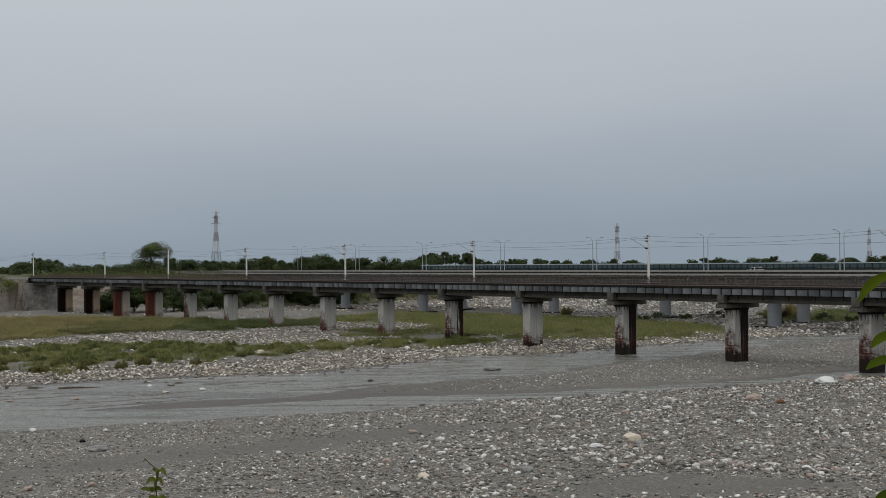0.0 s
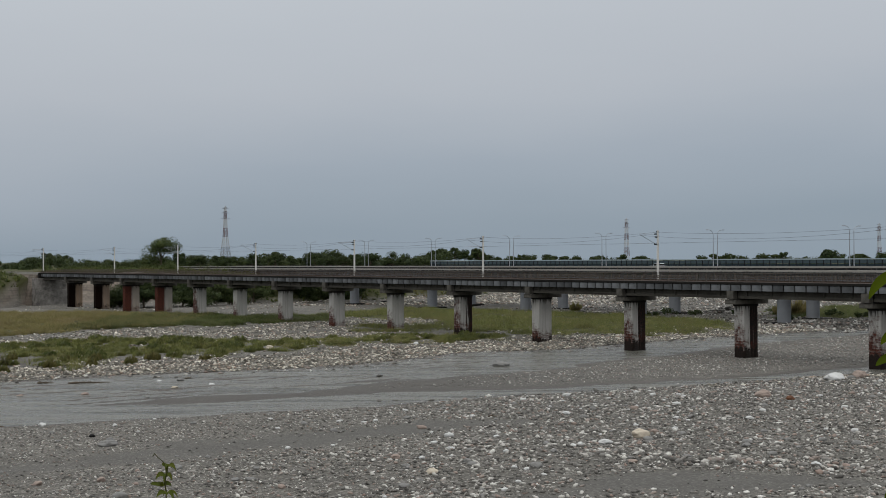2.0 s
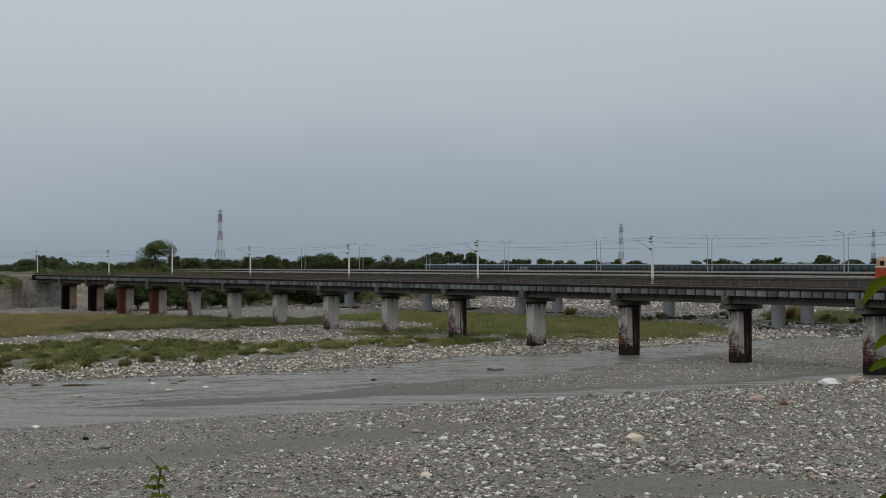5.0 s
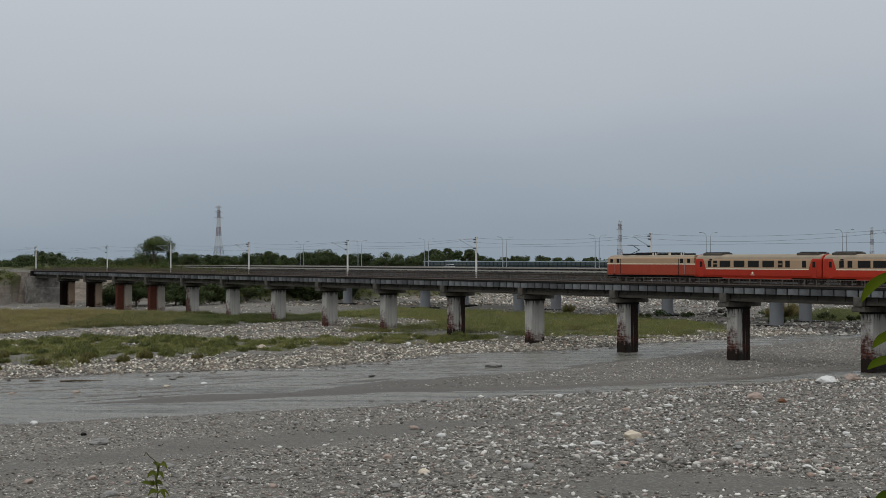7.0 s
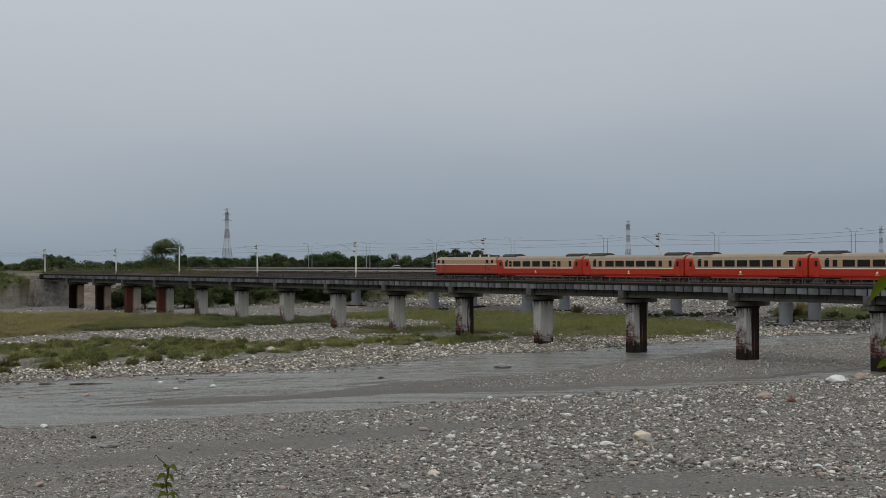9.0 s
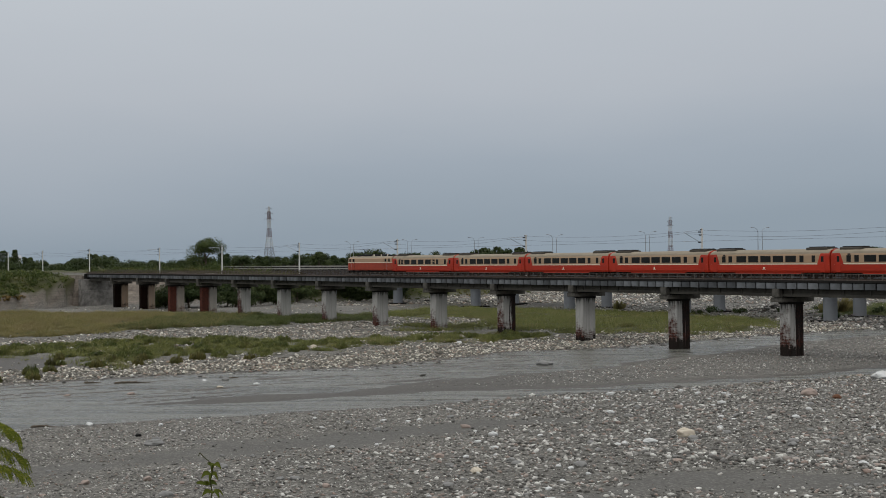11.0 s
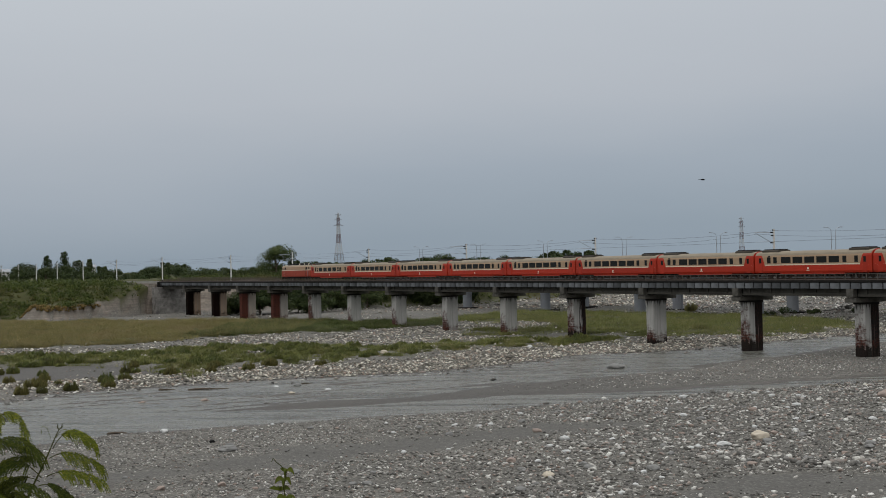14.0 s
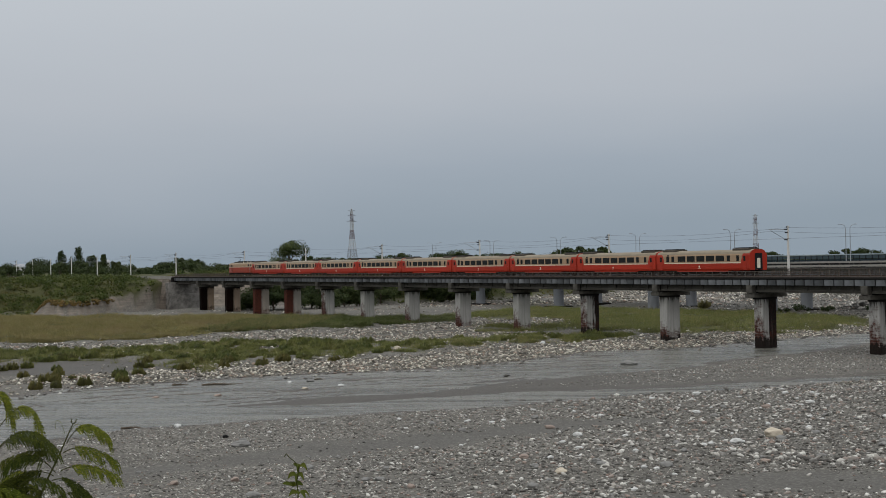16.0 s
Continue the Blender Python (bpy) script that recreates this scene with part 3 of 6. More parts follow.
def pier_material(side, rise, low, right, tone=1.0, wild=2.5, rust_gain=1.0, warm=1.0):
    """Stained pier concrete, the deck's shade put into its top. side: how far the rust reaches from the near side,
    thinning upwards by rise; low: height of the dark foot; right: streaks down the far side.
    """
    m, t, b = material("stained_shaded_pier_concrete")
    v = coords(t)
    sep = t.nodes.new("ShaderNodeSeparateXYZ")
    t.links.new(v, sep.inputs[0])
    n1 = tex_noise(t, coords(t, (1, 1, 0.5)), 1.5, 6, 0.7)
    n2 = tex_noise(t, v, 5.0, 5)
    n3 = tex_noise(t, coords(t, (2.2, 2.2, 0.12)), 1.5, 5)
    n4 = tex_noise(t, coords(t, (0.55, 0.55, 3.6)), 1.5, 7, 0.7)
    conc = mix(t, n1, (0.42 * tone, 0.41 * tone * warm, 0.385 * tone * warm ** 2), (0.28 * tone, 0.27 * tone * warm, 0.25 * tone * warm ** 2))
    conc = mix(t, math_of(t, "MULTIPLY", ramp_of(t, n3, [(0.45, (0, 0, 0)), (0.7, (1, 1, 1))]), 0.45), conc, (0.19, 0.18, 0.165))
    conc = mix(t, math_of(t, "MULTIPLY", n2, 0.25), conc, (0.20, 0.195, 0.185))
    rust = mix(t, ramp_of(t, n2, [(0.35, (0, 0, 0)), (0.65, (1, 1, 1))]), (0.014 * rust_gain, 0.009 * rust_gain, 0.008 * rust_gain), (0.086 * rust_gain, 0.025 * rust_gain, 0.016 * rust_gain))
    ragged = math_of(t, "SUBTRACT", mix(t, 0.3, n1, n4), 0.5)
    k = math_of(t, "ADD", sep.outputs["Y"], math_of(t, "MULTIPLY", ragged, wild))
    k = math_of(t, "SUBTRACT", k, math_of(t, "MULTIPLY", sep.outputs["Z"], rise))
    f1 = ramp_of(t, math_of(t, "ADD", k, -side), [(0.0, (0, 0, 0)), (0.45, (1, 1, 1))])
    k2 = math_of(t, "ADD", math_of(t, "MULTIPLY", sep.outputs["Y"], -1.0), math_of(t, "MULTIPLY", math_of(t, "SUBTRACT", n3, 0.5), 1.6))
    f2 = ramp_of(t, math_of(t, "ADD", k2, -right), [(0.0, (0, 0, 0)), (0.1, (1, 1, 1))])
    h = math_of(t, "ADD", sep.outputs["Z"], math_of(t, "MULTIPLY", math_of(t, "SUBTRACT", n1, 0.5), -3.0))
    f3 = ramp_of(t, math_of(t, "ADD", math_of(t, "MULTIPLY", h, -1.0), low), [(0.0, (0, 0, 0)), (0.25, (1, 1, 1))])
    foot = mix(t, n2, (0.006, 0.006, 0.0055), (0.024, 0.019, 0.016))
    lines = ramp_of(t, n4, [(0.40, (0, 0, 0)), (0.58, (1, 1, 1))])
    broken = mix(t, 0.14 if wild > 1 else 0.0, (1, 1, 1), lines)
    col = mix(t, math_of(t, "MULTIPLY", math_of(t, "MULTIPLY", f1, 0.985), broken), conc, rust)
    col = mix(t, math_of(t, "MULTIPLY", f2, 0.97), col, mix(t, ramp_of(t, n2, [(0.48, (0, 0, 0)), (0.8, (1, 1, 1))]), (0.007, 0.0055, 0.005), (0.060, 0.017, 0.012)))
    f4 = ramp_of(t, math_of(t, "ADD", math_of(t, "MULTIPLY", h, -1.0), low + 1.1), [(0.0, (0, 0, 0)), (0.5, (1, 1, 1))])
    col = mix(t, math_of(t, "MULTIPLY", math_of(t, "MULTIPLY", f4, lines), 0.75), col, rust)
    col = mix(t, math_of(t, "MULTIPLY", f3, 0.95), col, foot)
    trickle = ramp_of(t, tex_noise(t, coords(t, (5.0, 5.0, 0.10)), 1.5, 4), [(0.60, (0, 0, 0)), (0.70, (1, 1, 1))])
    col = mix(t, math_of(t, "MULTIPLY", math_of(t, "MULTIPLY", f2, trickle), 0.55), col, (0.25, 0.17, 0.145))
    # under-deck shade painted on the shaft top, with a ragged streaky lower edge
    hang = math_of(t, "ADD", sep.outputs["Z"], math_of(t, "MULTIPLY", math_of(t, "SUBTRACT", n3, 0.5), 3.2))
    deck_shade = ramp_of(t, math_of(t, "ADD", hang, -5.9), [(0.0, (0, 0, 0)), (0.5, (1, 1, 1))])
    col = mix(t, math_of(t, "MULTIPLY", deck_shade, 0.8), col, (0.022, 0.019, 0.017))
    t.links.new(col, b.inputs["Base Color"])
    b.inputs["Roughness"].default_value = 0.9
    b.inputs["Specular IOR Level"].default_value = 0.04
    bump(t, b, n2, 0.3, 0.03)
    return m


PIER_TOP = 6.65


def make_pier(s, wide, deep, mat):
    th = thing("bridge_pier", BR @ pose(s, 0, 0), "rectangular concrete bridge pier streaked with rust-red stains", "bridge pier", "railway bridge piers")
    bm = B_()
    box(bm, -deep / 2, deep / 2, -wide / 2, wide / 2, -1.2, PIER_TOP, 0.10)
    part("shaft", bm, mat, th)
    # dark band whose colour gives the shade under the crosshead
    bm = B_()
    box(bm, -deep / 2 - 0.06, deep / 2 + 0.06, -wide / 2 - 0.06, wide / 2 + 0.06, PIER_TOP - 0.25, PIER_TOP - 0.004, 0.03)
    part("collar", bm, M_CONC_DARK, th, "dark collar with the under-deck shade in its colour")
    bm = B_()
    box(bm, -deep / 2 - 0.08, deep / 2 + 0.08, -3.0, 2.6, PIER_TOP, PIER_TOP + 0.55, 0.05)
    part("cap", bm, M_CROSSHEAD, th, "grimy crosshead")
    for w0, w1 in ((-2.75, -2.05), (2.0, 2.72)):
        bm = B_()
        box(bm, -0.55, 0.55, w0, w1, PIER_TOP + 0.584, 8.26, 0.04)
        part("pedestal", bm, M_CROSSHEAD, th)
    # dark block fills the recess between span ends, its shade given by colour
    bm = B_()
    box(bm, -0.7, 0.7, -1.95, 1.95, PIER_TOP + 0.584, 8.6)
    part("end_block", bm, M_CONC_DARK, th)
    return th


M_CROSSHEAD = worn("grimy_crosshead_concrete", (0.120, 0.113, 0.098), (0.010, 0.009, 0.008), 0.92, scale=0.9, amount=0.95, grain=6)
# from the pier nearest the eye on: rust from the side, its thinning upwards, foot, streaks
STAINS = [(0.35, 0.16, 1.7, 2.6), (0.50, 0.14, 1.5, -0.25), (0.45, 0.14, 1.5, -0.15), (0.35, 0.30, 0.9, 2.6), (0.55, 0.10, 1.5, 0.15),
          (0.35, 0.25, 0.5, 2.6), (0.35, 0.22, 0.3, 3), (0.45, 0.18, 0.2, 3), (0.5, 0.18, 0.1, 3), (0.35, 0.12, 0.1, 3)]
for k, s in enumerate(PIERS):
    i = k - 8
    if i >= 10:
        # rust colour gain: slightly up for the first two, nearly black for the last
        mat, wide, deep = pier_material([-0.15, -0.1, -0.25, -0.2][i - 10], 0.0, 0.4, 3.0, [0.85, 0.85, 0.7, 0.7][i - 10], 0.6, [1.25, 1.35, 0.09, 0.05][i - 10], [0.93, 0.88, 0.74, 0.70][i - 10]), 3.7, 1.5
    else:
        side, rise, low, right = STAINS[i] if i >= 0 else STAINS[(i * 3) % 10]
        mat, wide, deep = pier_material(side, rise, low, right), 2.45, 1.65
    make_pier(s, wide, deep, mat)

# one span: two box girders, the slab, its kerb panels, railings
PANELS = 12


def make_span():
    th = thing("bridge_span", BR, "concrete girder span with a row of grey kerb panels", "bridge span", "railway bridge spans")
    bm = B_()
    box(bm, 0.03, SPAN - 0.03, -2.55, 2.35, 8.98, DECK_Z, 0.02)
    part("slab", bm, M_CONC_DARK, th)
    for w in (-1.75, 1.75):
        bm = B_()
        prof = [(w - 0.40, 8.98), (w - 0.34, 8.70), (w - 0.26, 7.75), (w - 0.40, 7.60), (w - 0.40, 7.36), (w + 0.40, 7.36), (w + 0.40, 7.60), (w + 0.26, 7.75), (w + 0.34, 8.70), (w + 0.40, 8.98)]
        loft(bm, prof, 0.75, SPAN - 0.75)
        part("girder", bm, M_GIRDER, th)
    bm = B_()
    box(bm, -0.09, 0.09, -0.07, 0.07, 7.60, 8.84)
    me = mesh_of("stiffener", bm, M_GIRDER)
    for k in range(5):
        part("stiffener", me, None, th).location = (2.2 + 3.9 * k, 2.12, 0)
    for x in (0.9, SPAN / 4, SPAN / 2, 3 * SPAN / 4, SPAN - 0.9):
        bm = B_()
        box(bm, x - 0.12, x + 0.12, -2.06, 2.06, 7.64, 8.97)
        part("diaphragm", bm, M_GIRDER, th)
    pitch = SPAN / PANELS
    bm = B_()
    box(bm, 0.11, pitch - 0.11, -0.09, 0.09, 8.28, 9.0, 0.02)
    me = mesh_of("kerb_panel", bm, M_PANEL)
    for w in (2.50, -2.62):
        for k in range(PANELS):
            ob = part("kerb_panel", me, None, th)
            ob.location = (k * pitch, w, 0)
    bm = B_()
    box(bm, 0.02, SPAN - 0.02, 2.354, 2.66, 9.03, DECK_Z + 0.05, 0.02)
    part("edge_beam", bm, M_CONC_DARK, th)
    # backing in the same dark colour stands in for shade in the panel gaps
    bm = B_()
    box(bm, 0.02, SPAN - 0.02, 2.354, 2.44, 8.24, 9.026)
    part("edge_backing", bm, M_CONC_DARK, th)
    return th


def make_railing():
    th = thing("railing", BR, "rusty brown steel picket railing on the bridge deck edge", "railing", "bridge railings")
    pitch = SPAN / PANELS
    bm = B_()
    box(bm, -0.04, 0.04, -0.04, 0.04, DECK_Z + 0.05, DECK_Z + 0.80)
    me = mesh_of("post", bm, M_HANDRAIL)
    for k in range(PANELS):
        part("post", me, None, th).location = ((k + 0.5) * pitch, 0, 0)
    for z in (0.16, 0.78):
        bm = B_()
        box(bm, 0, SPAN, -0.03, 0.03, DECK_Z + z - 0.03, DECK_Z + z + 0.03)
        part("rail_bar", bm, M_HANDRAIL if z > 0.5 else M_RUST, th)
    bm = B_()
    for k in range(int(SPAN / 0.22)):
        x = 0.1 + k * 0.22
        box(bm, x - 0.013, x + 0.013, -0.012, 0.012, DECK_Z + 0.17, DECK_Z + 0.76)
    tagged(part("infill", bm, M_RUST, th), "thin rusty pickets", kind="stuff")
    return th


def make_track():
    th = thing("track_section", BR, "ballasted railway track with concrete sleepers and brown rails", "railway track", "railway track sections")
    bm = B_()
    loft(bm, [(-2.0, DECK_Z), (-1.6, DECK_Z + 0.1), (1.6, DECK_Z + 0.1), (2.0, DECK_Z)], 0, SPAN)
    part("ballast", bm, M_BALLAST, th)
    bm = B_()
    box(bm, -0.12, 0.12, -1.0, 1.0, DECK_Z + 0.02, DECK_Z + 0.13, 0.02)
    me = mesh_of("sleeper", bm, M_SLEEPER)
    for k in range(30):
        part("sleeper", me, None, th).location = (0.33 + k * SPAN / 30, 0, 0)
    for w in (-0.56, 0.56):
        bm = B_()
        loft(bm, [(w - 0.065, DECK_Z + 0.13), (w - 0.012, DECK_Z + 0.15), (w - 0.035, RAIL_Z), (w + 0.035, RAIL_Z), (w + 0.012, DECK_Z + 0.15), (w + 0.065, DECK_Z + 0.13)], 0, SPAN)
        part("rail", bm, M_RAIL, th)
    return th


span, rail_n, track = make_span(), make_railing(), make_track()
starts = [PIERS[0] + SPAN * k for k in range(-1, 22)]
for k, s in enumerate(starts):
    m = BR @ pose(s, 0, 0)
    if k == 0:
        span.matrix_basis, rail_n.matrix_basis = m, BR @ pose(s, 2.46, 0)
    else:
        copy_thing(span, m)
        copy_thing(rail_n, BR @ pose(s, 2.46, 0))
    copy_thing(rail_n, BR @ pose(s, -2.5, 0.25))
for k in range(-6, len(starts) + 24):
    m = BR @ pose(PIERS[0] + SPAN * (k - 1), 0, 0)
    if k == -6:
        track.matrix_basis = m
    else:
        copy_thing(track, m)
END_FAR = starts[-1] + SPAN

M_ABUT = worn("stained_abutment_concrete", (0.26, 0.245, 0.225), (0.024, 0.022, 0.020), 0.92, scale=0.7, amount=0.95, grain=3, relief=0.5)
# embankments that carry the line on beyond both ends
for name, s0, s1 in (("embankment_far", END_FAR, END_FAR + 480), ("embankment_near", starts[0] - 146, starts[0])):
    bm = B_()
    loft(bm, [(-6.5, -1.0), (-3.0, DECK_Z), (3.0, DECK_Z), (6.5, -1.0)], s0 + (2.5 if s0 > 0 else 0), s1)
    emb = single(name, bm, M_GROUND, BR, "bare earth railway embankment", "embankment", kind="structure")
    emb.data.attributes.new("bank", "FLOAT", "POINT").data.foreach_set("value", [1.0] * len(emb.data.vertices))
for s, flip in ((END_FAR, 1), (starts[0], -1)):
    th = thing("abutment", BR @ pose(s, 0, 0), "weathered concrete bridge abutment against the bank", "abutment", kind="structure")
    bm = B_()
    box(bm, -0.6 if flip > 0 else -2.4, 2.4 if flip > 0 else 0.6, -4.4, 4.4, -0.6, 7.8, 0.05)
    part("wall", bm, M_ABUT, th)
    bm = B_()
    box(bm, -1.1 if flip > 0 else 0.604, -0.604 if flip > 0 else 1.1, -4.4, 4.4, -0.6, 4.6, 0.06)
    part("facing", bm, M_ABUT, th)
    bm = B_()
    box(bm, 0.06 if flip > 0 else -1.0, 1.0 if flip > 0 else -0.06, -3.2, 3.2, 7.804, DECK_Z - 0.01, 0.03)
    part("backwall", bm, M_CONC_DARK, th)


# ---- overhead line ----
def make_pole():
    th = thing("catenary_pole", BR, "pale concrete overhead-line pole with cantilever arms", "catenary pole", "overhead-line poles")
    bm = B_()
    tube(bm, (0, 0, DECK_Z - 1.2), (0, 0, DECK_Z + 6.68), 0.19, 0.13, 10)
    part("mast", bm, M_POLE, th)
    bm = B_()
    box(bm, -0.22, 0.22, -0.2, 0.5, DECK_Z - 0.6, DECK_Z - 0.02, 0.03)
    part("bracket", bm, M_CONC_DARK, th)
    bm = B_()
    tube(bm, (0, 0.1, DECK_Z + 6.2), (0, 3.3, DECK_Z + 6.2), 0.035)
    part("top_arm", bm, M_GALV, th)
    bm = B_()
    tube(bm, (0, 0.1, DECK_Z + 4.75), (0, 3.1, DECK_Z + 6.1), 0.035)
    part("brace", bm, M_GALV, th)
    bm = B_()
    tube(bm, (0, 0.9, DECK_Z + 5.0), (0, 3.3, DECK_Z + 4.95), 0.025)
    part("registration_arm", bm, M_GALV, th)
    for z, y in ((6.2, 0.35), (4.85, 0.35), (5.8, 0.22), (6.5, 0.0)):
        bm = B_()
        tube(bm, (0, y - 0.2, DECK_Z + z), (0, y + 0.25, DECK_Z + z), 0.085, 0.085, 8)
        part("insulator", bm, M_DARKMETAL, th)
    return th


pole = make_pole()
POLES = [17.1 + 40 * k for k in range(-2, 9)] + [393.4, 440.3, 481.3, 517.7, 550.8, 582.4, 614]
for k, s in enumerate(POLES):
    if k == 0:
        pole.matrix_basis = BR @ pose(s, -2.85, 0, 0, 0, 0)
    else:
        copy_thing(pole, BR @ pose(s, -2.85, 0 if s < 390 else 0.4))


def wire_run(name, pts, r, label, category="overhead wire", group="overhead wires"):
    bm = B_()
    for a, b in zip(pts[:-1], pts[1:]):
        tube(bm, a, b, r, r, 5, False)
    return single(name, bm, M_WIRE, pose(0, 0, 0), label, category, group)


def sag(s0, s1, w, z, dip, steps=8):
    return [br(s0 + (s1 - s0) * k / steps, w, z - dip * 4 * (k / steps) * (1 - k / steps)) for k in range(steps + 1)]


for w, z, dip, name in ((0.0, DECK_Z + 4.95, 0.0, "contact_wire"), (0.0, DECK_Z + 6.0, 0.75, "messenger_wire"), (-2.85, DECK_Z + 6.45, 0.5, "feeder_wire")):
    pts = []
    for a, b in zip(POLES[:-1], POLES[1:]):
        pts += sag(a, b, w, z, dip)[:-1]
    pts.append(br(POLES[-1], w, z))
    wire_run(name, pts, 0.013, "thin dark overhead line wire above the railway")


# ---- the train ----
SPEED, NOSE_AT_7 = 21.78, 141.1


def half_profile(pts):
    return pts + [(-y, z) for y, z in pts[::-1]]


def bogie(parent, x, wheelbase=2.2):
    bm = B_()
    for w in (-1.0, 1.0):
        box(bm, x - wheelbase / 2 - 0.4, x + wheelbase / 2 + 0.4, w - 0.09, w + 0.09, 0.38, 0.62, 0.03)
        for dx in (-wheelbase / 2, wheelbase / 2):
            box(bm, x + dx - 0.22, x + dx + 0.22, w - 0.13, w + 0.13, 0.25, 0.66, 0.03)
        tube(bm, (x, w, 0.35), (x, w, 0.8), 0.17, 0.17, 10)
    box(bm, x - 0.35, x + 0.35, -1.0, 1.0, 0.42, 0.7)
    ob = part("bogie", bm, M_UNDER, parent)
    for dx in (-wheelbase / 2, wheelbase / 2):
        for w in (-0.56, 0.56):
            bm = B_()
            tube(bm, (x + dx, w - 0.065, 0.43), (x + dx, w + 0.065, 0.43), 0.43, 0.43, 20)
            part("wheel", bm, M_WHEEL, ob)
        bm = B_()
        tube(bm, (x + dx, -0.56, 0.43), (x + dx, 0.56, 0.43), 0.08, 0.08, 8)
        part("axle", bm, M_WHEEL, ob)
    return ob


def pane(parent, x0, x1, z0, z1, name="window", split=False):
    """A side window on both flanks: a dark rubber frame and the glass in it."""
    for side in (1, -1):
        y = 1.44 * side
        bm = B_()
        a, b = sorted((y - 0.02 * side, y + 0.012 * side))
        box(bm, x0 - 0.05, x1 + 0.05, a, b, z0 - 0.05, z1 + 0.05, 0.008)
        fr = part(name, bm, M_DARKMETAL, parent)
        bm = B_()
        a, b = sorted((y + 0.013 * side, y + 0.02 * side))
        box(bm, x0, x1, a, b, z0, z1)
        part("glass", bm, M_GLASS, fr)
        if split:
            bm = B_()
            a, b = sorted((y + 0.021 * side, y + 0.03 * side))
            box(bm, x0, x1, a, b, (z0 + z1) / 2 - 0.05, (z0 + z1) / 2 + 0.05)
            part("transom", bm, M_CREAM, fr)


def make_coach(first=False):
    """A coach; its front is at x = 0 and it trails to -L (x along the bridge)."""
    label = "orange and cream passenger coach with dark windows and rooftop coolers"
    th = thing("passenger_coach", BR, label, "train coach", "coaches of the train")
    L = 19.65
    lower = half_profile([(1.36, 0.70), (1.44, 0.95), (1.445, 1.66)])
    bm = loft(B_(), lower, -L, 0)
    part("lower_body", bm, M_ORANGE, th)
    bm = B_()
    box(bm, -L + 4.4, -4.4, -1.34, 1.34, 0.52, 0.704, 0.02)
    part("skirt", bm, M_ORANGE, th)
    bm = loft(B_(), half_profile([(1.452, 1.662), (1.452, 1.77)]), -L + 0.02, -0.02)
    part("stripe", bm, M_STRIPE, th)
    bm = loft(B_(), half_profile([(1.44, 1.772), (1.44, 2.70), (1.40, 2.92)]), -L, 0)
    part("upper_body", bm, M_CREAM, th)
    bm = loft(B_(), half_profile([(1.40, 2.922), (1.28, 3.14), (1.0, 3.32), (0.55, 3.43), (0.15, 3.47)]), -L, 0)
    part("roof", bm, M_ROOF, th, smooth=False)
    # red vestibule ends with a slanted edge, wrapping over the shoulder
    for x0, sgn in ((0.0, -1), (-L, 1)):
        for side in (1, -1):
            bm = B_()
            y = 1.446 * side
            ring = [(x0, y, 1.664), (x0 + sgn * 1.75, y, 1.664), (x0 + sgn * 1.35, y, 2.70), (x0 + sgn * 1.2, 1.41 * side, 2.94), (x0, 1.41 * side, 2.94), (x0, y, 2.70)]
            vs = [bm.verts.new(p) for p in ring]
            bm.faces.new((vs[0], vs[1], vs[2], vs[5]))
            bm.faces.new((vs[5], vs[2], vs[3], vs[4]))
            geo = bmesh.ops.extrude_face_region(bm, geom=bm.faces[:])
            bmesh.ops.translate(bm, vec=(0, 0.012 * side, 0), verts=[v for v in geo["geom"] if isinstance(v, bmesh.types.BMVert)])
            part("vestibule_panel", bm, M_ORANGE, th)
            bm = B_()
            a, b = sorted((1.40 * side, 1.472 * side))
            box(bm, x0 + sgn * 0.95 - 0.36, x0 + sgn * 0.95 + 0.36, a, b, 0.75, 2.70, 0.02)
            door = part("door", bm, M_ORANGE, th)
            bm = B_()
            a, b = sorted((1.473 * side, 1.48 * side))
            box(bm, x0 + sgn * 0.95 - 0.2, x0 + sgn * 0.95 + 0.2, a, b, 1.95, 2.6)
            part("door_glass", bm, M_GLASS, door)
        # end wall, red, with the gangway
        bm = loft(B_(), half_profile([(1.40, 0.72), (1.45, 1.0), (1.45, 2.7), (1.38, 2.95), (1.0, 3.34), (0.5, 3.48)]), x0 - sgn * 0.12, x0 - sgn * 0.004)
        part("end_wall", bm, M_ORANGE, th)
        bm = B_()
        a, b = sorted((x0 - sgn * 0.122, x0 - sgn * 0.19))
        for w0, w1, z0, z1 in ((-0.62, -0.42, 0.75, 2.75), (0.42, 0.62, 0.75, 2.75), (-0.62, 0.62, 2.75, 2.95)):
            box(bm, a, b, w0, w1, z0, z1)
        part("gangway_frame", bm, M_DARKMETAL, th)
        bm = B_()
        box(bm, min(x0 - sgn * 0.121, x0 - sgn * 0.14), max(x0 - sgn * 0.121, x0 - sgn * 0.14), -0.42, 0.42, 0.8, 2.75)
        gd = part("gangway_door", bm, M_DARKMETAL, th)
        bm = B_()
        box(bm, min(x0 - sgn * 0.141, x0 - sgn * 0.15), max(x0 - sgn * 0.141, x0 - sgn * 0.15), -0.28, 0.28, 1.0, 2.3)
        part("door_pane", bm, M_STRIPE, gd)
        bm = B_()
        box(bm, min(x0, x0 - sgn * 0.28), max(x0, x0 - sgn * 0.28), -0.15, 0.15, 0.65, 0.85)
        part("coupler", bm, M_UNDER, th)
        # roof-mounted cooling unit over each end
        bm = B_()
        xa, xb = sorted((x0 + sgn * 0.75, x0 + sgn * 3.9))
        loft(bm, half_profile([(0.95, 3.30), (0.93, 3.56), (0.80, 3.64)]), xa, xb)
        ac = part("cooling_unit", bm, M_POD, th, "dark dusty rooftop cooling unit")
        bm = B_()
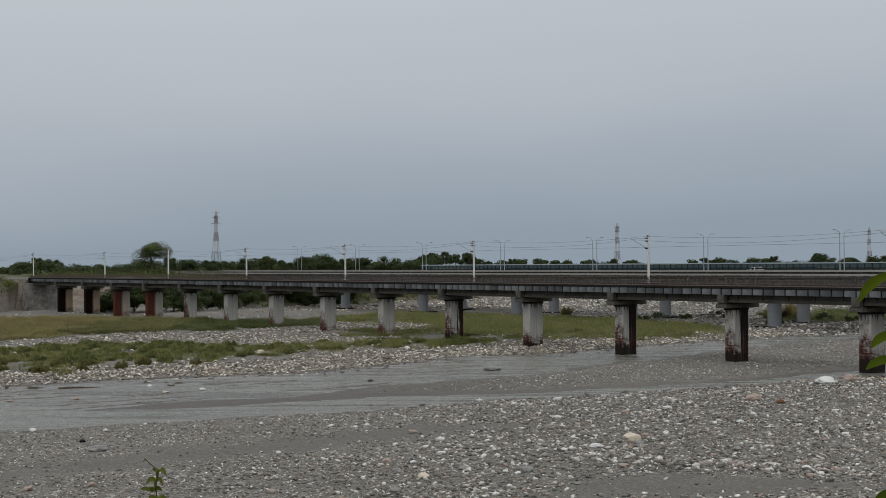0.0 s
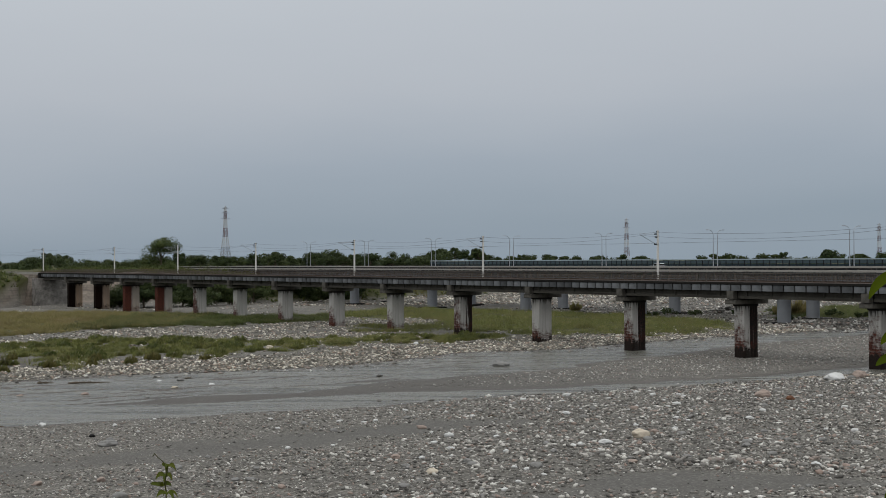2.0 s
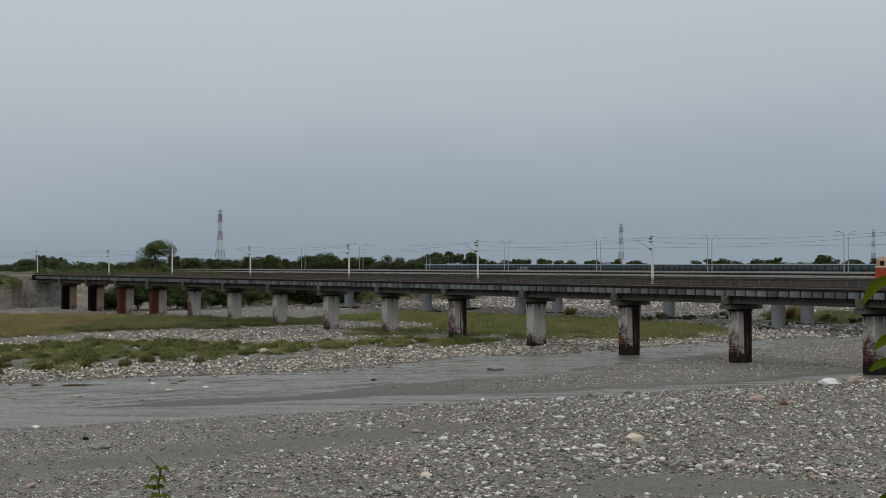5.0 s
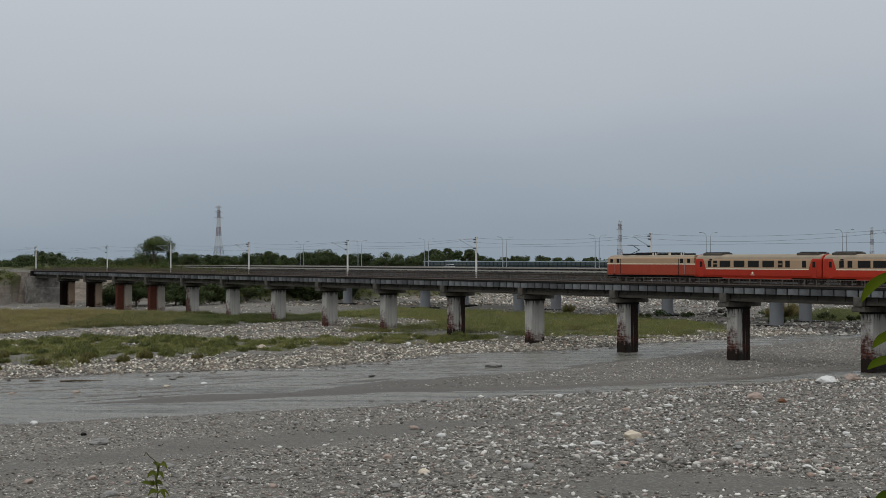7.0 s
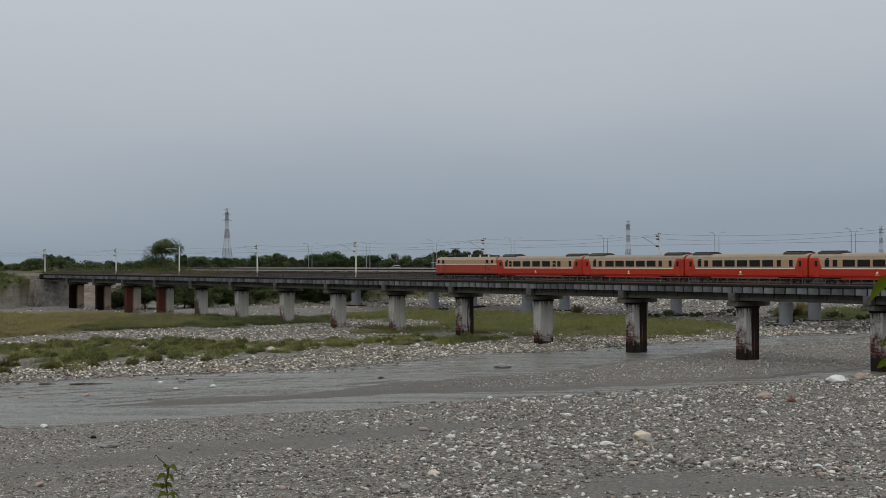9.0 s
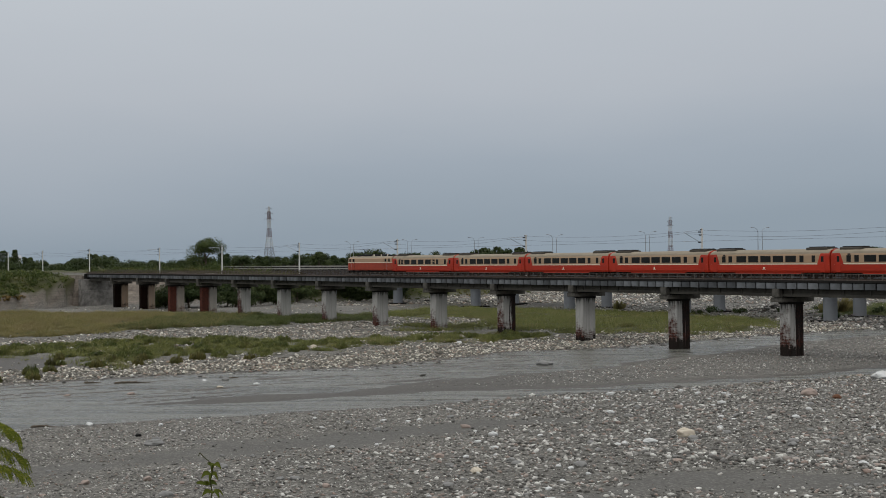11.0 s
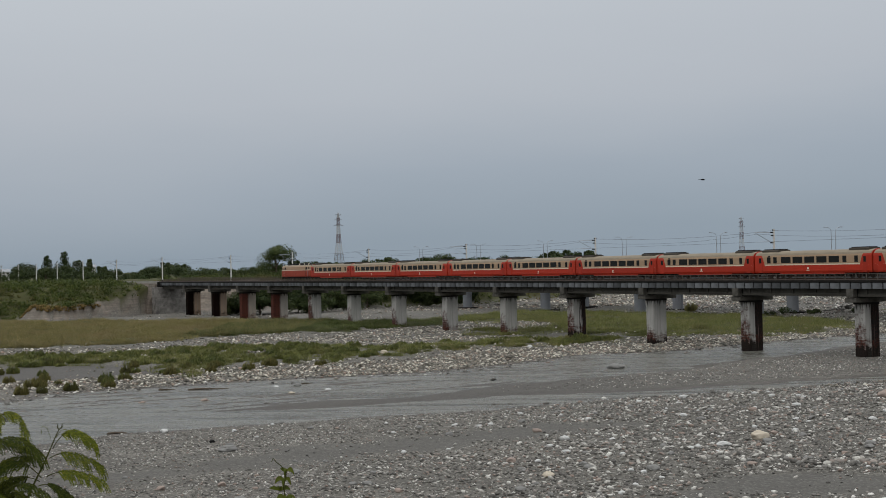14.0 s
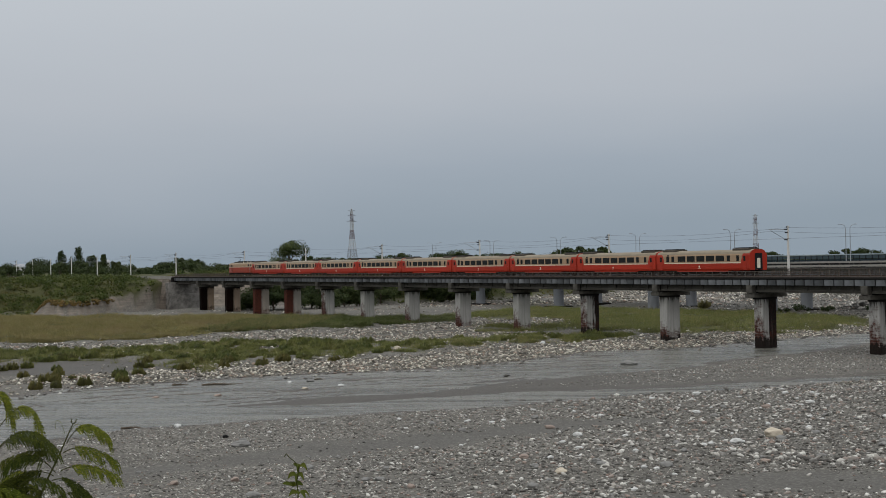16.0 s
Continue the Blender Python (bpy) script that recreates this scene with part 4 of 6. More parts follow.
        loft(bm, half_profile([(0.82, 3.644), (0.80, 3.74)]), xa + 0.3, xb - 0.3)
        part("grille", bm, M_DARKMETAL, ac)
    wz0, wz1 = 1.98, 2.66
    if first:
        wins = [(2.1, 2.6, 0), (3.0, 3.6, 1), (4.1, 5.75, 0), (6.4, 8.05, 0), (8.7, 10.35, 0), (11.0, 12.7, 0), (13.4, 14.0, 1), (14.5, 15.1, 0), (17.0, 17.5, 0)]
    else:
        wins = [(2.2, 2.75, 0), (3.35, 3.9, 0)] + [(4.75 + 2.05 * k, 6.35 + 2.05 * k, 0) for k in range(5)] + [(15.2, 15.75, 0), (17.1, 17.55, 0)]
    for x0, x1, split in wins:
        pane(th, -x1, -x0, wz0, wz1, split=bool(split))
    for side in (1, -1):
        a, b = sorted((1.44 * side, 1.47 * side))
        bm = B_()
        box(bm, -2.75, -2.35, a, b, 2.74, 2.9)
        part("vent", bm, M_DARKMETAL, th)
        a, b = sorted((1.446 * side, 1.456 * side))
        bm = B_()
        tube(bm, (-9.4, 1.44 * side, 1.25), (-9.4, 1.462 * side, 1.25), 0.15, 0.15, 12)
        box(bm, -9.7, -9.1, a, b, 0.99, 1.05)
        part("emblem", bm, M_STRIPE, th, "small pale round emblem")
    bm = B_()
    box(bm, -L + 0.3, -0.3, -1.2, 1.2, 0.6, 0.72)
    for x, w in ((-5.6, 1.3), (-8.2, 2.2), (-11.5, 1.8), (-14.0, 1.2)):
        box(bm, x - w / 2, x + w / 2, -1.15, 1.15, 0.28, 0.6, 0.03)
    part("underframe", bm, M_UNDER, th)
    bogie(th, -3.0)
    bogie(th, -17.0)
    return th


def make_locomotive():
    """A boxy electric locomotive 16.9 m long, its nose at x = 0."""
    th = thing("electric_locomotive", BR, "faded orange and cream electric locomotive with rooftop equipment", "locomotive")
    L = 16.5

    def shell(prof, inset0, inset1, mat, name, label=""):
        bm = B_()
        a = [bm.verts.new((0 - inset0, y * 0.93, z)) for y, z in prof]
        a2 = [bm.verts.new((-0.45 - inset0, y, z)) for y, z in prof]
        b2 = [bm.verts.new((-L + 0.45 + inset1, y, z)) for y, z in prof]
        b = [bm.verts.new((-L + inset1, y * 0.93, z)) for y, z in prof]
        n = len(prof)
        for p, q in ((a, a2), (a2, b2), (b2, b)):
            for k in range(n):
                bm.faces.new((p[k], p[(k + 1) % n], q[(k + 1) % n], q[k]))
        bm.faces.new(a[::-1])
        bm.faces.new(b)
        return part(name, bm, mat, th, label)
    shell(half_profile([(1.42, 0.86), (1.45, 1.02), (1.45, 2.22)]), 0, 0, M_LOCO, "lower_body")
    shell(half_profile([(1.46, 2.222), (1.46, 2.33)]), 0.0, 0.0, M_STRIPE, "stripe")
    shell(half_profile([(1.45, 2.332), (1.45, 2.98), (1.36, 3.14)]), 0.18, 0.18, M_CREAM, "upper_body")
    shell(half_profile([(1.36, 3.142), (1.1, 3.33), (0.6, 3.42)]), 0.35, 0.35, M_ROOF, "roof")
    # cabs: side windows, doors, windscreens
    for x0, sgn in ((0.0, -1), (-L, 1)):
        for side in (1, -1):
            a, b = sorted((1.44 * side, 1.475 * side))
            for xa, xb, z0, z1, mat, name in ((0.75, 1.25, 2.42, 2.95, M_GLASS, "cab_window"), (2.0, 2.55, 2.40, 2.95, M_GLASS, "door_window")):
                bm = B_()
                xs_ = sorted((x0 + sgn * xa, x0 + sgn * xb))
                box(bm, xs_[0], xs_[1], a, b, z0, z1, 0.01)
                part(name, bm, mat, th)
            bm = B_()
            tube(bm, (x0 + sgn * 1.72, 1.5 * side, 0.95), (x0 + sgn * 1.72, 1.5 * side, 2.5), 0.025, 0.025, 6)
            part("grab_rail", bm, M_GALV, th)
            bm = B_()
            xs_ = sorted((x0 + sgn * 2.75, x0 + sgn * 2.82))
            box(bm, xs_[0], xs_[1], a, b, 0.95, 2.95)
            part("door_edge", bm, M_DARKMETAL, th)
            bm = B_()
            xs_ = sorted((x0 - sgn * 0.03 + sgn * 0.0, x0 + sgn * 0.02))
            box(bm, xs_[0] + sgn * 0.18, xs_[1] + sgn * 0.18, *sorted((0.12 * side, 1.15 * side)), 2.40, 3.0)
            part("windscreen", bm, M_GLASS, th)
            bm = B_()
            tube(bm, (x0 - sgn * 0.0, 1.0 * side, 1.45), (x0 - sgn * 0.06, 1.0 * side, 1.45), 0.12, 0.12, 12)
            part("headlight", bm, M_STRIPE, th)
        bm = B_()
        box(bm, *sorted((x0 - sgn * 0.05, x0 + sgn * 0.3)), -1.3, 1.3, 0.35, 0.78, 0.04)
        part("pilot", bm, M_UNDER, th)
        bm = B_()
        box(bm, *sorted((x0, x0 - sgn * 0.28)), -0.15, 0.15, 0.65, 0.9)
        part("coupler", bm, M_UNDER, th)
    # roof equipment
    for x, w, h, y in ((-3.2, 1.4, 0.22, 0.8), (-6.2, 2.6, 0.34, 0.75), (-9.8, 1.6, 0.25, 0.7), (-12.0, 1.2, 0.3, 0.6), (-14.2, 1.0, 0.22, 0.6)):
        bm = B_()
        box(bm, x - w / 2, x + w / 2, -y, y, 3.38, 3.42 + h, 0.04)
        part("roof_box", bm, M_DARKMETAL, th)
    for x in (-7.9, -8.4, -10.9, -11.2, -13.1, -13.5):
        bm = B_()
        tube(bm, (x, 0.4, 3.38), (x, 0.4, 3.75), 0.09, 0.06, 8)
        part("insulator", bm, M_STRIPE, th)
    bm = B_()
    tube(bm, (-7.7, 0.4, 3.77), (-13.7, 0.4, 3.77), 0.03, 0.03, 6)
    part("roof_conductor", bm, M_DARKMETAL, th)
    # raised pantograph
    bm = B_()
    box(bm, -4.6, -3.0, -0.65, 0.65, 3.42, 3.56)
    pan = part("pantograph", bm, M_DARKMETAL, th)
    for a, b in (((-3.2, 0, 3.56), (-4.9, 0, 4.1)), ((-4.9, 0, 4.1), (-3.6, 0, 4.70))):
        bm = B_()
        tube(bm, a, b, 0.05, 0.04, 6)
        part("pantograph_arm", bm, M_DARKMETAL, pan)
    bm = B_()
    box(bm, -3.75, -3.45, -0.85, 0.85, 4.70, 4.78)
    part("collector_head", bm, M_DARKMETAL, pan)
    bm = B_()
    box(bm, -L + 0.3, -0.3, -1.25, 1.25, 0.62, 0.8)
    for x in (-6.6, -8.3, -10.0):
        box(bm, x - 0.7, x + 0.7, -1.2, 1.2, 0.3, 0.64, 0.03)
    part("underframe", bm, M_UNDER, th)
    bogie(th, -3.5, 2.6)
    bogie(th, -L + 3.5, 2.6)
    return th


loco = make_locomotive()
coach_one = make_coach(True)
coach_two = make_coach(False)
TRAIN = [(loco, 0.0), (coach_one, 16.75), (coach_two, 36.85)] + [(copy_thing(coach_two, BR), 36.85 + 20.12 * k) for k in range(1, 8)]

# ---- road bridge behind ----
ROAD_Z = 9.75


def road_frame(c):
    return pose(ACROSS.x * c, ACROSS.y * c, 0, 0, 0, 124.4)


R0, R1 = 60.0, 480.0
BENT = 35.0
for name, c0, c1 in (("road_bridge_deck_1", 184.6, 194.6), ("road_bridge_deck_2", 203.6, 214.0)):
    bm = B_()
    loft(bm, [(-(c0), ROAD_Z - 0.35), (-(c0), ROAD_Z), (-(c1), ROAD_Z), (-(c1), ROAD_Z - 0.35)], R0 - 300, R1)
    single(name, bm, M_ASPHALT, road_frame(0), "long concrete road bridge deck with asphalt surface", "bridge deck", kind="structure")
    for f in (0.25, 0.75):
        c = c0 + (c1 - c0) * f
        bm = B_()
        box(bm, R0 - 300, R1, -c - 0.5, -c + 0.5, ROAD_Z - 1.9, ROAD_Z - 0.354)
        single("road_girder", bm, M_COLUMN, road_frame(0), "long grey concrete girder under the road deck", "bridge girder", "road bridge girders", "structure")


def make_column(r=1.25):
    th = thing("round_column", BR, "round grey concrete column of the road bridge", "bridge column", "road bridge columns")
    bm = B_()
    tube(bm, (0, 0, -1.0), (0, 0, 6.9), r, r, 28)
    part("shaft", bm, M_COLUMN, th, smooth=False)
    bm = B_()
    box(bm, -1.2, 1.2, -4.5, 4.5, 6.9, 7.85, 0.1)
    part("crosshead", bm, M_COLUMN, th)
    bm = B_()
    box(bm, -2.6, 2.6, -2.6, 2.6, -0.6, 0.55, 0.08)
    part("footing", bm, M_CONC_DARK, th, "dark footing slab")
    return th


col = make_column()
first = True
for k in range(-6, 7):
    for c, off in ((190.0, 0.0), (208.0, 9.0)):
        m = road_frame(c) @ pose(172.0 + 38.1 * k + off, 0, 0)
        if first:
            col.matrix_basis, first = m, False
        else:
            copy_thing(col, m)


def make_parapet(length):
    """One bay of road parapet: a kerb, posts and two rails."""
    th = thing("road_parapet", BR, "pale concrete road parapet with a metal rail on posts", "parapet", "road parapets")
    bm = B_()
    box(bm, 0.02, length - 0.02, -0.2, 0.2, ROAD_Z - 0.15, ROAD_Z + 0.28, 0.03)
    part("kerb", bm, M_PARAPET, th)
    bm = B_()
    box(bm, 0.0, length, -0.09, 0.09, ROAD_Z + 0.62, ROAD_Z + 0.80, 0.02)
    part("top_rail", bm, M_PARAPET, th)
    # dark panel added in place of the shadow gap between kerb and rail
    bm = B_()
    box(bm, 0.05, length - 0.05, -0.03, 0.03, ROAD_Z + 0.284, ROAD_Z + 0.616)
    part("gap_shade_panel", bm, M_DARKMETAL, th)
    for x in np.arange(1.0, length, 2.5):
        bm = B_()
        box(bm, x - 0.07, x + 0.07, -0.08, 0.08, ROAD_Z + 0.28, ROAD_Z + 0.66)
        part("post", bm, M_RUST, th)
    return th


par = make_parapet(17.5)
first = True
for c in (184.8, 203.8):
    for k in range(-6, 24):
        m = road_frame(c) @ pose(R0 + 17.5 * k - 0.0, 0, 0)
        if first:
            par.matrix_basis, first = m, False
        else:
            copy_thing(par, m)


def make_barrier(length):
    """A bay of the tall teal barrier on the far edge of the road."""
    th = thing("wind_barrier", BR, "teal slatted wind barrier panel along the road bridge edge", "barrier", "road wind barriers")
    bm = B_()
    box(bm, 0, length, -0.08, 0.08, ROAD_Z + 1.98, ROAD_Z + 2.2, 0.02)
    part("top_rail", bm, M_BLUETOP, th)
    n = 5
    w = length / n
    for k in range(n):
        bm = B_()
        box(bm, k * w + 0.1, (k + 1) * w - 0.1, -0.03, 0.03, ROAD_Z + 1.25, ROAD_Z + 1.9)
        part("panel", bm, M_SLAT, th)
        bm = B_()
        box(bm, k * w + 0.1, (k + 1) * w - 0.1, -0.03, 0.03, ROAD_Z + 0.05, ROAD_Z + 1.15)
        part("lower_panel", bm, M_BLUE, th)
        bm = B_()
        box(bm, k * w - 0.07, k * w + 0.07, -0.1, 0.1, ROAD_Z - 0.3, ROAD_Z + 2.0)
        part("post", bm, M_DARKMETAL, th)
    return th


bar = make_barrier(8.75)
first = True
for k in range(-12, 31):
    m = road_frame(213.8) @ pose(52.0 + 8.75 * k, 0, 0)
    if first:
        bar.matrix_basis, first = m, False
    else:
        copy_thing(bar, m)


def make_fence(length):
    th = thing("road_fence", BR, "low dark picket fence along the road bridge edge", "fence", "road fences")
    for z in (0.45, 0.95):
        bm = B_()
        box(bm, 0, length, -0.03, 0.03, ROAD_Z + z - 0.03, ROAD_Z + z + 0.03)
        part("rail", bm, M_DARKMETAL, th)
    bm = B_()
    box(bm, -0.07, 0.07, -0.07, 0.07, ROAD_Z - 0.1, ROAD_Z + 1.1)
    me = mesh_of("post", bm, M_DARKMETAL)
    for k in range(int(length / 1.75)):
        part("post", me, None, th).location = (0.9 + k * 1.75, 0, 0)
    return th


fence = make_fence(17.5)
for k in range(7):
    m = road_frame(213.8) @ pose(323.5 + 17.5 * k, 0, 0)
    if k == 0:
        fence.matrix_basis = m
    else:
        copy_thing(fence, m)


def make_street_lamp(direction):
    th = thing("street_lamp", BR, "tall grey road lamp with a curved arm", "street lamp", "road lamps")
    bm = B_()
    tube(bm, (0, 0, ROAD_Z), (0, 0, 17.0), 0.10, 0.06, 8)
    part("pole", bm, M_GALV, th)
    pts = [Vector((0, 0, 17.0)), Vector((0.0, 0.15 * direction, 17.5)), Vector((0, 0.55 * direction, 17.82)), Vector((0, 1.3 * direction, 17.95))]
    bm = B_()
    for a, b in zip(pts[:-1], pts[1:]):
        tube(bm, a, b, 0.045, 0.04, 6)
    part("arm", bm, M_GALV, th)
    bm = B_()
    box(bm, -0.17, 0.17, *sorted((1.25 * direction, 1.9 * direction)), 17.9, 18.04, 0.03)
    part("lamp_head", bm, M_GALV, th)
    return th


lamp_a, lamp_b = make_street_lamp(1), make_street_lamp(-1)
first = True
for k in range(-4, 7):
    for lamp, c in ((lamp_a, 205.0), (lamp_b, 206.2)):
        m = road_frame(c) @ pose(169.6 + 34.9 * k, 0, 0)
        if k == -4:
            lamp.matrix_basis = m
        else:
            copy_thing(lamp, m)


def make_car(paint):
    """A small estate car, its front towards +x."""
    th = thing("car", BR, "silver estate car with dark windows driving on the road bridge", "car")

    def block(side, y0, y1, bev):
        bm = B_()
        a = [bm.verts.new((x, -(y0 if z < 1.0 else y1), z)) for x, z in side]
        b = [bm.verts.new((x, (y0 if z < 1.0 else y1), z)) for x, z in side]
        n = len(side)
        for k in range(n):
            bm.faces.new((a[k], a[(k + 1) % n], b[(k + 1) % n], b[k]))
        bm.faces.new(a[::-1])
        bm.faces.new(b)
        bmesh.ops.bevel(bm, geom=bm.edges[:], offset=bev, segments=2, affect="EDGES")
        return bm
    part("body", block([(-1.95, 0.32), (-2.0, 0.7), (-1.92, 0.95), (1.0, 0.93), (1.85, 0.82), (1.98, 0.55), (1.95, 0.32)], 0.83, 0.83, 0.05), paint, th)
    part("cabin_glass", block([(-1.9, 0.94), (1.0, 0.92), (0.3, 1.38), (-1.65, 1.40)], 0.78, 0.64, 0.03), M_GLASS, th)
    part("roof", block([(-1.72, 1.37), (0.35, 1.35), (0.1, 1.47), (-1.5, 1.49)], 0.66, 0.62, 0.02), paint, th)
    for x in (-0.75, 0.25):
        for sgn in (-1, 1):
            bm = B_()
            tube(bm, (x, 0.79 * sgn, 0.94), (x - 0.03, 0.67 * sgn, 1.38), 0.045, 0.045, 6)
            part("door_pillar", bm, paint, th)
    for x in (-1.2, 1.2):
        for w in (-0.74, 0.74):
            bm = B_()
            tube(bm, (x, w - 0.1, 0.31), (x, w + 0.1, 0.31), 0.31, 0.31, 16)
            wh = part("wheel", bm, M_UNDER, th)
            bm = B_()
            tube(bm, (x, w - 0.105, 0.31), (x, w + 0.105, 0.31), 0.18, 0.18, 12)
            part("rim", bm, M_GALV, wh)
    return th


car = make_car(M_SILVER)
CAR_LANE = 211.0


# ---- pylons ----
def make_pylon(height, painted, slim=False):
    th = thing("lattice_pylon", pose(0, 0, 0), "tall steel lattice transmission pylon" + (" with red and white bands" if painted else ""), "pylon", "transmission pylons")
    levels = [(0, 3.6), (0.18, 2.7), (0.36, 1.9), (0.52, 1.25), (0.66, 0.95), (0.80, 0.8), (0.92, 0.7), (1.0, 0.12)]
    if slim:
        levels = [(0, 2.3), (0.2, 1.9), (0.38, 1.6), (0.54, 1.35), (0.68, 1.2), (0.80, 1.1), (0.92, 1.0), (1.0, 0.12)]
    for i, ((f0, w0), (f1, w1)) in enumerate(zip(levels[:-1], levels[1:])):
        bm = B_()
        z0, z1 = f0 * height, f1 * height
        r = 0.16 - 0.01 * i
        c0 = [Vector((sx * w0, sy * w0, z0)) for sx, sy in ((1, 1), (-1, 1), (-1, -1), (1, -1))]
        c1 = [Vector((sx * w1, sy * w1, z1)) for sx, sy in ((1, 1), (-1, 1), (-1, -1), (1, -1))]
        n = max(1, round((z1 - z0) / (w0 * 1.8)))
        for k in range(4):
            tube(bm, c0[k], c1[k], r, r, 4)
            for j in range(n):
                p = [c0[q].lerp(c1[q], j / n) for q in (k, (k + 1) % 4)]
                q_ = [c0[q].lerp(c1[q], (j + 1) / n) for q in (k, (k + 1) % 4)]
                tube(bm, p[0], q_[1], r * 0.6, r * 0.6, 4)
                tube(bm, p[1], q_[0], r * 0.6, r * 0.6, 4)
                tube(bm, q_[0], q_[1], r * 0.6, r * 0.6, 4)
        mat = (M_TOWER_RED if i % 2 else M_TOWER_WHITE) if painted else (M_TOWER, M_TOWER, M_TOWER_WHITE, M_TOWER_RED, M_TOWER_WHITE, M_TOWER_RED, M_TOWER_WHITE)[i]
        part("section", bm, mat, th)
    for f, w in ((0.80, 3.4), (0.89, 2.8), (0.965, 2.3)):
        bm = B_()
        z = f * height
        for sg in (1, -1):
            tube(bm, (0, 0, z + 0.9), (sg * w, 0, z), 0.1, 0.08, 4)
            tube(bm, (0, 0, z - 0.2), (sg * w, 0, z), 0.1, 0.08, 4)
        part("cross_arm", bm, M_TOWER, th)
    return th


def polar(az, r, z):
    return (-math.sin(radians(az)) * r, math.cos(radians(az)) * r, z)


for az, el, r, painted in ((9.31, 2.234, 900, False), (-7.18, 1.63, 1250, True), (-17.12, 1.313, 1550, True)):
    top = EYE + r * math.tan(radians(el))
    base = 6.0
    p = make_pylon(top - base, painted, painted)
    p.matrix_basis = pose(*polar(az, r, base), 0, 0, az + 25)


# ---- trees ----
def leaf_cloud(clumps, per, leaf, seed, squash=0.8):
    """Leaves as small bent quads, gathered in clumps (centre, radius)."""
    g = np.random.default_rng(seed)
    cs, rs = np.array([c for c, _ in clumps]), np.array([r for _, r in clumps])
    n = len(clumps) * per
    idx = np.repeat(np.arange(len(clumps)), per)
    v = g.normal(size=(n, 3))
    v /= np.linalg.norm(v, axis=1)[:, None]
    rad = rs[idx] * (0.55 + 0.5 * g.random(n) ** 0.6)
    c = cs[idx] + v * rad[:, None] * np.array([1, 1, squash])
    out = v + g.normal(size=(n, 3)) * 0.38
    out /= np.linalg.norm(out, axis=1)[:, None]
    a = np.cross(out, g.normal(size=(n, 3)))
    a /= np.linalg.norm(a, axis=1)[:, None]
    b = np.cross(out, a)
    s = leaf * (0.6 + 0.8 * g.random(n))[:, None]
    bend = out * s * 0.25
    q = np.stack([c - a * s, c - b * s * 0.6 - bend, c + a * s, c + b * s * 0.6 - bend], 1)
    f = np.arange(n * 4).reshape(n, 4)
    return q.reshape(-1, 3), f


def make_tree(h, w, seed, leaf=0.34, per=130, mat=None, clear=0.25, fat=1.0):
    """A tapered trunk, forked limbs and an uneven crown of leaf clumps."""
    g = random.Random(seed)
    th = thing("tree", pose(0, 0, 0), "leafy dark green broadleaf tree on the far bank", "tree", "trees on the far bank")
    bm = B_()
    top = Vector((g.uniform(-0.3, 0.3), g.uniform(-0.3, 0.3), h * 0.62))
    tube(bm, (0, 0, -0.6), top * 0.5, 0.035 * h, 0.026 * h, 8)
    tube(bm, top * 0.5, top, 0.026 * h, 0.012 * h, 8)
    clumps = [(tuple(top + Vector((0, 0, h * 0.16))), w * 0.26)]
    for k in range(11):
        a = k * 2.4 + g.uniform(-0.5, 0.5)
        f = clear + (0.95 - clear) * g.random()
        reach = w * 0.5 * (1 - 0.55 * max(0, f - 0.45) / 0.55) * g.uniform(0.5, 0.85)
        tip = Vector((math.cos(a) * reach, math.sin(a) * reach, h * (0.12 + 0.78 * f)))
        tube(bm, top * (0.35 + 0.5 * f), tip, 0.014 * h, 0.005 * h, 5)
        clumps.append((tuple(tip), w * g.uniform(0.13, 0.22) * fat))
        tip2 = tip + Vector((g.uniform(-1, 1), g.uniform(-1, 1), g.uniform(-0.3, 0.6))) * w * 0.14
        clumps.append((tuple(tip2), w * g.uniform(0.09, 0.15) * fat))
    part("trunk", bm, M_BARK, th)
    vs, fs = leaf_cloud(clumps, per, leaf, seed)
    part("crown", raw_mesh("crown", vs, fs, mat or M_LEAF), None, th)
    return th


def ground_z(x, y):
    return float(terrain(np.array([x]), np.array([y]))[0][0])


big = make_tree(12.5, 13.0, 5, 0.19, 600, mat=M_LEAF_PALE, clear=0.06, fat=1.3)
x, y, _ = polar(11.9, 440, 0)
big.matrix_basis = pose(x, y, 12.3 + 440 * math.tan(radians(0.93)) - 12.6)
tagged(big, "large rounded green tree standing above the far treeline")
bases = [make_tree(h, w, 20 + k, *fine, clear=0.12) for fine in ((0.23, 170), (0.40, 75)) for k, (h, w) in enumerate(((9, 9), (8, 10), (10, 8.5), (7, 9)))]
used = set()
g = random.Random(4)


def plant(b, x, y, top, scale_z=None):
    """Sets a tree so that its crown reaches the height top."""
    hh = (9, 8, 10, 7)[b % 4]
    m = pose(x, y, top - hh * 0.97, 0, 0, g.uniform(0, 360))
    if b not in used:
        used.add(b)
        bases[b].matrix_basis = m
        return bases[b]
    return copy_thing(bases[b], m)


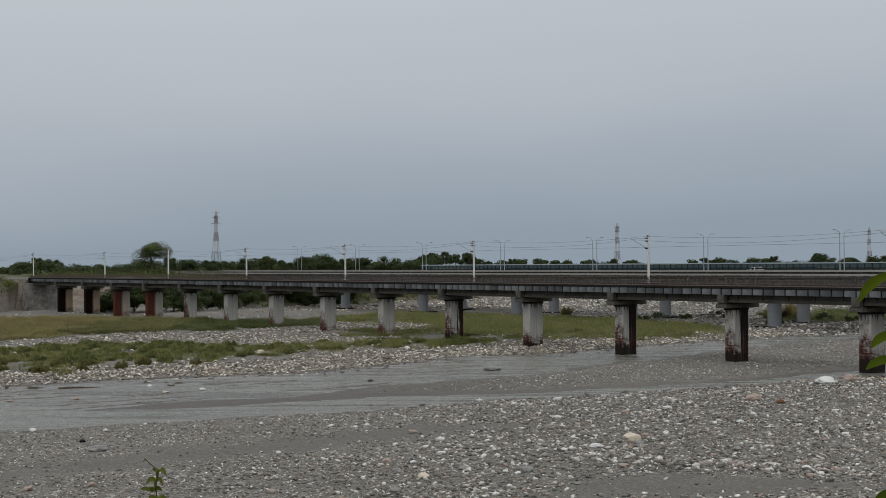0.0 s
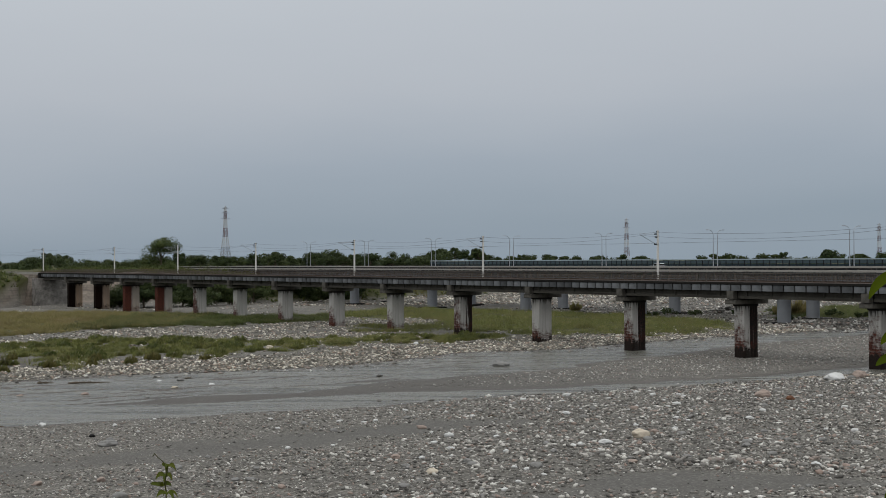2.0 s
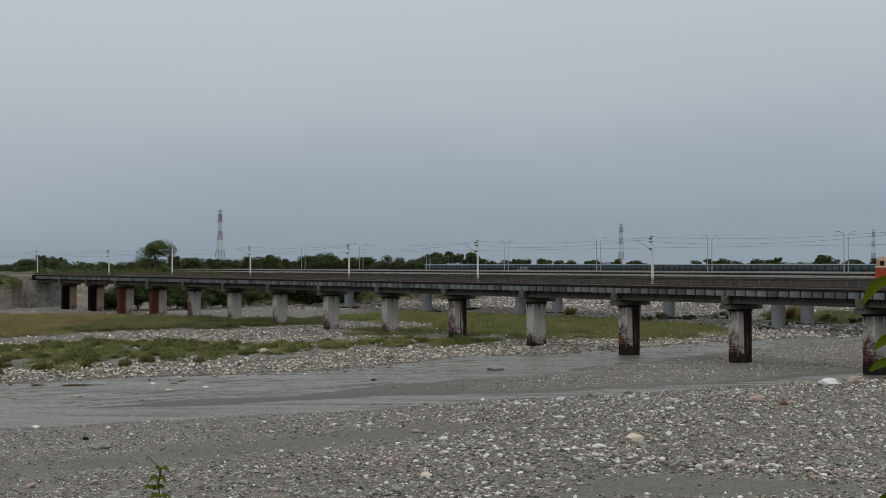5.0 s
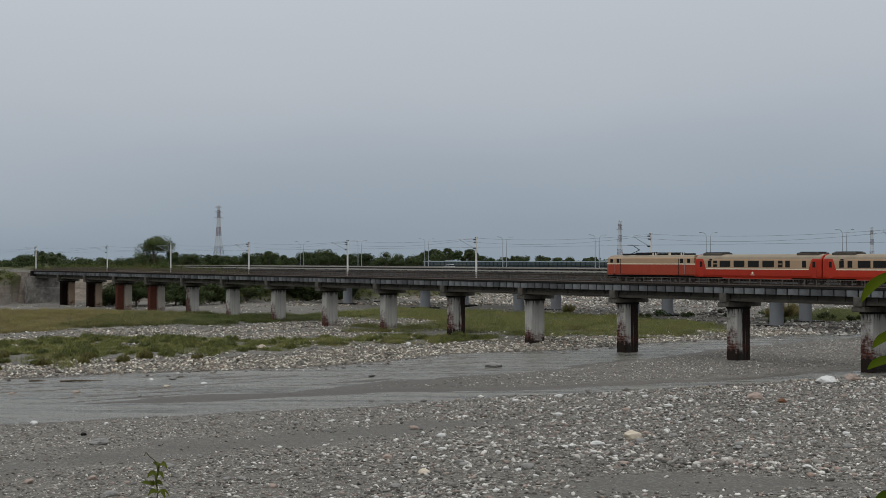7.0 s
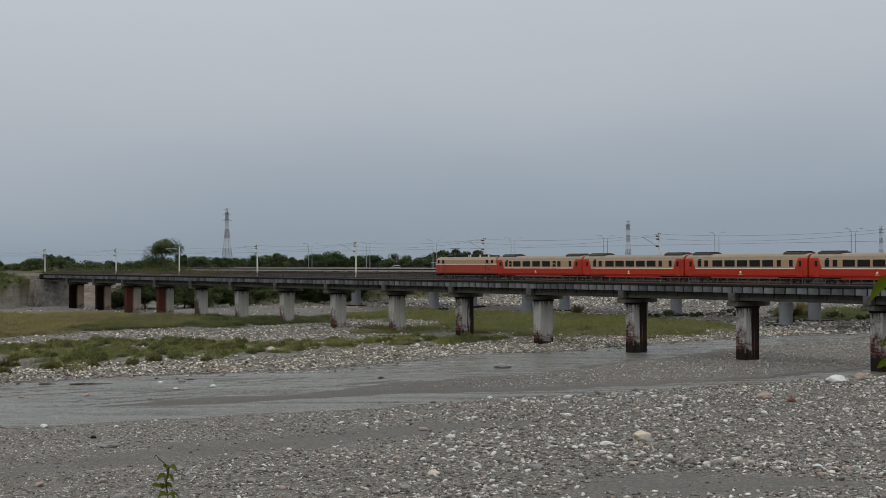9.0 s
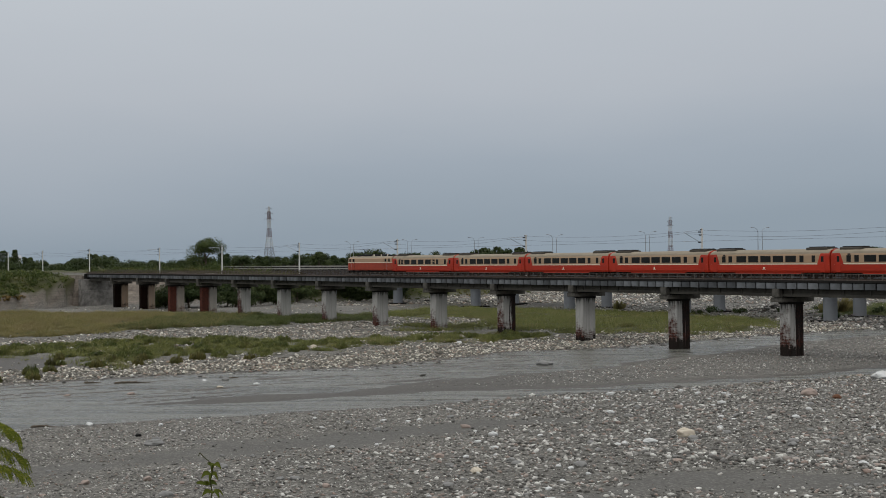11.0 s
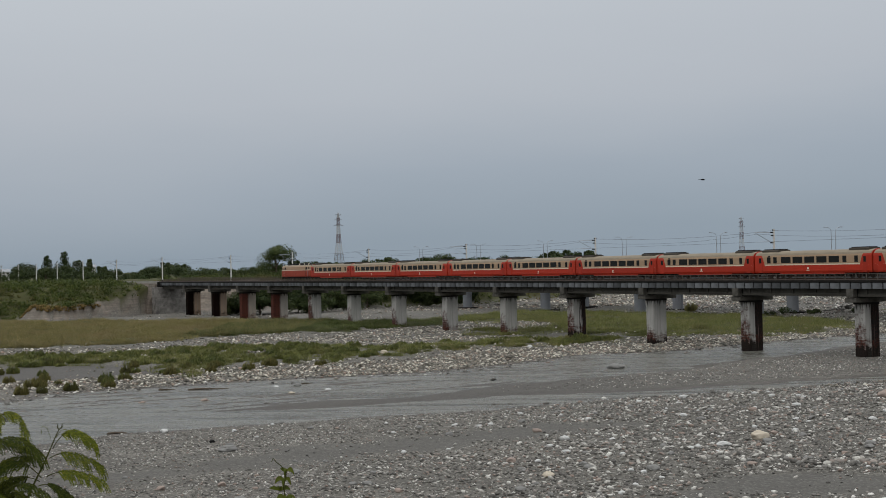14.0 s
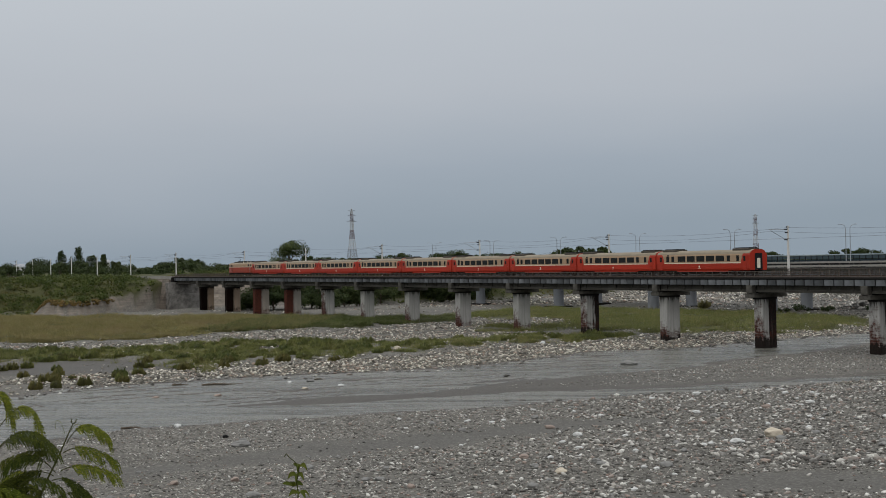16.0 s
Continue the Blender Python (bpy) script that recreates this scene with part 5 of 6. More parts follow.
SKY_AZ = [-22, -17.58, -16.72, -16.18, -15.86, -15.43, -14.99, -14.33, -14.0, -13.67, -13.01, -12.12, -11.67, -10.54, -9.63, -8.49, -7.58, -7.12, -5.96, -3.87, -2.24, -1.54, -0.84, 0.56, 1.5, 2.2, 4.3, 5.23,
          6.16, 6.85, 7.31, 7.77, 8.23, 10.28, 10.96, 12.97, 14.95, 15.28, 16.07, 16.75, 17.65, 18.76, 19.2, 20.12, 21.39, 21.71, 22.14, 22.47, 23.3, 26]
SKY_EL = [0.2, 0.17, 0.20, -0.02, 0.27, 0.32, 0.10, 0.13, -0.07, 0.16, 0.23, 0.06, 0.18, 0.14, -0.08, -0.05, 0.14, 0.17, 0.11, 0.22, 0.14, 0.26, 0.50, 0.49, 0.21, 0.31, 0.31, 0.48,
          0.20, 0.16, 0.40, 0.40, 0.15, 0.28, 0.35, 0.09, 0.13, 0.15, 0.38, 0.28, 0.07, 0.25, 0.19, 0.40, 0.30, 0.44, 0.34, 0.17, 0.30, 0.3]


def skyline(az):
    """Elevation in degrees of the far treeline, by azimuth."""
    return float(np.interp(az, SKY_AZ, SKY_EL))


az = -21.0
while az < 26:
    near = az > 1
    for row in range(2):
        r = (g.uniform(455, 520) if near else g.uniform(700, 900)) + row * 40 + (150 if az > 14 else 0)
        e = skyline(az) - g.uniform(0.0, 0.07) - row * 0.05
        x, y, _ = polar(az + g.uniform(-0.3, 0.3), r, 0)
        plant(g.randrange(4) + (0 if near else 4), x, y, EYE + r * math.tan(radians(e)))
    az += g.uniform(0.55, 0.95) if near else g.uniform(0.5, 0.8)

# young trees on the bank behind the bridge
for k in range(30):
    a_ = 4.6 + 10.2 * (k + g.random()) / 30
    r_ = 452 + (14 - a_) * 4 + g.uniform(-8, 18)
    x, y, _ = polar(a_, r_, 0)
    plant(g.choice((1, 3, 3)), x, y, EYE + r_ * math.tan(radians(g.uniform(-0.55, -0.2))))

# thickets below the bridge on the far side
# the far ones are added to stand in for shade under the road bridge
for k in range(26):
    u = (k + g.random()) / 26
    x = -92 + 62 * u
    y = float(np.interp(x, [-92, -80, -64, -50, -30], [352, 350, 366, 404, 404])) + g.uniform(0, 14)
    if abs(x * ACROSS.x + y * ACROSS.y - TRACK) < 7:
        continue
    plant(g.choice((1, 3)), x, y, g.uniform(5.6, 8.2))

# far woods behind, too many to count
clumps = []
for k in range(900):
    az = g.uniform(-23, 28)
    r = g.uniform(560, 760) if az > 0 else g.uniform(950, 1300)
    e = skyline(az) - g.uniform(0.10, 0.40)
    x, y, z = polar(az, r, EYE + r * math.tan(radians(e)))
    clumps.append(((x, y, z - 1.5), g.uniform(1.5, 3.2)))
vs, fs = leaf_cloud(clumps, 110, 0.42, 99)
tagged(new("far_woods", raw_mesh("far_woods", vs, fs, M_LEAF)), "dense dark green woods along the horizon", "woods", kind="stuff")

# shrubs on the far bank
gx = np.random.default_rng(31)
sx = np.concatenate([gx.uniform(-240, -84, 4200), gx.uniform(-100, 60, 2600)])
sy = bank_line(sx) + 1.0 + gx.random(len(sx)) ** 1.3 * 75
lay = terrain(sx, sy)
off = sx * ACROSS.x + sy * ACROSS.y - TRACK
ok = (lay[4] < 0.3) & (np.abs(off) > 4.6 + 1.5 * gx.random(len(sx))) & (lay[5] > 0.5)
sx, sy, sz = sx[ok], sy[ok], lay[0][ok]
sr = (0.3 + 1.2 * gx.random(len(sx)) ** 2) * (0.75 + 0.75 * smooth(-0.2, 0.4, rough_noise(sx, sy, 16, 3, 18)))
vs, fs = leaf_cloud(list(zip(np.stack([sx, sy, sz + sr * 0.3], -1), sr)), 27, 0.22, 31)
tagged(new("bank_shrubs", raw_mesh("bank_shrubs", vs, fs, M_SHRUB)), "low bright green shrubs covering the far river bank", "shrubs", kind="stuff")

# taller thickets along the top of the bank
hx = np.concatenate([gx.uniform(-235, -112, 170), gx.uniform(-180, -118, 70)])
hy = bank_line(hx) + gx.uniform(7, 75, len(hx))
lay = terrain(hx, hy)
off = hx * ACROSS.x + hy * ACROSS.y - TRACK
ok = (np.abs(off) > 10) & (lay[4] < 0.2)
hx, hy, hz = hx[ok], hy[ok], lay[0][ok]
lumps = []
for a_, b_, c_ in zip(hx, hy, hz):
    for q in range(4):
        lumps.append(((a_ + gx.uniform(-2.2, 2.2), b_ + gx.uniform(-1.5, 1.5), c_ + gx.uniform(0.1, 1.2)), gx.uniform(0.6, 2.0)))
vs, fs = leaf_cloud(lumps, 95, 0.19, 37)
tagged(new("bank_thicket", raw_mesh("bank_thicket", vs, fs, M_THICKET)), "dense green thickets on top of the far bank", "thicket", kind="stuff")

# dry fringe hanging over the cut bank
fx = gx.uniform(-141, -123, 230)
fy = bank_line(fx) + gx.uniform(2.6, 4.6, len(fx))
lay = terrain(fx, fy)
vs, fs = leaf_cloud(list(zip(np.stack([fx, fy, lay[0] + 0.15], -1), 0.15 + 0.45 * gx.random(len(fx)) ** 1.5)), 40, 0.17, 32, 0.7)
tagged(new("dry_fringe", raw_mesh("dry_fringe", vs, fs, M_DRYFRINGE)), "orange-brown dry grass fringe on the cut bank edge", "dry grass", kind="stuff")

# tall narrow trees and houses on the far left bank
def make_slender(h, w, seed):
    """A straight trunk clothed in leaf clumps that narrow towards the top."""
    gq = random.Random(seed)
    th = thing("tree", pose(0, 0, 0), "slender dark tree", "tree", "trees on the far bank")
    bm = B_()
    tube(bm, (0, 0, -1), (0, 0, h * 0.55), 0.2, 0.14, 8)
    tube(bm, (0, 0, h * 0.55), (0, 0, h * 0.95), 0.14, 0.04, 6)
    cl = []
    for q in range(22):
        f = 0.12 + 0.83 * (q + gq.random()) / 22
        reach = w * 0.5 * (1.05 - f) * gq.uniform(0.3, 0.9)
        a_ = q * 2.4 + gq.uniform(-0.4, 0.4)
        tip = (math.cos(a_) * reach, math.sin(a_) * reach, h * f)
        tube(bm, (0, 0, h * f * 0.9), tip, 0.06, 0.02, 5)
        cl.append((tip, w * gq.uniform(0.12, 0.20) * (1.25 - 0.8 * f)))
    part("trunk", bm, M_BARK, th)
    v_, f_ = leaf_cloud(cl, 120, 0.26, seed, 1.1)
    part("crown", raw_mesh("crown", v_, f_, M_LEAF), None, th)
    return th


for k, (az_, el_, r_, w_, h_) in enumerate(((20.33, 0.80, 640, 14.0, 14), (20.99, 0.68, 650, 10.0, 12), (19.35, 0.52, 645, 8.0, 10), (21.75, 0.46, 640, 15, 11), (19.83, 0.50, 650, 12, 11))):
    tr = make_slender(h_, w_, 70 + k) if k < 3 else make_tree(h_, w_ * 0.75, 70 + k, 0.24, 150, clear=0.1)
    x, y, _ = polar(az_, r_, 0)
    tr.matrix_basis = pose(x, y, EYE + r_ * math.tan(radians(el_)) - h_ * 0.95)
    tagged(tr, "slender dark tree rising above the far bank")


def make_house(w, d_, h, label):
    th = thing("house", pose(0, 0, 0), label, "house", "houses beyond the bank")
    bm = B_()
    box(bm, -w / 2, w / 2, -d_ / 2, d_ / 2, -4, h)
    part("wall", bm, M_WALL, th)
    bm = loft(B_(), [(-d_ / 2 - 0.4, h + 0.004), (0, h + 1.3), (d_ / 2 + 0.4, h + 0.004)], -w / 2 - 0.4, w / 2 + 0.4)
    part("roof", bm, M_TIN, th)
    for x in (-w / 4, w / 4):
        bm = B_()
        box(bm, x - 0.6, x + 0.6, -d_ / 2 - 0.03, -d_ / 2 + 0.02, h * 0.35, h * 0.75)
        part("window", bm, M_GLASS, th)
    return th


for az_, el_, r_, w_, h_ in ((19.28, 0.30, 690, 3.4, 1.4), (18.55, 0.02, 640, 4.5, 1.2), (22.6, 0.20, 690, 4, 1.6)):
    hs = make_house(w_, 5, h_, "small white house with a grey roof among the trees")
    x, y, _ = polar(az_, r_, 0)
    hs.matrix_basis = pose(x, y, EYE + r_ * math.tan(radians(el_)) - h_ - 1.0, 0, 0, az_ + 10)

# pale approach wall beside the line on the far bank
bm = B_()
box(bm, END_FAR + 0.5, END_FAR + 42, 2.9, 3.15, DECK_Z - 0.7, DECK_Z + 0.25, 0.03)
single("approach_wall", bm, M_PARAPET, BR, "low pale concrete wall beside the line", "wall", kind="structure")

# dark low bushes and driftwood at the feet of the road columns
for k, (x, y, r_) in enumerate(((45, 291, 2.2), (51, 292, 1.6), (60, 291, 1.7), (62, 258, 1.8), (76, 277, 2.2), (80, 272, 1.6), (42, 290, 1.5), (70, 300, 2.0))):
    bush = thing("low_bush", pose(x, y, float(terrain(np.array([x]), np.array([y]))[0][0])), "dark low bush on the gravel by the columns", "bush", "bushes by the columns")
    gq = random.Random(400 + k)
    bm = B_()
    cl = []
    for q in range(7):
        a_ = q * 0.9 + gq.random()
        tip = (math.cos(a_) * r_ * gq.uniform(0.3, 0.9), math.sin(a_) * r_ * gq.uniform(0.3, 0.9), r_ * gq.uniform(0.2, 0.5))
        tube(bm, (0, 0, -0.2), tip, 0.04, 0.02, 5)
        cl.append((tip, r_ * gq.uniform(0.22, 0.4)))
    part("branch_work", bm, M_BARK, bush)
    v_, f_ = leaf_cloud(cl, 90, 0.13, 400 + k)
    part("foliage", raw_mesh("foliage", v_, f_, M_LEAF), None, bush)

# hazy hill far off
bm = B_()
for k, (az, h, w) in enumerate(((9.0, 26, 260), (7.7, 16, 300))):
    x, y, _ = polar(az, 4000, 0)
    ring = 28
    prev = None
    for f in (1.0, 0.8, 0.55, 0.3, 0.1, 0.0):
        zz = h * (math.cos(f * math.pi) * 0.5 + 0.5) + 0.5
        row = [bm.verts.new((x + math.cos(q * math.tau / ring) * w * f, y + math.sin(q * math.tau / ring) * w * f, zz)) for q in range(ring)]
        if prev:
            for q in range(ring):
                bm.faces.new((prev[q], prev[(q + 1) % ring], row[(q + 1) % ring], row[q]))
        prev = row
M_HILL = worn("hazy_hill", (0.16, 0.20, 0.23), (0.14, 0.17, 0.20), 0.95, scale=0.01)
single("backdrop_hill", bm, M_HILL, pose(0, 0, 0), "low blue-grey hill on the horizon", "hill", kind="structure")


# ---- stones ----
def solid(level):
    bm = B_()
    if level:
        bmesh.ops.create_icosphere(bm, subdivisions=1, radius=1.0)
    else:
        top, low = bm.verts.new((0.1, 0, 1)), bm.verts.new((0, 0, -1))
        ring = [bm.verts.new((math.cos(a), math.sin(a), z)) for a, z in ((0.2, 0.15), (1.4, -0.1), (2.7, 0.2), (3.9, 0.0), (5.2, 0.12))]
        for k in range(5):
            bm.faces.new((ring[k], ring[(k + 1) % 5], top))
            bm.faces.new((ring[(k + 1) % 5], ring[k], low))
    bm.verts.index_update()
    vs = np.array([v.co[:] for v in bm.verts])
    fs = np.array([[v.index for v in f.verts] for f in bm.faces])
    bm.free()
    return vs, fs


SOLIDS = [solid(0), solid(1)]


def pebble_field(name, x, y, z, size, label, seed, coarse=0.3, mat=M_STONE):
    """Many stones joined: flattened, turned, lumpy, half sunk in the bed."""
    g = np.random.default_rng(seed)
    verts, faces, base = [], [], 0
    for level, pick in ((0, size < coarse), (1, size >= coarse)):
        sv, sf = SOLIDS[level]
        px, py, pz, ps = x[pick], y[pick], z[pick], size[pick]
        n = len(px)
        lump = 1 + g.normal(0, 0.18, (n, len(sv), 1))
        dims = np.stack([g.uniform(0.8, 1.4, n), g.uniform(0.65, 1.0, n), g.uniform(0.35, 0.7, n)], -1) * ps[:, None] * 0.5
        v = sv[None] * lump * dims[:, None]
        a = g.uniform(0, math.tau, n)
        ca, sa = np.cos(a)[:, None], np.sin(a)[:, None]
        vx, vy, vz = v[..., 0], v[..., 1], v[..., 2] + v[..., 0] * g.normal(0, 0.25, (n, 1))
        out = np.stack([vx * ca - vy * sa + px[:, None], vx * sa + vy * ca + py[:, None], vz + pz[:, None] + ps[:, None] * 0.12], -1)
        verts.append(out.reshape(-1, 3))
        faces.append((sf[None] + (np.arange(n) * len(sv))[:, None, None]).reshape(-1, 3) + base)
        base += n * len(sv)
    return tagged(new(name, raw_mesh(name, np.vstack(verts), np.vstack(faces), mat)), label, "gravel", kind="stuff")


def scatter(count, x0, x1, y0, y1, keep, sizes, seed, power=2.6, finer=0.0):
    """Places over a stretch of the plan, kept by chance keep(x, y, layers); sizes follow a steep law."""
    g = np.random.default_rng(seed)
    x, y = g.uniform(x0, x1, count), g.uniform(y0, y1, count)
    ok = np.abs(x) < y * 0.40 + 8
    x, y = x[ok], y[ok]
    lay = terrain(x, y)
    ok = g.random(len(x)) < keep(x, y, lay)
    x, y, z = x[ok], y[ok], lay[0][ok]
    s = sizes[0] + (sizes[1] - sizes[0]) * g.random(len(x)) ** power
    if finer:   # smaller stones upstream
        s = s * np.interp(x - (y - 90) * 0.3, [-22, 2], [finer, 1.0])
    return x, y, z, s


def keep_near(x, y, lay):
    z, wd, sand, grass, bank, db = lay
    patch = 0.65 + 0.35 * smooth(-0.3, 0.4, rough_noise(x, y, 13, 3, 12))
    return np.where((wd > -0.2) & (outline(WATER_OUT, x, y) > -0.5), patch * (1 - 0.95 * sand) * (1 - 0.5 * smooth(3, 0, wd) * (y > 115)), 0.0)


def keep_bar(x, y, lay):
    z, wd, sand, grass, bank, db = lay
    inbar = outline(BAR, x, y) < 0
    tongue = smooth(-16, 14, x)
    return np.where(inbar & (wd > 0.3), 0.006 + 0.85 * tongue * smooth(0.5, 4, wd), 0.0)


def keep_far(x, y, lay):
    z, wd, sand, grass, bank, db = lay
    belt = smooth(22, 6, wd) * 0.95 + (0.25 + 0.5 * smooth(270, 330, y)) * smooth(-0.2, 0.35, rough_noise(x, y, 25, 3, 7))
    out = outline(WATER_OUT, x, y) > 0
    return np.where(out & (wd > 0.1) & (db < 1) & (y > 130), belt * (1 - 0.9 * grass) * (1 - 0.9 * sand), 0.0)


near = scatter(215000, -52, 58, 66, 150, keep_near, (0.06, 0.36), 1, 3.4, 0.62)
pebble_field("near_gravel", *near, "grey, white and pinkish river stones on the near gravel bank", 1)
barf = scatter(105000, -32, 75, 115, 235, keep_bar, (0.08, 0.27), 2, 3.0)
pebble_field("bar_gravel", *barf, "small grey stones on the gravel bar between the channels", 2)
ROCKS = [(9, 87), (13, 84.5), (17, 82), (21, 82), (25, 78.5), (30, 77), (30, 75), (22, 77), (17, 80), (12, 82), (9, 84)]
rocks = scatter(9000, 6, 32, 73, 90, lambda x, y, lay: 0.9 * smooth(1.2, -1.2, outline(ROCKS, x, y) + rough_noise(x, y, 4, 2, 15) * 2), (0.10, 0.62), 41, 3.2)
pebble_field("cobbles", *rocks, "heap of larger grey and white cobbles on the near bank", 41)
wade = scatter(30000, -75, 60, 120, 235, lambda x, y, lay: np.where((lay[1] < 0.3) & (lay[1] > -9) & (outline(BAR, x, y) > 5), 0.75 * smooth(-9, 0.3, lay[1]) ** 3, 0.0), (0.16, 0.75), 42, 3.2)
pebble_field("shallows_gravel", wade[0], wade[1], np.maximum(wade[2], -0.04), wade[3], "wet stones breaking the shallow water by the far shore", 42, 9.0)
farf = scatter(80000, -110, 120, 125, 470, keep_far, (0.13, 0.72), 3, 3.4)
shore = scatter(150000, -62, 62, 140, 262, keep_far, (0.12, 0.55), 4, 3.0)
wx, wy, wz, ws = scatter(18000, -45, 120, 360, 540, lambda x, y, lay: np.where((lay[5] < 0) & (lay[3] < 0.4), 0.15 + 0.85 * smooth(-0.15, 0.2, rough_noise(x, y, 60, 3, 2)), 0.0), (0.3, 1.2), 23, 2.2)
pebble_field("distant_gravel", wx, wy, wz, ws, "pale boulders on the distant gravel flat", 23, 9.0, M_STONE_PALE)
bx_ = scatter(30000, -95, 0, 195, 285, lambda x, y, lay: 0.8 * smooth(1.5, -1.0, outline(STONE_BELT, x, y)) * (0.35 + 0.65 * smooth(-0.3, 0.3, rough_noise(x, y, 8, 3, 19))), (0.14, 0.62), 44, 2.8)
pebble_field("belt_gravel", *bx_, "pale stones in the bare belt between the grasses", 44, 9.0, M_STONE_PALE)
pebble_field("shore_gravel", *shore, "dense pale stones along the far waterline", 4, 9.0, M_STONE_PALE)
pebble_field("far_gravel", *farf, "pale stones in belts along the far shore", 3, 9.0, M_STONE_PALE)


flat = scatter(16000, 20, 110, 255, 430, lambda x, y, lay: np.where((lay[5] < 0) & (lay[3] < 0.4), 0.25 + 0.6 * smooth(-0.2, 0.3, rough_noise(x, y * 0.5, 22, 3, 2)), 0.0), (0.2, 0.95), 53, 3.0)
pebble_field("flat_gravel", *flat, "scattered pale stones on the flat beyond the bridge", 53, 9.0)
RUBBLE = [(50, 232), (56, 262), (60, 270), (70, 262), (80, 262), (92, 272), (96, 246), (80, 228), (66, 224)]
rub = scatter(15000, 48, 100, 220, 300, lambda x, y, lay: 0.85 * smooth(2, -5, outline(RUBBLE, x, y) + rough_noise(x, y, 9, 3, 15) * 5), (0.18, 1.0), 51, 3.4)
pebble_field("rubble", *rub, "dark and pale broken rocks heaped round the road columns", 51, 9.0)
heap = scatter(900, 52, 70, 286, 318, lambda x, y, lay: 0.9 * smooth(6, 0, np.hypot(x - 59.0, (y - 300) * 0.6)), (0.5, 1.7), 52, 1.6)
pebble_field("rock_heap", heap[0], heap[1], heap[2] + 0.9 * smooth(7, 0, np.hypot(heap[0] - 59.0, (heap[1] - 300) * 0.6)), heap[3], "heap of dark broken rocks on the gravel", 52, 9.0)


def boulder(name, x, y, size, mat, label, seed, flat=0.65):
    g = random.Random(seed)
    bm = B_()
    bmesh.ops.create_icosphere(bm, subdivisions=3, radius=0.5)
    off = Vector((g.uniform(-50, 50),) * 3)
    for v in bm.verts:
        k = 1 + 0.30 * noise.noise(v.co * 2.2 + off) + 0.16 * noise.noise(v.co * 5 + off)
        v.co = Vector((v.co.x * 1.15, v.co.y * 0.95, v.co.z * flat)) * k
    ob = single(name, bm, mat, pose(x, y, max(ground_z(x, y), -0.06) + size * flat * 0.28, 0, 0, g.uniform(0, 360)) @ Matrix.Diagonal((size, size, size, 1)), label, "boulder", "boulders on the riverbed")
    return ob


LONE_AT = [(-34.0, 127.7, 0.95, M_BOULDER_PINK, "pinkish"), (-30.1, 141.6, 0.75, M_BOULDER_WHITE, "whitish"), (-28.0, 142.1, 0.9, M_BOULDER_GREY, "grey"), (-23.9, 137.2, 0.8, M_BOULDER_WHITE, "pale"),
           (-26.8, 133.2, 0.7, M_BOULDER, "cream"), (-39.7, 126.6, 0.75, M_BOULDER_PINK, "brownish"), (-27.4, 124.1, 0.5, M_BOULDER_GREY, "small grey"), (-44.5, 127.0, 0.8, M_BOULDER_GREY, "dark grey"), (-41.0, 133.5, 0.7, M_BOULDER_GREY, "dark wet")]
SHOAL = "stone standing in the shallow water"
LONE = [(x, y, s * 0.78, m_, "rounded " + tone + " " + SHOAL) for x, y, s, m_, tone in LONE_AT]
for k, (x, y, s, mat, label) in enumerate((
        (12.6, 93.4, 1.05, M_BOULDER, "large cream-brown boulder on the gravel bank"), (26.7, 119.6, 1.2, M_BOULDER_PINK, "broad pinkish boulder on the gravel"),
        (37.3, 135.6, 1.95, M_BOULDER_WHITE, "low flat white boulder at the water's edge"), (40.7, 138.9, 1.3, M_BOULDER_PINK, "brownish boulder beside the white one"),
        (-22.5, 90.0, 1.05, M_BOULDER_GREY, "flat grey boulder on the near bank"), (-1.2, 78.2, 0.62, M_BOULDER, "rounded pale boulder on the gravel"),
        (5.5, 158.6, 1.6, M_BOULDER_GREY, "low dark boulder breaking the water"), (-5.2, 194.9, 0.75, M_BOULDER_WHITE, "white boulder on the far shore"),
        (9.9, 90.2, 0.8, M_BOULDER_WHITE, "whitish flat stone on the gravel bank"), *LONE, (-24.8, 94.9, 0.38, M_BOULDER_DARK, "small black stone on the gravel bank"), (-25.0, 102.2, 0.36, M_BOULDER_WHITE, "small pale stone near the waterline"),
        (28.5, 117.3, 0.65, M_BOULDER_RUST, "rusty brown stone on the gravel"), (-30.6, 103.0, 0.5, M_BOULDER_WHITE, "pale squarish stone at the near waterline"), (-24.6, 185.4, 0.9, M_BOULDER, "rounded cream boulder in the grass"))):
    boulder("boulder", x, y, s, mat, label, 60 + k, 0.5 if "flat" in label or "low" in label else 0.7)


# larger stones on the near bank, one by one
big_meshes = []
for k in range(6):
    gg = random.Random(200 + k)
    bm = B_()
    bmesh.ops.create_icosphere(bm, subdivisions=2, radius=0.5)
    off = Vector((gg.uniform(-50, 50),) * 3)
    for v in bm.verts:
        q = 1 + 0.35 * noise.noise(v.co * 2.4 + off)
        v.co = Vector((v.co.x * 1.2, v.co.y * 0.9, v.co.z * gg.uniform(0.55, 0.6))) * q
    big_meshes.append(mesh_of("stone", bm, (M_BOULDER_GREY, M_BOULDER_WHITE, M_BOULDER_GREY, M_BOULDER_GREY, M_BOULDER_WHITE, M_BOULDER_PINK)[k]))
bxs, bys, bzs, bss = scatter(2300, -50, 56, 68, 148, lambda x, y, lay: keep_near(x, y, lay) * 0.4 * np.interp(x - (y - 90) * 0.3, [-20, 5], [0.35, 1.0]), (0.30, 0.70), 17, 3.0)
gg = random.Random(5)
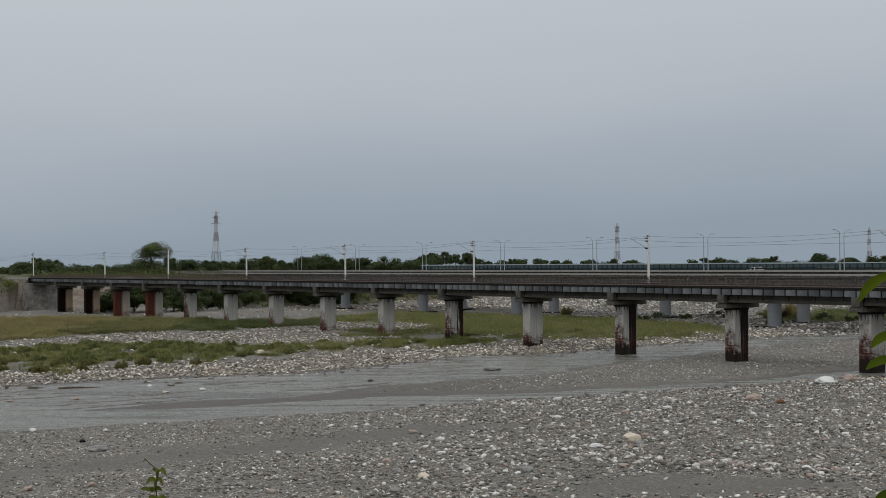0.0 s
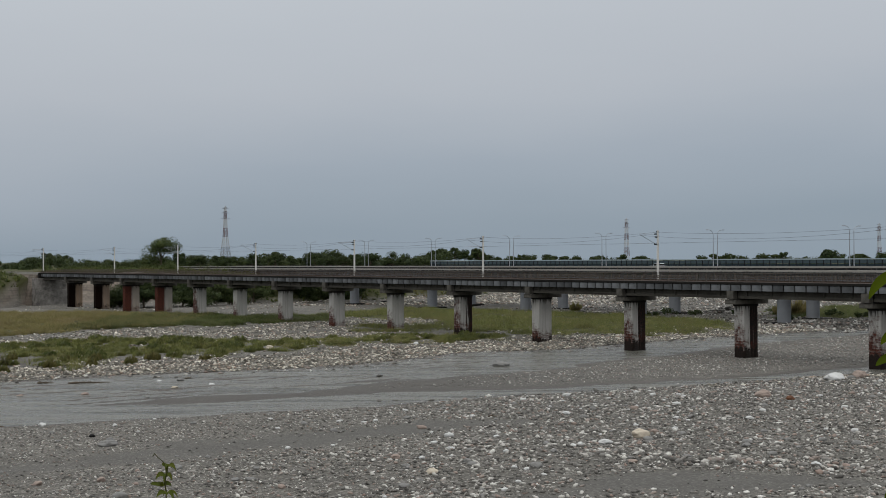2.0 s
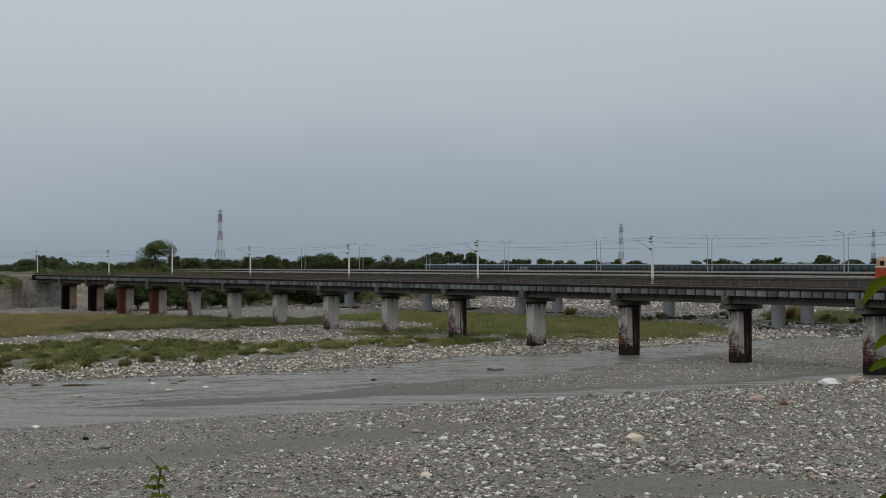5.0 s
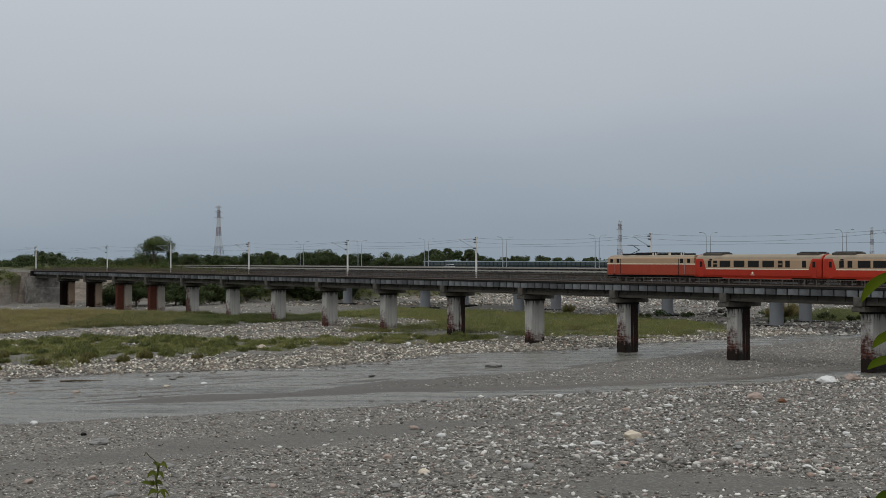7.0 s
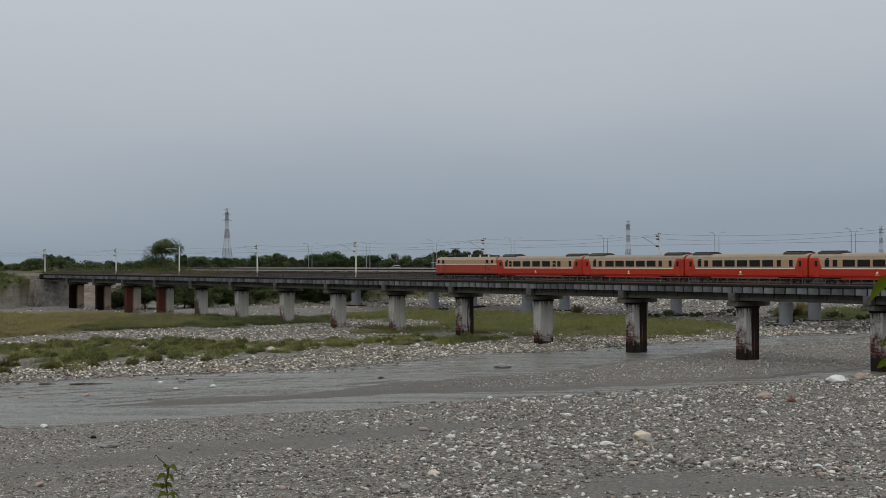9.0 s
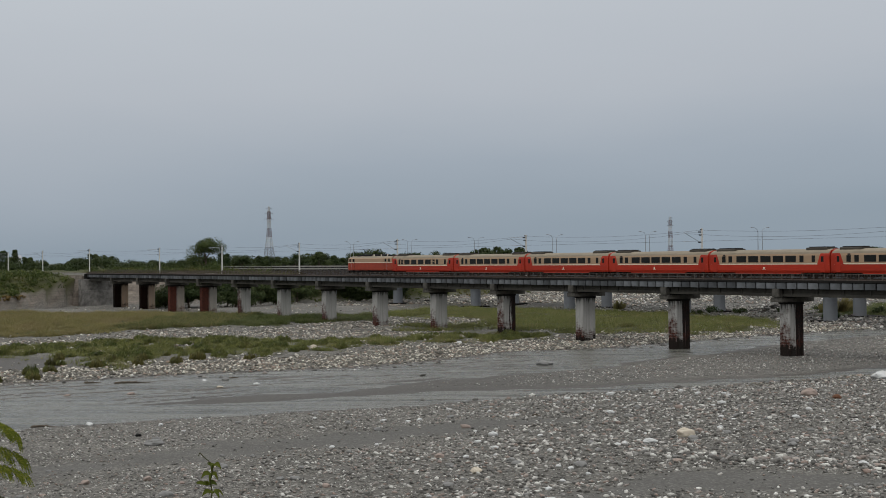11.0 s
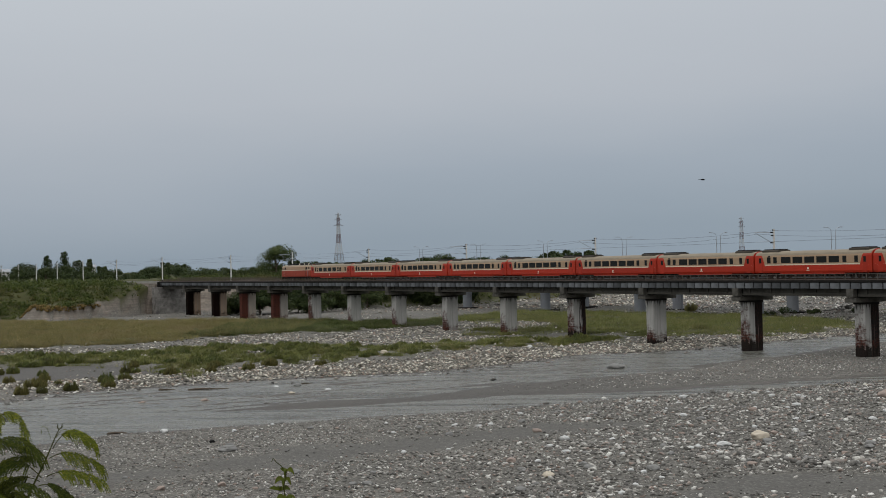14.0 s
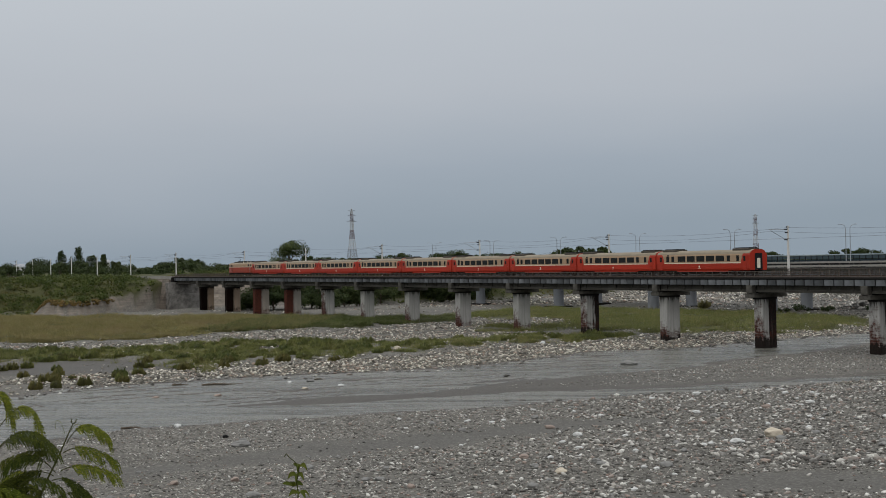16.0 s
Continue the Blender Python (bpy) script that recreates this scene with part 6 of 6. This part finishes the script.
for x, y, z, s in list(zip(bxs, bys, bzs, bss))[:290]:
    ob = part("stone", big_meshes[gg.randrange(6)], None, GROUND)
    ob.matrix_basis = pose(x, y, z + s * 0.12, gg.uniform(-8, 8), gg.uniform(-8, 8), gg.uniform(0, 360)) @ Matrix.Diagonal((s, s, s, 1))


# ---- grass ----
def grass_field(name, outlines, count, height, blades, mat, label, seed, tufted=False, box_=(-170, 60, 150, 350), clumpy=0.35):
    g = np.random.default_rng(seed)
    x, y = g.uniform(box_[0], box_[1], count), g.uniform(box_[2], box_[3], count)
    ok = (x > -y * 0.55) & (x < y * 0.38)
    x, y = x[ok], y[ok]
    lay = terrain(x, y)
    ins = np.minimum.reduce([outline(o, x, y) for o in outlines]) + rough_noise(x, y, 9, 3, 5) * 4
    ok = (ins < 1.0) & (lay[1] > 0.5) & (lay[5] < 2) & (g.random(len(x)) < 0.03 + smooth(-1.5, 1.0, outline(STONE_BELT, x, y) + rough_noise(x, y, 9, 3, 5) * 3))
    if tufted:
        ok &= g.random(len(x)) < np.maximum(lay[3], 0.02)
    else:
        ok &= g.random(len(x)) < 0.12 + 0.88 * smooth(-0.42, 0.2, rough_noise(x, y, 17, 3, 30))
    x, y, z = x[ok], y[ok], lay[0][ok]
    n = len(x) * blades
    tall = height * (0.75 + 0.5 * g.random(len(x))) * (0.8 + 0.3 * rough_noise(x, y, 20, 3, 22)) * (1 - clumpy + 2 * clumpy * smooth(-0.45, 0.5, rough_noise(x, y, 5.5, 3, 27)))
    bx, by, bz, bh = (np.repeat(q, blades) for q in (x, y, z, tall))
    a, lean = g.uniform(0, math.tau, n), g.uniform(0.15, 1.3, n)
    spread = g.uniform(0, 0.75, n)
    px, py = bx + np.cos(a) * spread, by + np.sin(a) * spread
    h = bh * g.uniform(0.6, 1.1, n)
    w = g.uniform(0.014, 0.032, n)
    ca, sa = np.cos(a), np.sin(a)
    base1 = np.stack([px - sa * w, py + ca * w, bz - 0.05], -1)
    base2 = np.stack([px + sa * w, py - ca * w, bz - 0.05], -1)
    tip = np.stack([px + ca * h * lean, py + sa * h * lean, bz + h * (1 - 0.3 * lean)], -1)
    v = np.stack([base1, base2, tip], 1).reshape(-1, 3)
    f = np.arange(n * 3).reshape(-1, 3)
    return tagged(new(name, raw_mesh(name, v, f, mat)), label, "grass", kind="stuff")


grass_field("tall_grass", [GRASS_FAR], 85000, 0.95, 15, M_DRY, "tall yellow-green grass on the far gravel flat", 11, box_=(-170, -50, 210, 350))
grass_field("pier_grass", [GRASS_FAR], 30000, 0.9, 15, M_GRASS, "green grass round the far piers", 14, box_=(-68, -20, 240, 320))
grass_field("island_grass", [GRASS_RIGHT], 150000, 0.95, 15, M_GRASS, "green grass around the bridge piers", 12)
grass_field("back_grass", [GRASS_BACK], 14000, 1.0, 14, M_GRASS, "grass patch behind the road columns", 15, box_=(60, 130, 265, 345))
grass_field("tufted_grass", [GRASS_MID], 75000, 0.5, 12, M_GRASS, "green grass tufts among the stones", 13, True, box_=(-110, 16, 150, 222), clumpy=0.6)


# ---- plants beside the eye ----
def frond(base, mid, tip, g, pairs=12, reach=0.034):
    """A twice-divided feathery leaf: an arched stalk with pairs of drooping combs, each with two rows of tiny leaflets."""
    bm_stalk, bm_leaf = B_(), B_()
    base, mid, tip = Vector(base), Vector(mid), Vector(tip)
    ctrl = mid * 2 - (base + tip) * 0.5
    line = [base * (1 - u) ** 2 + ctrl * 2 * u * (1 - u) + tip * u * u for u in np.linspace(0, 1, 19)]
    for k, (a, b) in enumerate(zip(line[:-1], line[1:])):
        tube(bm_stalk, a, b, 0.0011 - 0.00004 * k, 0.0011 - 0.00004 * k, 4, False)
    for k in range(pairs):
        u = 0.22 + 0.78 * (k + 0.5) / pairs
        p = base * (1 - u) ** 2 + ctrl * 2 * u * (1 - u) + tip * u * u
        way = (ctrl - base).lerp(tip - ctrl, u).normalized()
        size = reach * (0.75 + 0.45 * math.sin(math.pi * u)) * g.uniform(0.85, 1.15)
        for sgn in (1, -1):
            out = Vector((0.25 * g.uniform(-1, 1), 0.55 * sgn, 0.0)) + way * 0.55
            fall = Vector((0, 0, -1)) * g.uniform(0.75, 1.15)
            prev = p
            n = 19
            for q in range(1, n + 1):
                f = q / n
                pt = p + (out * f + fall * f * f * 0.7) * size
                step = (pt - prev).normalized()
                flat = step.cross(Vector((0.15, -1.0, 0.2))).normalized()
                ln = 0.0066 * (1 - 0.55 * abs(f - 0.45)) * g.uniform(0.8, 1.15)
                for side in (1, -1):
                    d_ = (flat * side + step * 0.55 + Vector((g.uniform(-1, 1), g.uniform(-1, 1), g.uniform(-1, 1))) * 0.12).normalized() * ln
                    wd_ = step * 0.00125
                    bm_leaf.faces.new([bm_leaf.verts.new(c) for c in (pt, pt + d_ * 0.5 + wd_, pt + d_, pt + d_ * 0.5 - wd_)])
                prev = pt
    return bm_stalk, bm_leaf


def feathery_shrub():
    """Stands on the bank; its space has x to the east-north-east, y away from the river path and z up, in metres."""
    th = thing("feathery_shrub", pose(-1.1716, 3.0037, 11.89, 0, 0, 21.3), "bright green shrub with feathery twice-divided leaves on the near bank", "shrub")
    g_ = random.Random(8)
    stem = [(-0.14, -0.02, -1.45), (-0.11, 0, -0.6), (-0.077, 0, -0.247), (-0.048, 0, -0.123), (-0.022, 0, -0.062), (0.006, 0, -0.007), (0.028, 0, 0.043), (0.037, 0, 0.062)]
    bm = B_()
    for k, (a, b) in enumerate(zip(stem[:-1], stem[1:])):
        tube(bm, a, b, 0.0042 - 0.00045 * k, 0.0042 - 0.00045 * (k + 1), 6)
    tube(bm, (-0.11, 0, -0.6), (-0.10, 0.03, -0.12), 0.003, 0.0018, 6)
    tube(bm, (-0.10, 0.03, -0.12), (-0.063, 0.02, -0.024), 0.0018, 0.0009, 5)
    part("stem", bm, M_STALK, th)
    for x, z in ((0.033, 0.072), (0.043, 0.072)):
        bm = B_()
        tube(bm, (0.037, 0, 0.060), (x, 0, z - 0.006), 0.0008, 0.0016, 6)
        tube(bm, (x, 0, z - 0.006), (x + 0.001, 0, z + 0.002), 0.0018, 0.0005, 6)
        part("bud", bm, M_STALK, th)
    for curl in ([(1.9, 4.0), (1.2, 6.4), (0.3, 7.1), (-0.2, 6.6), (-0.1, 5.2)], [(3.0, 4.3), (4.1, 5.9), (5.2, 6.0), (5.7, 5.0), (5.7, 4.0)]):
        bm = B_()
        for a, b in zip(curl[:-1], curl[1:]):
            tube(bm, (a[0] / 100, 0, a[1] / 100), (b[0] / 100, 0, b[1] / 100), 0.0006, 0.0006, 4, False)
        part("young_leaf_stalk", bm, M_WEED, th)
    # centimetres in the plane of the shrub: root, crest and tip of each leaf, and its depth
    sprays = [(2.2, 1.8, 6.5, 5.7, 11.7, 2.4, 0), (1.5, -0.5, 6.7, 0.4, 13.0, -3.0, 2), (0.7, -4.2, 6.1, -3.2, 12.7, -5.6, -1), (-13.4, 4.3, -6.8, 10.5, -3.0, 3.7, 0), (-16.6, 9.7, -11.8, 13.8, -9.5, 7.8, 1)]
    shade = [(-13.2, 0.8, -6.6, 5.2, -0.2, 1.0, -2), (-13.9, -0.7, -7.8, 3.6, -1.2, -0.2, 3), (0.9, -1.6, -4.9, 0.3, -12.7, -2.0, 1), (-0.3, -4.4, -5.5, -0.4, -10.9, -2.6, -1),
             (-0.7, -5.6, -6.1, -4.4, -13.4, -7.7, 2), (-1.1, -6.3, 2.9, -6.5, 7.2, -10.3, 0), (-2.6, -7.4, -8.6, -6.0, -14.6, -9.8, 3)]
    for spray, mat in [(q, M_FRESH) for q in sprays] + [(q, M_LEAFLET_SHADE) for q in shade]:
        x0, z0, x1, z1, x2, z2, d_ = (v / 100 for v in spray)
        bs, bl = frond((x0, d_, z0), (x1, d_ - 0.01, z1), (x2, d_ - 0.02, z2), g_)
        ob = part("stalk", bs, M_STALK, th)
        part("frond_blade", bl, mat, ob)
    # the leafier lower part
    for k in range(30):
        x0, d_, z0 = g_.uniform(-0.17, 0.0), g_.uniform(-0.08, 0.10), g_.uniform(-0.20, -0.06)
        an = g_.choice((g_.uniform(-0.5, 0.4), math.pi + g_.uniform(-0.4, 0.5)))
        ln = g_.uniform(0.07, 0.12)
        tip = (x0 + math.cos(an) * ln, d_ + g_.uniform(-0.04, 0.04), z0 + math.sin(an) * ln * 0.4 - 0.015)
        bs, bl = frond((x0, d_, z0), ((x0 + tip[0]) / 2, d_, (z0 + tip[2]) / 2 + 0.02), tip, g_, 8, 0.030)
        ob = part("stalk", bs, M_STALK, th)
        part("frond_blade", bl, M_FRESH if k % 5 == 0 else M_LEAFLET_SHADE, ob)
    return th


def blade_leaf(parent, tip, mid, base, width, mat, name="leaf"):
    """A pointed oval leaf with a folded midrib and a short stalk."""
    tip, mid, base = Vector(tip), Vector(mid), Vector(base)
    ctrl = mid * 2 - (base + tip) * 0.5
    bm = B_()
    n = 10
    rows = []
    for k in range(n + 1):
        u = k / n
        p = base * (1 - u) ** 2 + ctrl * 2 * u * (1 - u) + tip * u * u
        way = (tip - base).normalized()
        side = way.cross(Vector((0, -1, 0.25))).normalized()
        w = width * math.sin(math.pi * min(1, u * 0.93 + 0.05)) ** 0.75
        lift = Vector((0, -1, 0)) * w * 0.35
        rows.append([bm.verts.new(p + side * w + lift), bm.verts.new(p), bm.verts.new(p - side * w + lift)])
    for a, b in zip(rows[:-1], rows[1:]):
        bm.faces.new((a[0], a[1], b[1], b[0]))
        bm.faces.new((a[1], a[2], b[2], b[1]))
    part(name, bm, mat, parent, smooth=True)


def sapling():
    th = thing("broadleaf_sapling", pose(0, 0, 0), "sapling with broad bright green pointed leaves", "sapling")
    bm = B_()
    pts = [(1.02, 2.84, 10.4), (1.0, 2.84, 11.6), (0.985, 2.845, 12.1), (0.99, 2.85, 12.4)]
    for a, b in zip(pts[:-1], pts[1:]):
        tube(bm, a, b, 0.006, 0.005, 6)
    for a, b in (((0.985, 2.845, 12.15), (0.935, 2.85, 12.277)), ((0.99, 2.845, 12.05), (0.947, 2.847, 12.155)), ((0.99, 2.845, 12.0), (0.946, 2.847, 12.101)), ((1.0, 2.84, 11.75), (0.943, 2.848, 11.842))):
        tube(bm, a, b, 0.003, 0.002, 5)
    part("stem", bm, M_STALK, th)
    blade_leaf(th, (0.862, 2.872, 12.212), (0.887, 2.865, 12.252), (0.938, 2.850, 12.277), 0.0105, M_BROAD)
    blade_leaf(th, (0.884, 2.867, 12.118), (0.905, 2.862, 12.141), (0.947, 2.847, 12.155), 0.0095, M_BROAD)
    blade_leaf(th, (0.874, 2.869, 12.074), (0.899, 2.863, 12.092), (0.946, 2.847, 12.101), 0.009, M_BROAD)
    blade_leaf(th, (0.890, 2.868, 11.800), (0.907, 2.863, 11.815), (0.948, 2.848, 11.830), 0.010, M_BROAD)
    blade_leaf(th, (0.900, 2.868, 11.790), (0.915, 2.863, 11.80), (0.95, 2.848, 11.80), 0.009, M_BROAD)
    return th


def weed():
    th = thing("climbing_weed", pose(0, 0, 0), "thin green weed with small leaves and a curling tip", "weed")
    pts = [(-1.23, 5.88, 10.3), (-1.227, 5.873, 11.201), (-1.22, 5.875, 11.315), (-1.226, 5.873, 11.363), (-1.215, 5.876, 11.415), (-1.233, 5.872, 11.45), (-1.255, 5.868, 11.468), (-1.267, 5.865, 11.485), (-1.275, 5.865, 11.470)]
    bm = B_()
    for k, (a, b) in enumerate(zip(pts[:-1], pts[1:])):
        tube(bm, a, b, 0.0035 if k < 4 else 0.002, 0.003 if k < 4 else 0.0016, 5)
    part("stem", bm, M_STALK, th)
    g_ = random.Random(3)
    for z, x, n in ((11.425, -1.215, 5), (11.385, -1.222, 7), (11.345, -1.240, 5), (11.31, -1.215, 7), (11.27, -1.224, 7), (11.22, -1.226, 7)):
        for k in range(n):
            a = k * math.tau / n + g_.uniform(0, 1)
            r = g_.uniform(0.02, 0.05)
            dx, dy, dz = math.cos(a) * r, math.sin(a) * r * 0.6, g_.uniform(-0.035, 0.015)
            blade_leaf(th, (x + dx, 5.875 + dy, z + dz), (x + dx * 0.55, 5.875 + dy * 0.5, z + 0.012), (x, 5.875, z), g_.uniform(0.005, 0.010), M_WEED)
    return th


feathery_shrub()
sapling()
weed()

# driftwood
for k, (x0, y0, x1, y1, r_) in enumerate(((-38.7, 139.0, -34.8, 140.5, 0.11), (2.7, 105.9, 3.5, 106.6, 0.06), (-42.0, 139.5, -40.5, 140.3, 0.10), (-28.0, 144.2, -26.9, 144.8, 0.08), (-34.9, 102.6, -33.0, 103.0, 0.09), (-34.4, 102.9, -33.5, 102.4, 0.06))):
    bm = B_()
    z0 = max(ground_z(x0, y0), 0.0) + r_ * 0.6
    pts = [Vector((x0 + (x1 - x0) * u, y0 + (y1 - y0) * u + 0.12 * math.sin(u * 7 + k), z0 + 0.05 * math.sin(u * 5))) for u in np.linspace(0, 1, 7)]
    turn = (pts[-1] - pts[0]).to_track_quat("Z", "Y")
    rings = [[bm.verts.new(c + turn @ Vector((math.cos(h * math.tau / 7), math.sin(h * math.tau / 7), 0)) * r_ * (1 - 0.09 * q)) for h in range(7)] for q, c in enumerate(pts)]
    for a, b in zip(rings[:-1], rings[1:]):
        for h in range(7):
            bm.faces.new((a[h], a[(h + 1) % 7], b[(h + 1) % 7], b[h]))
    bm.faces.new(rings[0][::-1])
    bm.faces.new(rings[-1])
    log = single("driftwood", bm, M_BARK, pose(0, 0, 0), "dark driftwood branch lying in the shallow water", "driftwood", "driftwood in the river")
    part("twig", tube(B_(), pts[3], pts[3] + Vector((0.3, 0.1, 0.35)) * (r_ * 5), r_ * 0.4, r_ * 0.15, 5), M_BARK, log)


# grass tufts along the water, one by one
def tuft_mesh(seed, h, mat):
    g_ = np.random.default_rng(seed)
    n = 520
    a = g_.uniform(0, math.tau, n)
    rad = 0.55 * g_.random(n) ** 0.5
    lean = 0.1 + rad * 1.1 * g_.random(n)
    px, py = np.cos(a) * rad, np.sin(a) * rad
    hh = h * g_.uniform(0.5, 1.1, n) * (1 - 0.75 * (rad / 0.55) ** 2)
    w = g_.uniform(0.012, 0.03, n)
    ca, sa = np.cos(a), np.sin(a)
    z0 = np.zeros(n) - 0.08
    v = np.stack([np.stack([px - sa * w, py + ca * w, z0], -1), np.stack([px + sa * w, py - ca * w, z0], -1),
                  np.stack([px + ca * hh * lean * 0.4, py + sa * hh * lean * 0.4, hh * 0.65], -1), np.stack([px + ca * hh * lean, py + sa * hh * lean, hh * (1 - 0.3 * lean)], -1)], 1).reshape(-1, 3)
    k = np.arange(n)[:, None] * 4
    return raw_mesh("grass_tuft", v, np.concatenate([k + [0, 1, 2], k + [0, 2, 3]]), mat)


tufts = [tuft_mesh(k, 0.7, m_) for k, m_ in ((1, M_GRASS), (2, M_GRASS), (3, M_TUFT), (4, M_GRASS), (5, M_TUFT))]
g = random.Random(12)
SPOTS = [(-54.9, 136.8), (-54.0, 138.9), (-53.8, 144.3), (-50.4, 141.2), (-51.2, 148.1), (-49.5, 150.8), (-67.7, 159.8), (-66.6, 163.8), (-57.7, 149.1), (-66.8, 175), (-51.9, 161.4), (-53.8, 170.3),
         (-47, 164.8), (-37.6, 163.2), (-36.4, 167.4), (-49.2, 142.6), (-45, 155), (-41, 159), (-58.5, 153), (-61, 158), (-30, 168), (-56.5, 142.5), (-62.5, 150), (-43.5, 166)]
for x, y in SPOTS:
    for q in range(g.choice((1, 2, 2))):
        dx, dy, s = g.uniform(-1.0, 1.0), g.uniform(-1.5, 1.5), g.uniform(0.7, 1.35)
        ob = new("grass_tuft", tufts[g.choice((0, 2, 2, 4, 4))])
        ob.matrix_basis = pose(x + dx, y + dy, ground_z(x + dx, y + dy), 0, 0, g.uniform(0, 360)) @ Matrix.Diagonal((s * 1.1, s, s * 1.35, 1))
        tagged(ob, "tuft of green riverside grass with browning base", "grass tuft", "grass tufts by the water")


# thick clumps in the green belt behind the shore
g = random.Random(77)
made = 0
while made < 240:
    x, y = g.uniform(-84, 8), g.uniform(153, 220)
    lay = [float(q[0]) for q in terrain(np.array([x]), np.array([y]))]
    inside_ = float(outline(GRASS_MID, np.array([x]), np.array([y]))[0])
    if inside_ > 0.5 or lay[1] < 3 or g.random() > 0.25 + lay[3]:
        continue
    s = g.uniform(0.8, 1.75) * (1.0 if x < -30 else 0.8)
    ob = new("grass_clump", tufts[g.choice((0, 1, 3))])
    ob.matrix_basis = pose(x, y, lay[0], 0, 0, g.uniform(0, 360)) @ Matrix.Diagonal((s * 1.15, s * 1.15, s * g.uniform(0.75, 1.1), 1))
    tagged(ob, "thick clump of green grass among the stones", "grass clump", "grass clumps behind the shore")
    made += 1

# dry reeds standing on the far flats
reed = tuft_mesh(3, 1.5, M_DRY)
for x, y, s in ((70.5, 287, 2.6), (73, 288.5, 2.2), (28.0, 315, 1.5), (68.5, 289, 1.8)):
    ob = new("reed_clump", reed)
    ob.matrix_basis = pose(x, y, ground_z(x, y), 0, 0, x * 40) @ Matrix.Diagonal((s * 1.3, s * 1.3, s, 1))
    tagged(ob, "tall yellow-brown reed clump on the far gravel", "reeds", "reed clumps")


def swallow():
    th = thing("swallow", pose(-200, 34, 14), "small dark swallow gliding across the sky", "bird")
    bm = B_()
    bmesh.ops.create_uvsphere(bm, u_segments=12, v_segments=8, radius=1.0)
    for v in bm.verts:
        taper = 1.0 - 0.45 * max(0.0, -v.co.x)
        v.co = Vector((v.co.x * 0.062, v.co.y * 0.016 * taper, v.co.z * 0.016 * taper))
    part("body", bm, M_FEATHER, th, smooth=True)
    for side in (1, -1):
        bm = B_()
        rows = [[bm.verts.new((x, side * y, z)) for x, z in ((a, h), ((a + b) / 2, h + 0.004), (b, h))] for y, a, b, h in ((0.008, 0.034, -0.012, 0.006), (0.06, 0.032, -0.010, 0.016), (0.11, 0.006, -0.022, 0.012), (0.16, -0.036, -0.040, 0.002))]
        for p, q in zip(rows[:-1], rows[1:]):
            for k in range(2):
                bm.faces.new((p[k], p[k + 1], q[k + 1], q[k]))
        part("wing", bm, M_FEATHER, th)
        bm = B_()
        tube(bm, (-0.045, side * 0.004, 0), (-0.105, side * 0.016, 0), 0.007, 0.002, 6)
        part("tail_feather", bm, M_FEATHER, th)
    bm = B_()
    tube(bm, (0.058, 0, 0), (0.07, 0, -0.002), 0.004, 0.001, 6)
    part("beak", bm, M_FEATHER, th)
    return th


M_FEATHER = worn("dark_feathers", (0.030, 0.032, 0.038), (0.018, 0.019, 0.022), 0.6, scale=30, grain=90)
bird = swallow()


def motions():
    """All that moves: the train at a steady speed, the car on the road and a bird."""
    for ob, back in TRAIN:
        walk(ob, [(t, BR @ pose(NOSE_AT_7 + SPEED * (t - 7.0) - back, 0, RAIL_Z)) for t in range(0, 17)])
    lane = road_frame(CAR_LANE)
    walk(car, [(t, lane @ pose(196.3 + 15.75 * t, 0, ROAD_Z - 0.12)) for t in range(0, 17)])
    # the swallow crosses the view in little more than a second
    walk(bird, [(t, pose(-8.2 + 16.55 * (t - 13.3), 34.0, 14.2 + 0.55 * (t - 13.9) ** 2 / (1 + (t - 13.9) ** 2), 0, 4, 0)) for t in [0, 4, 8, 11, 12.5] + [13 + 0.25 * k for k in range(13)]])


motions()
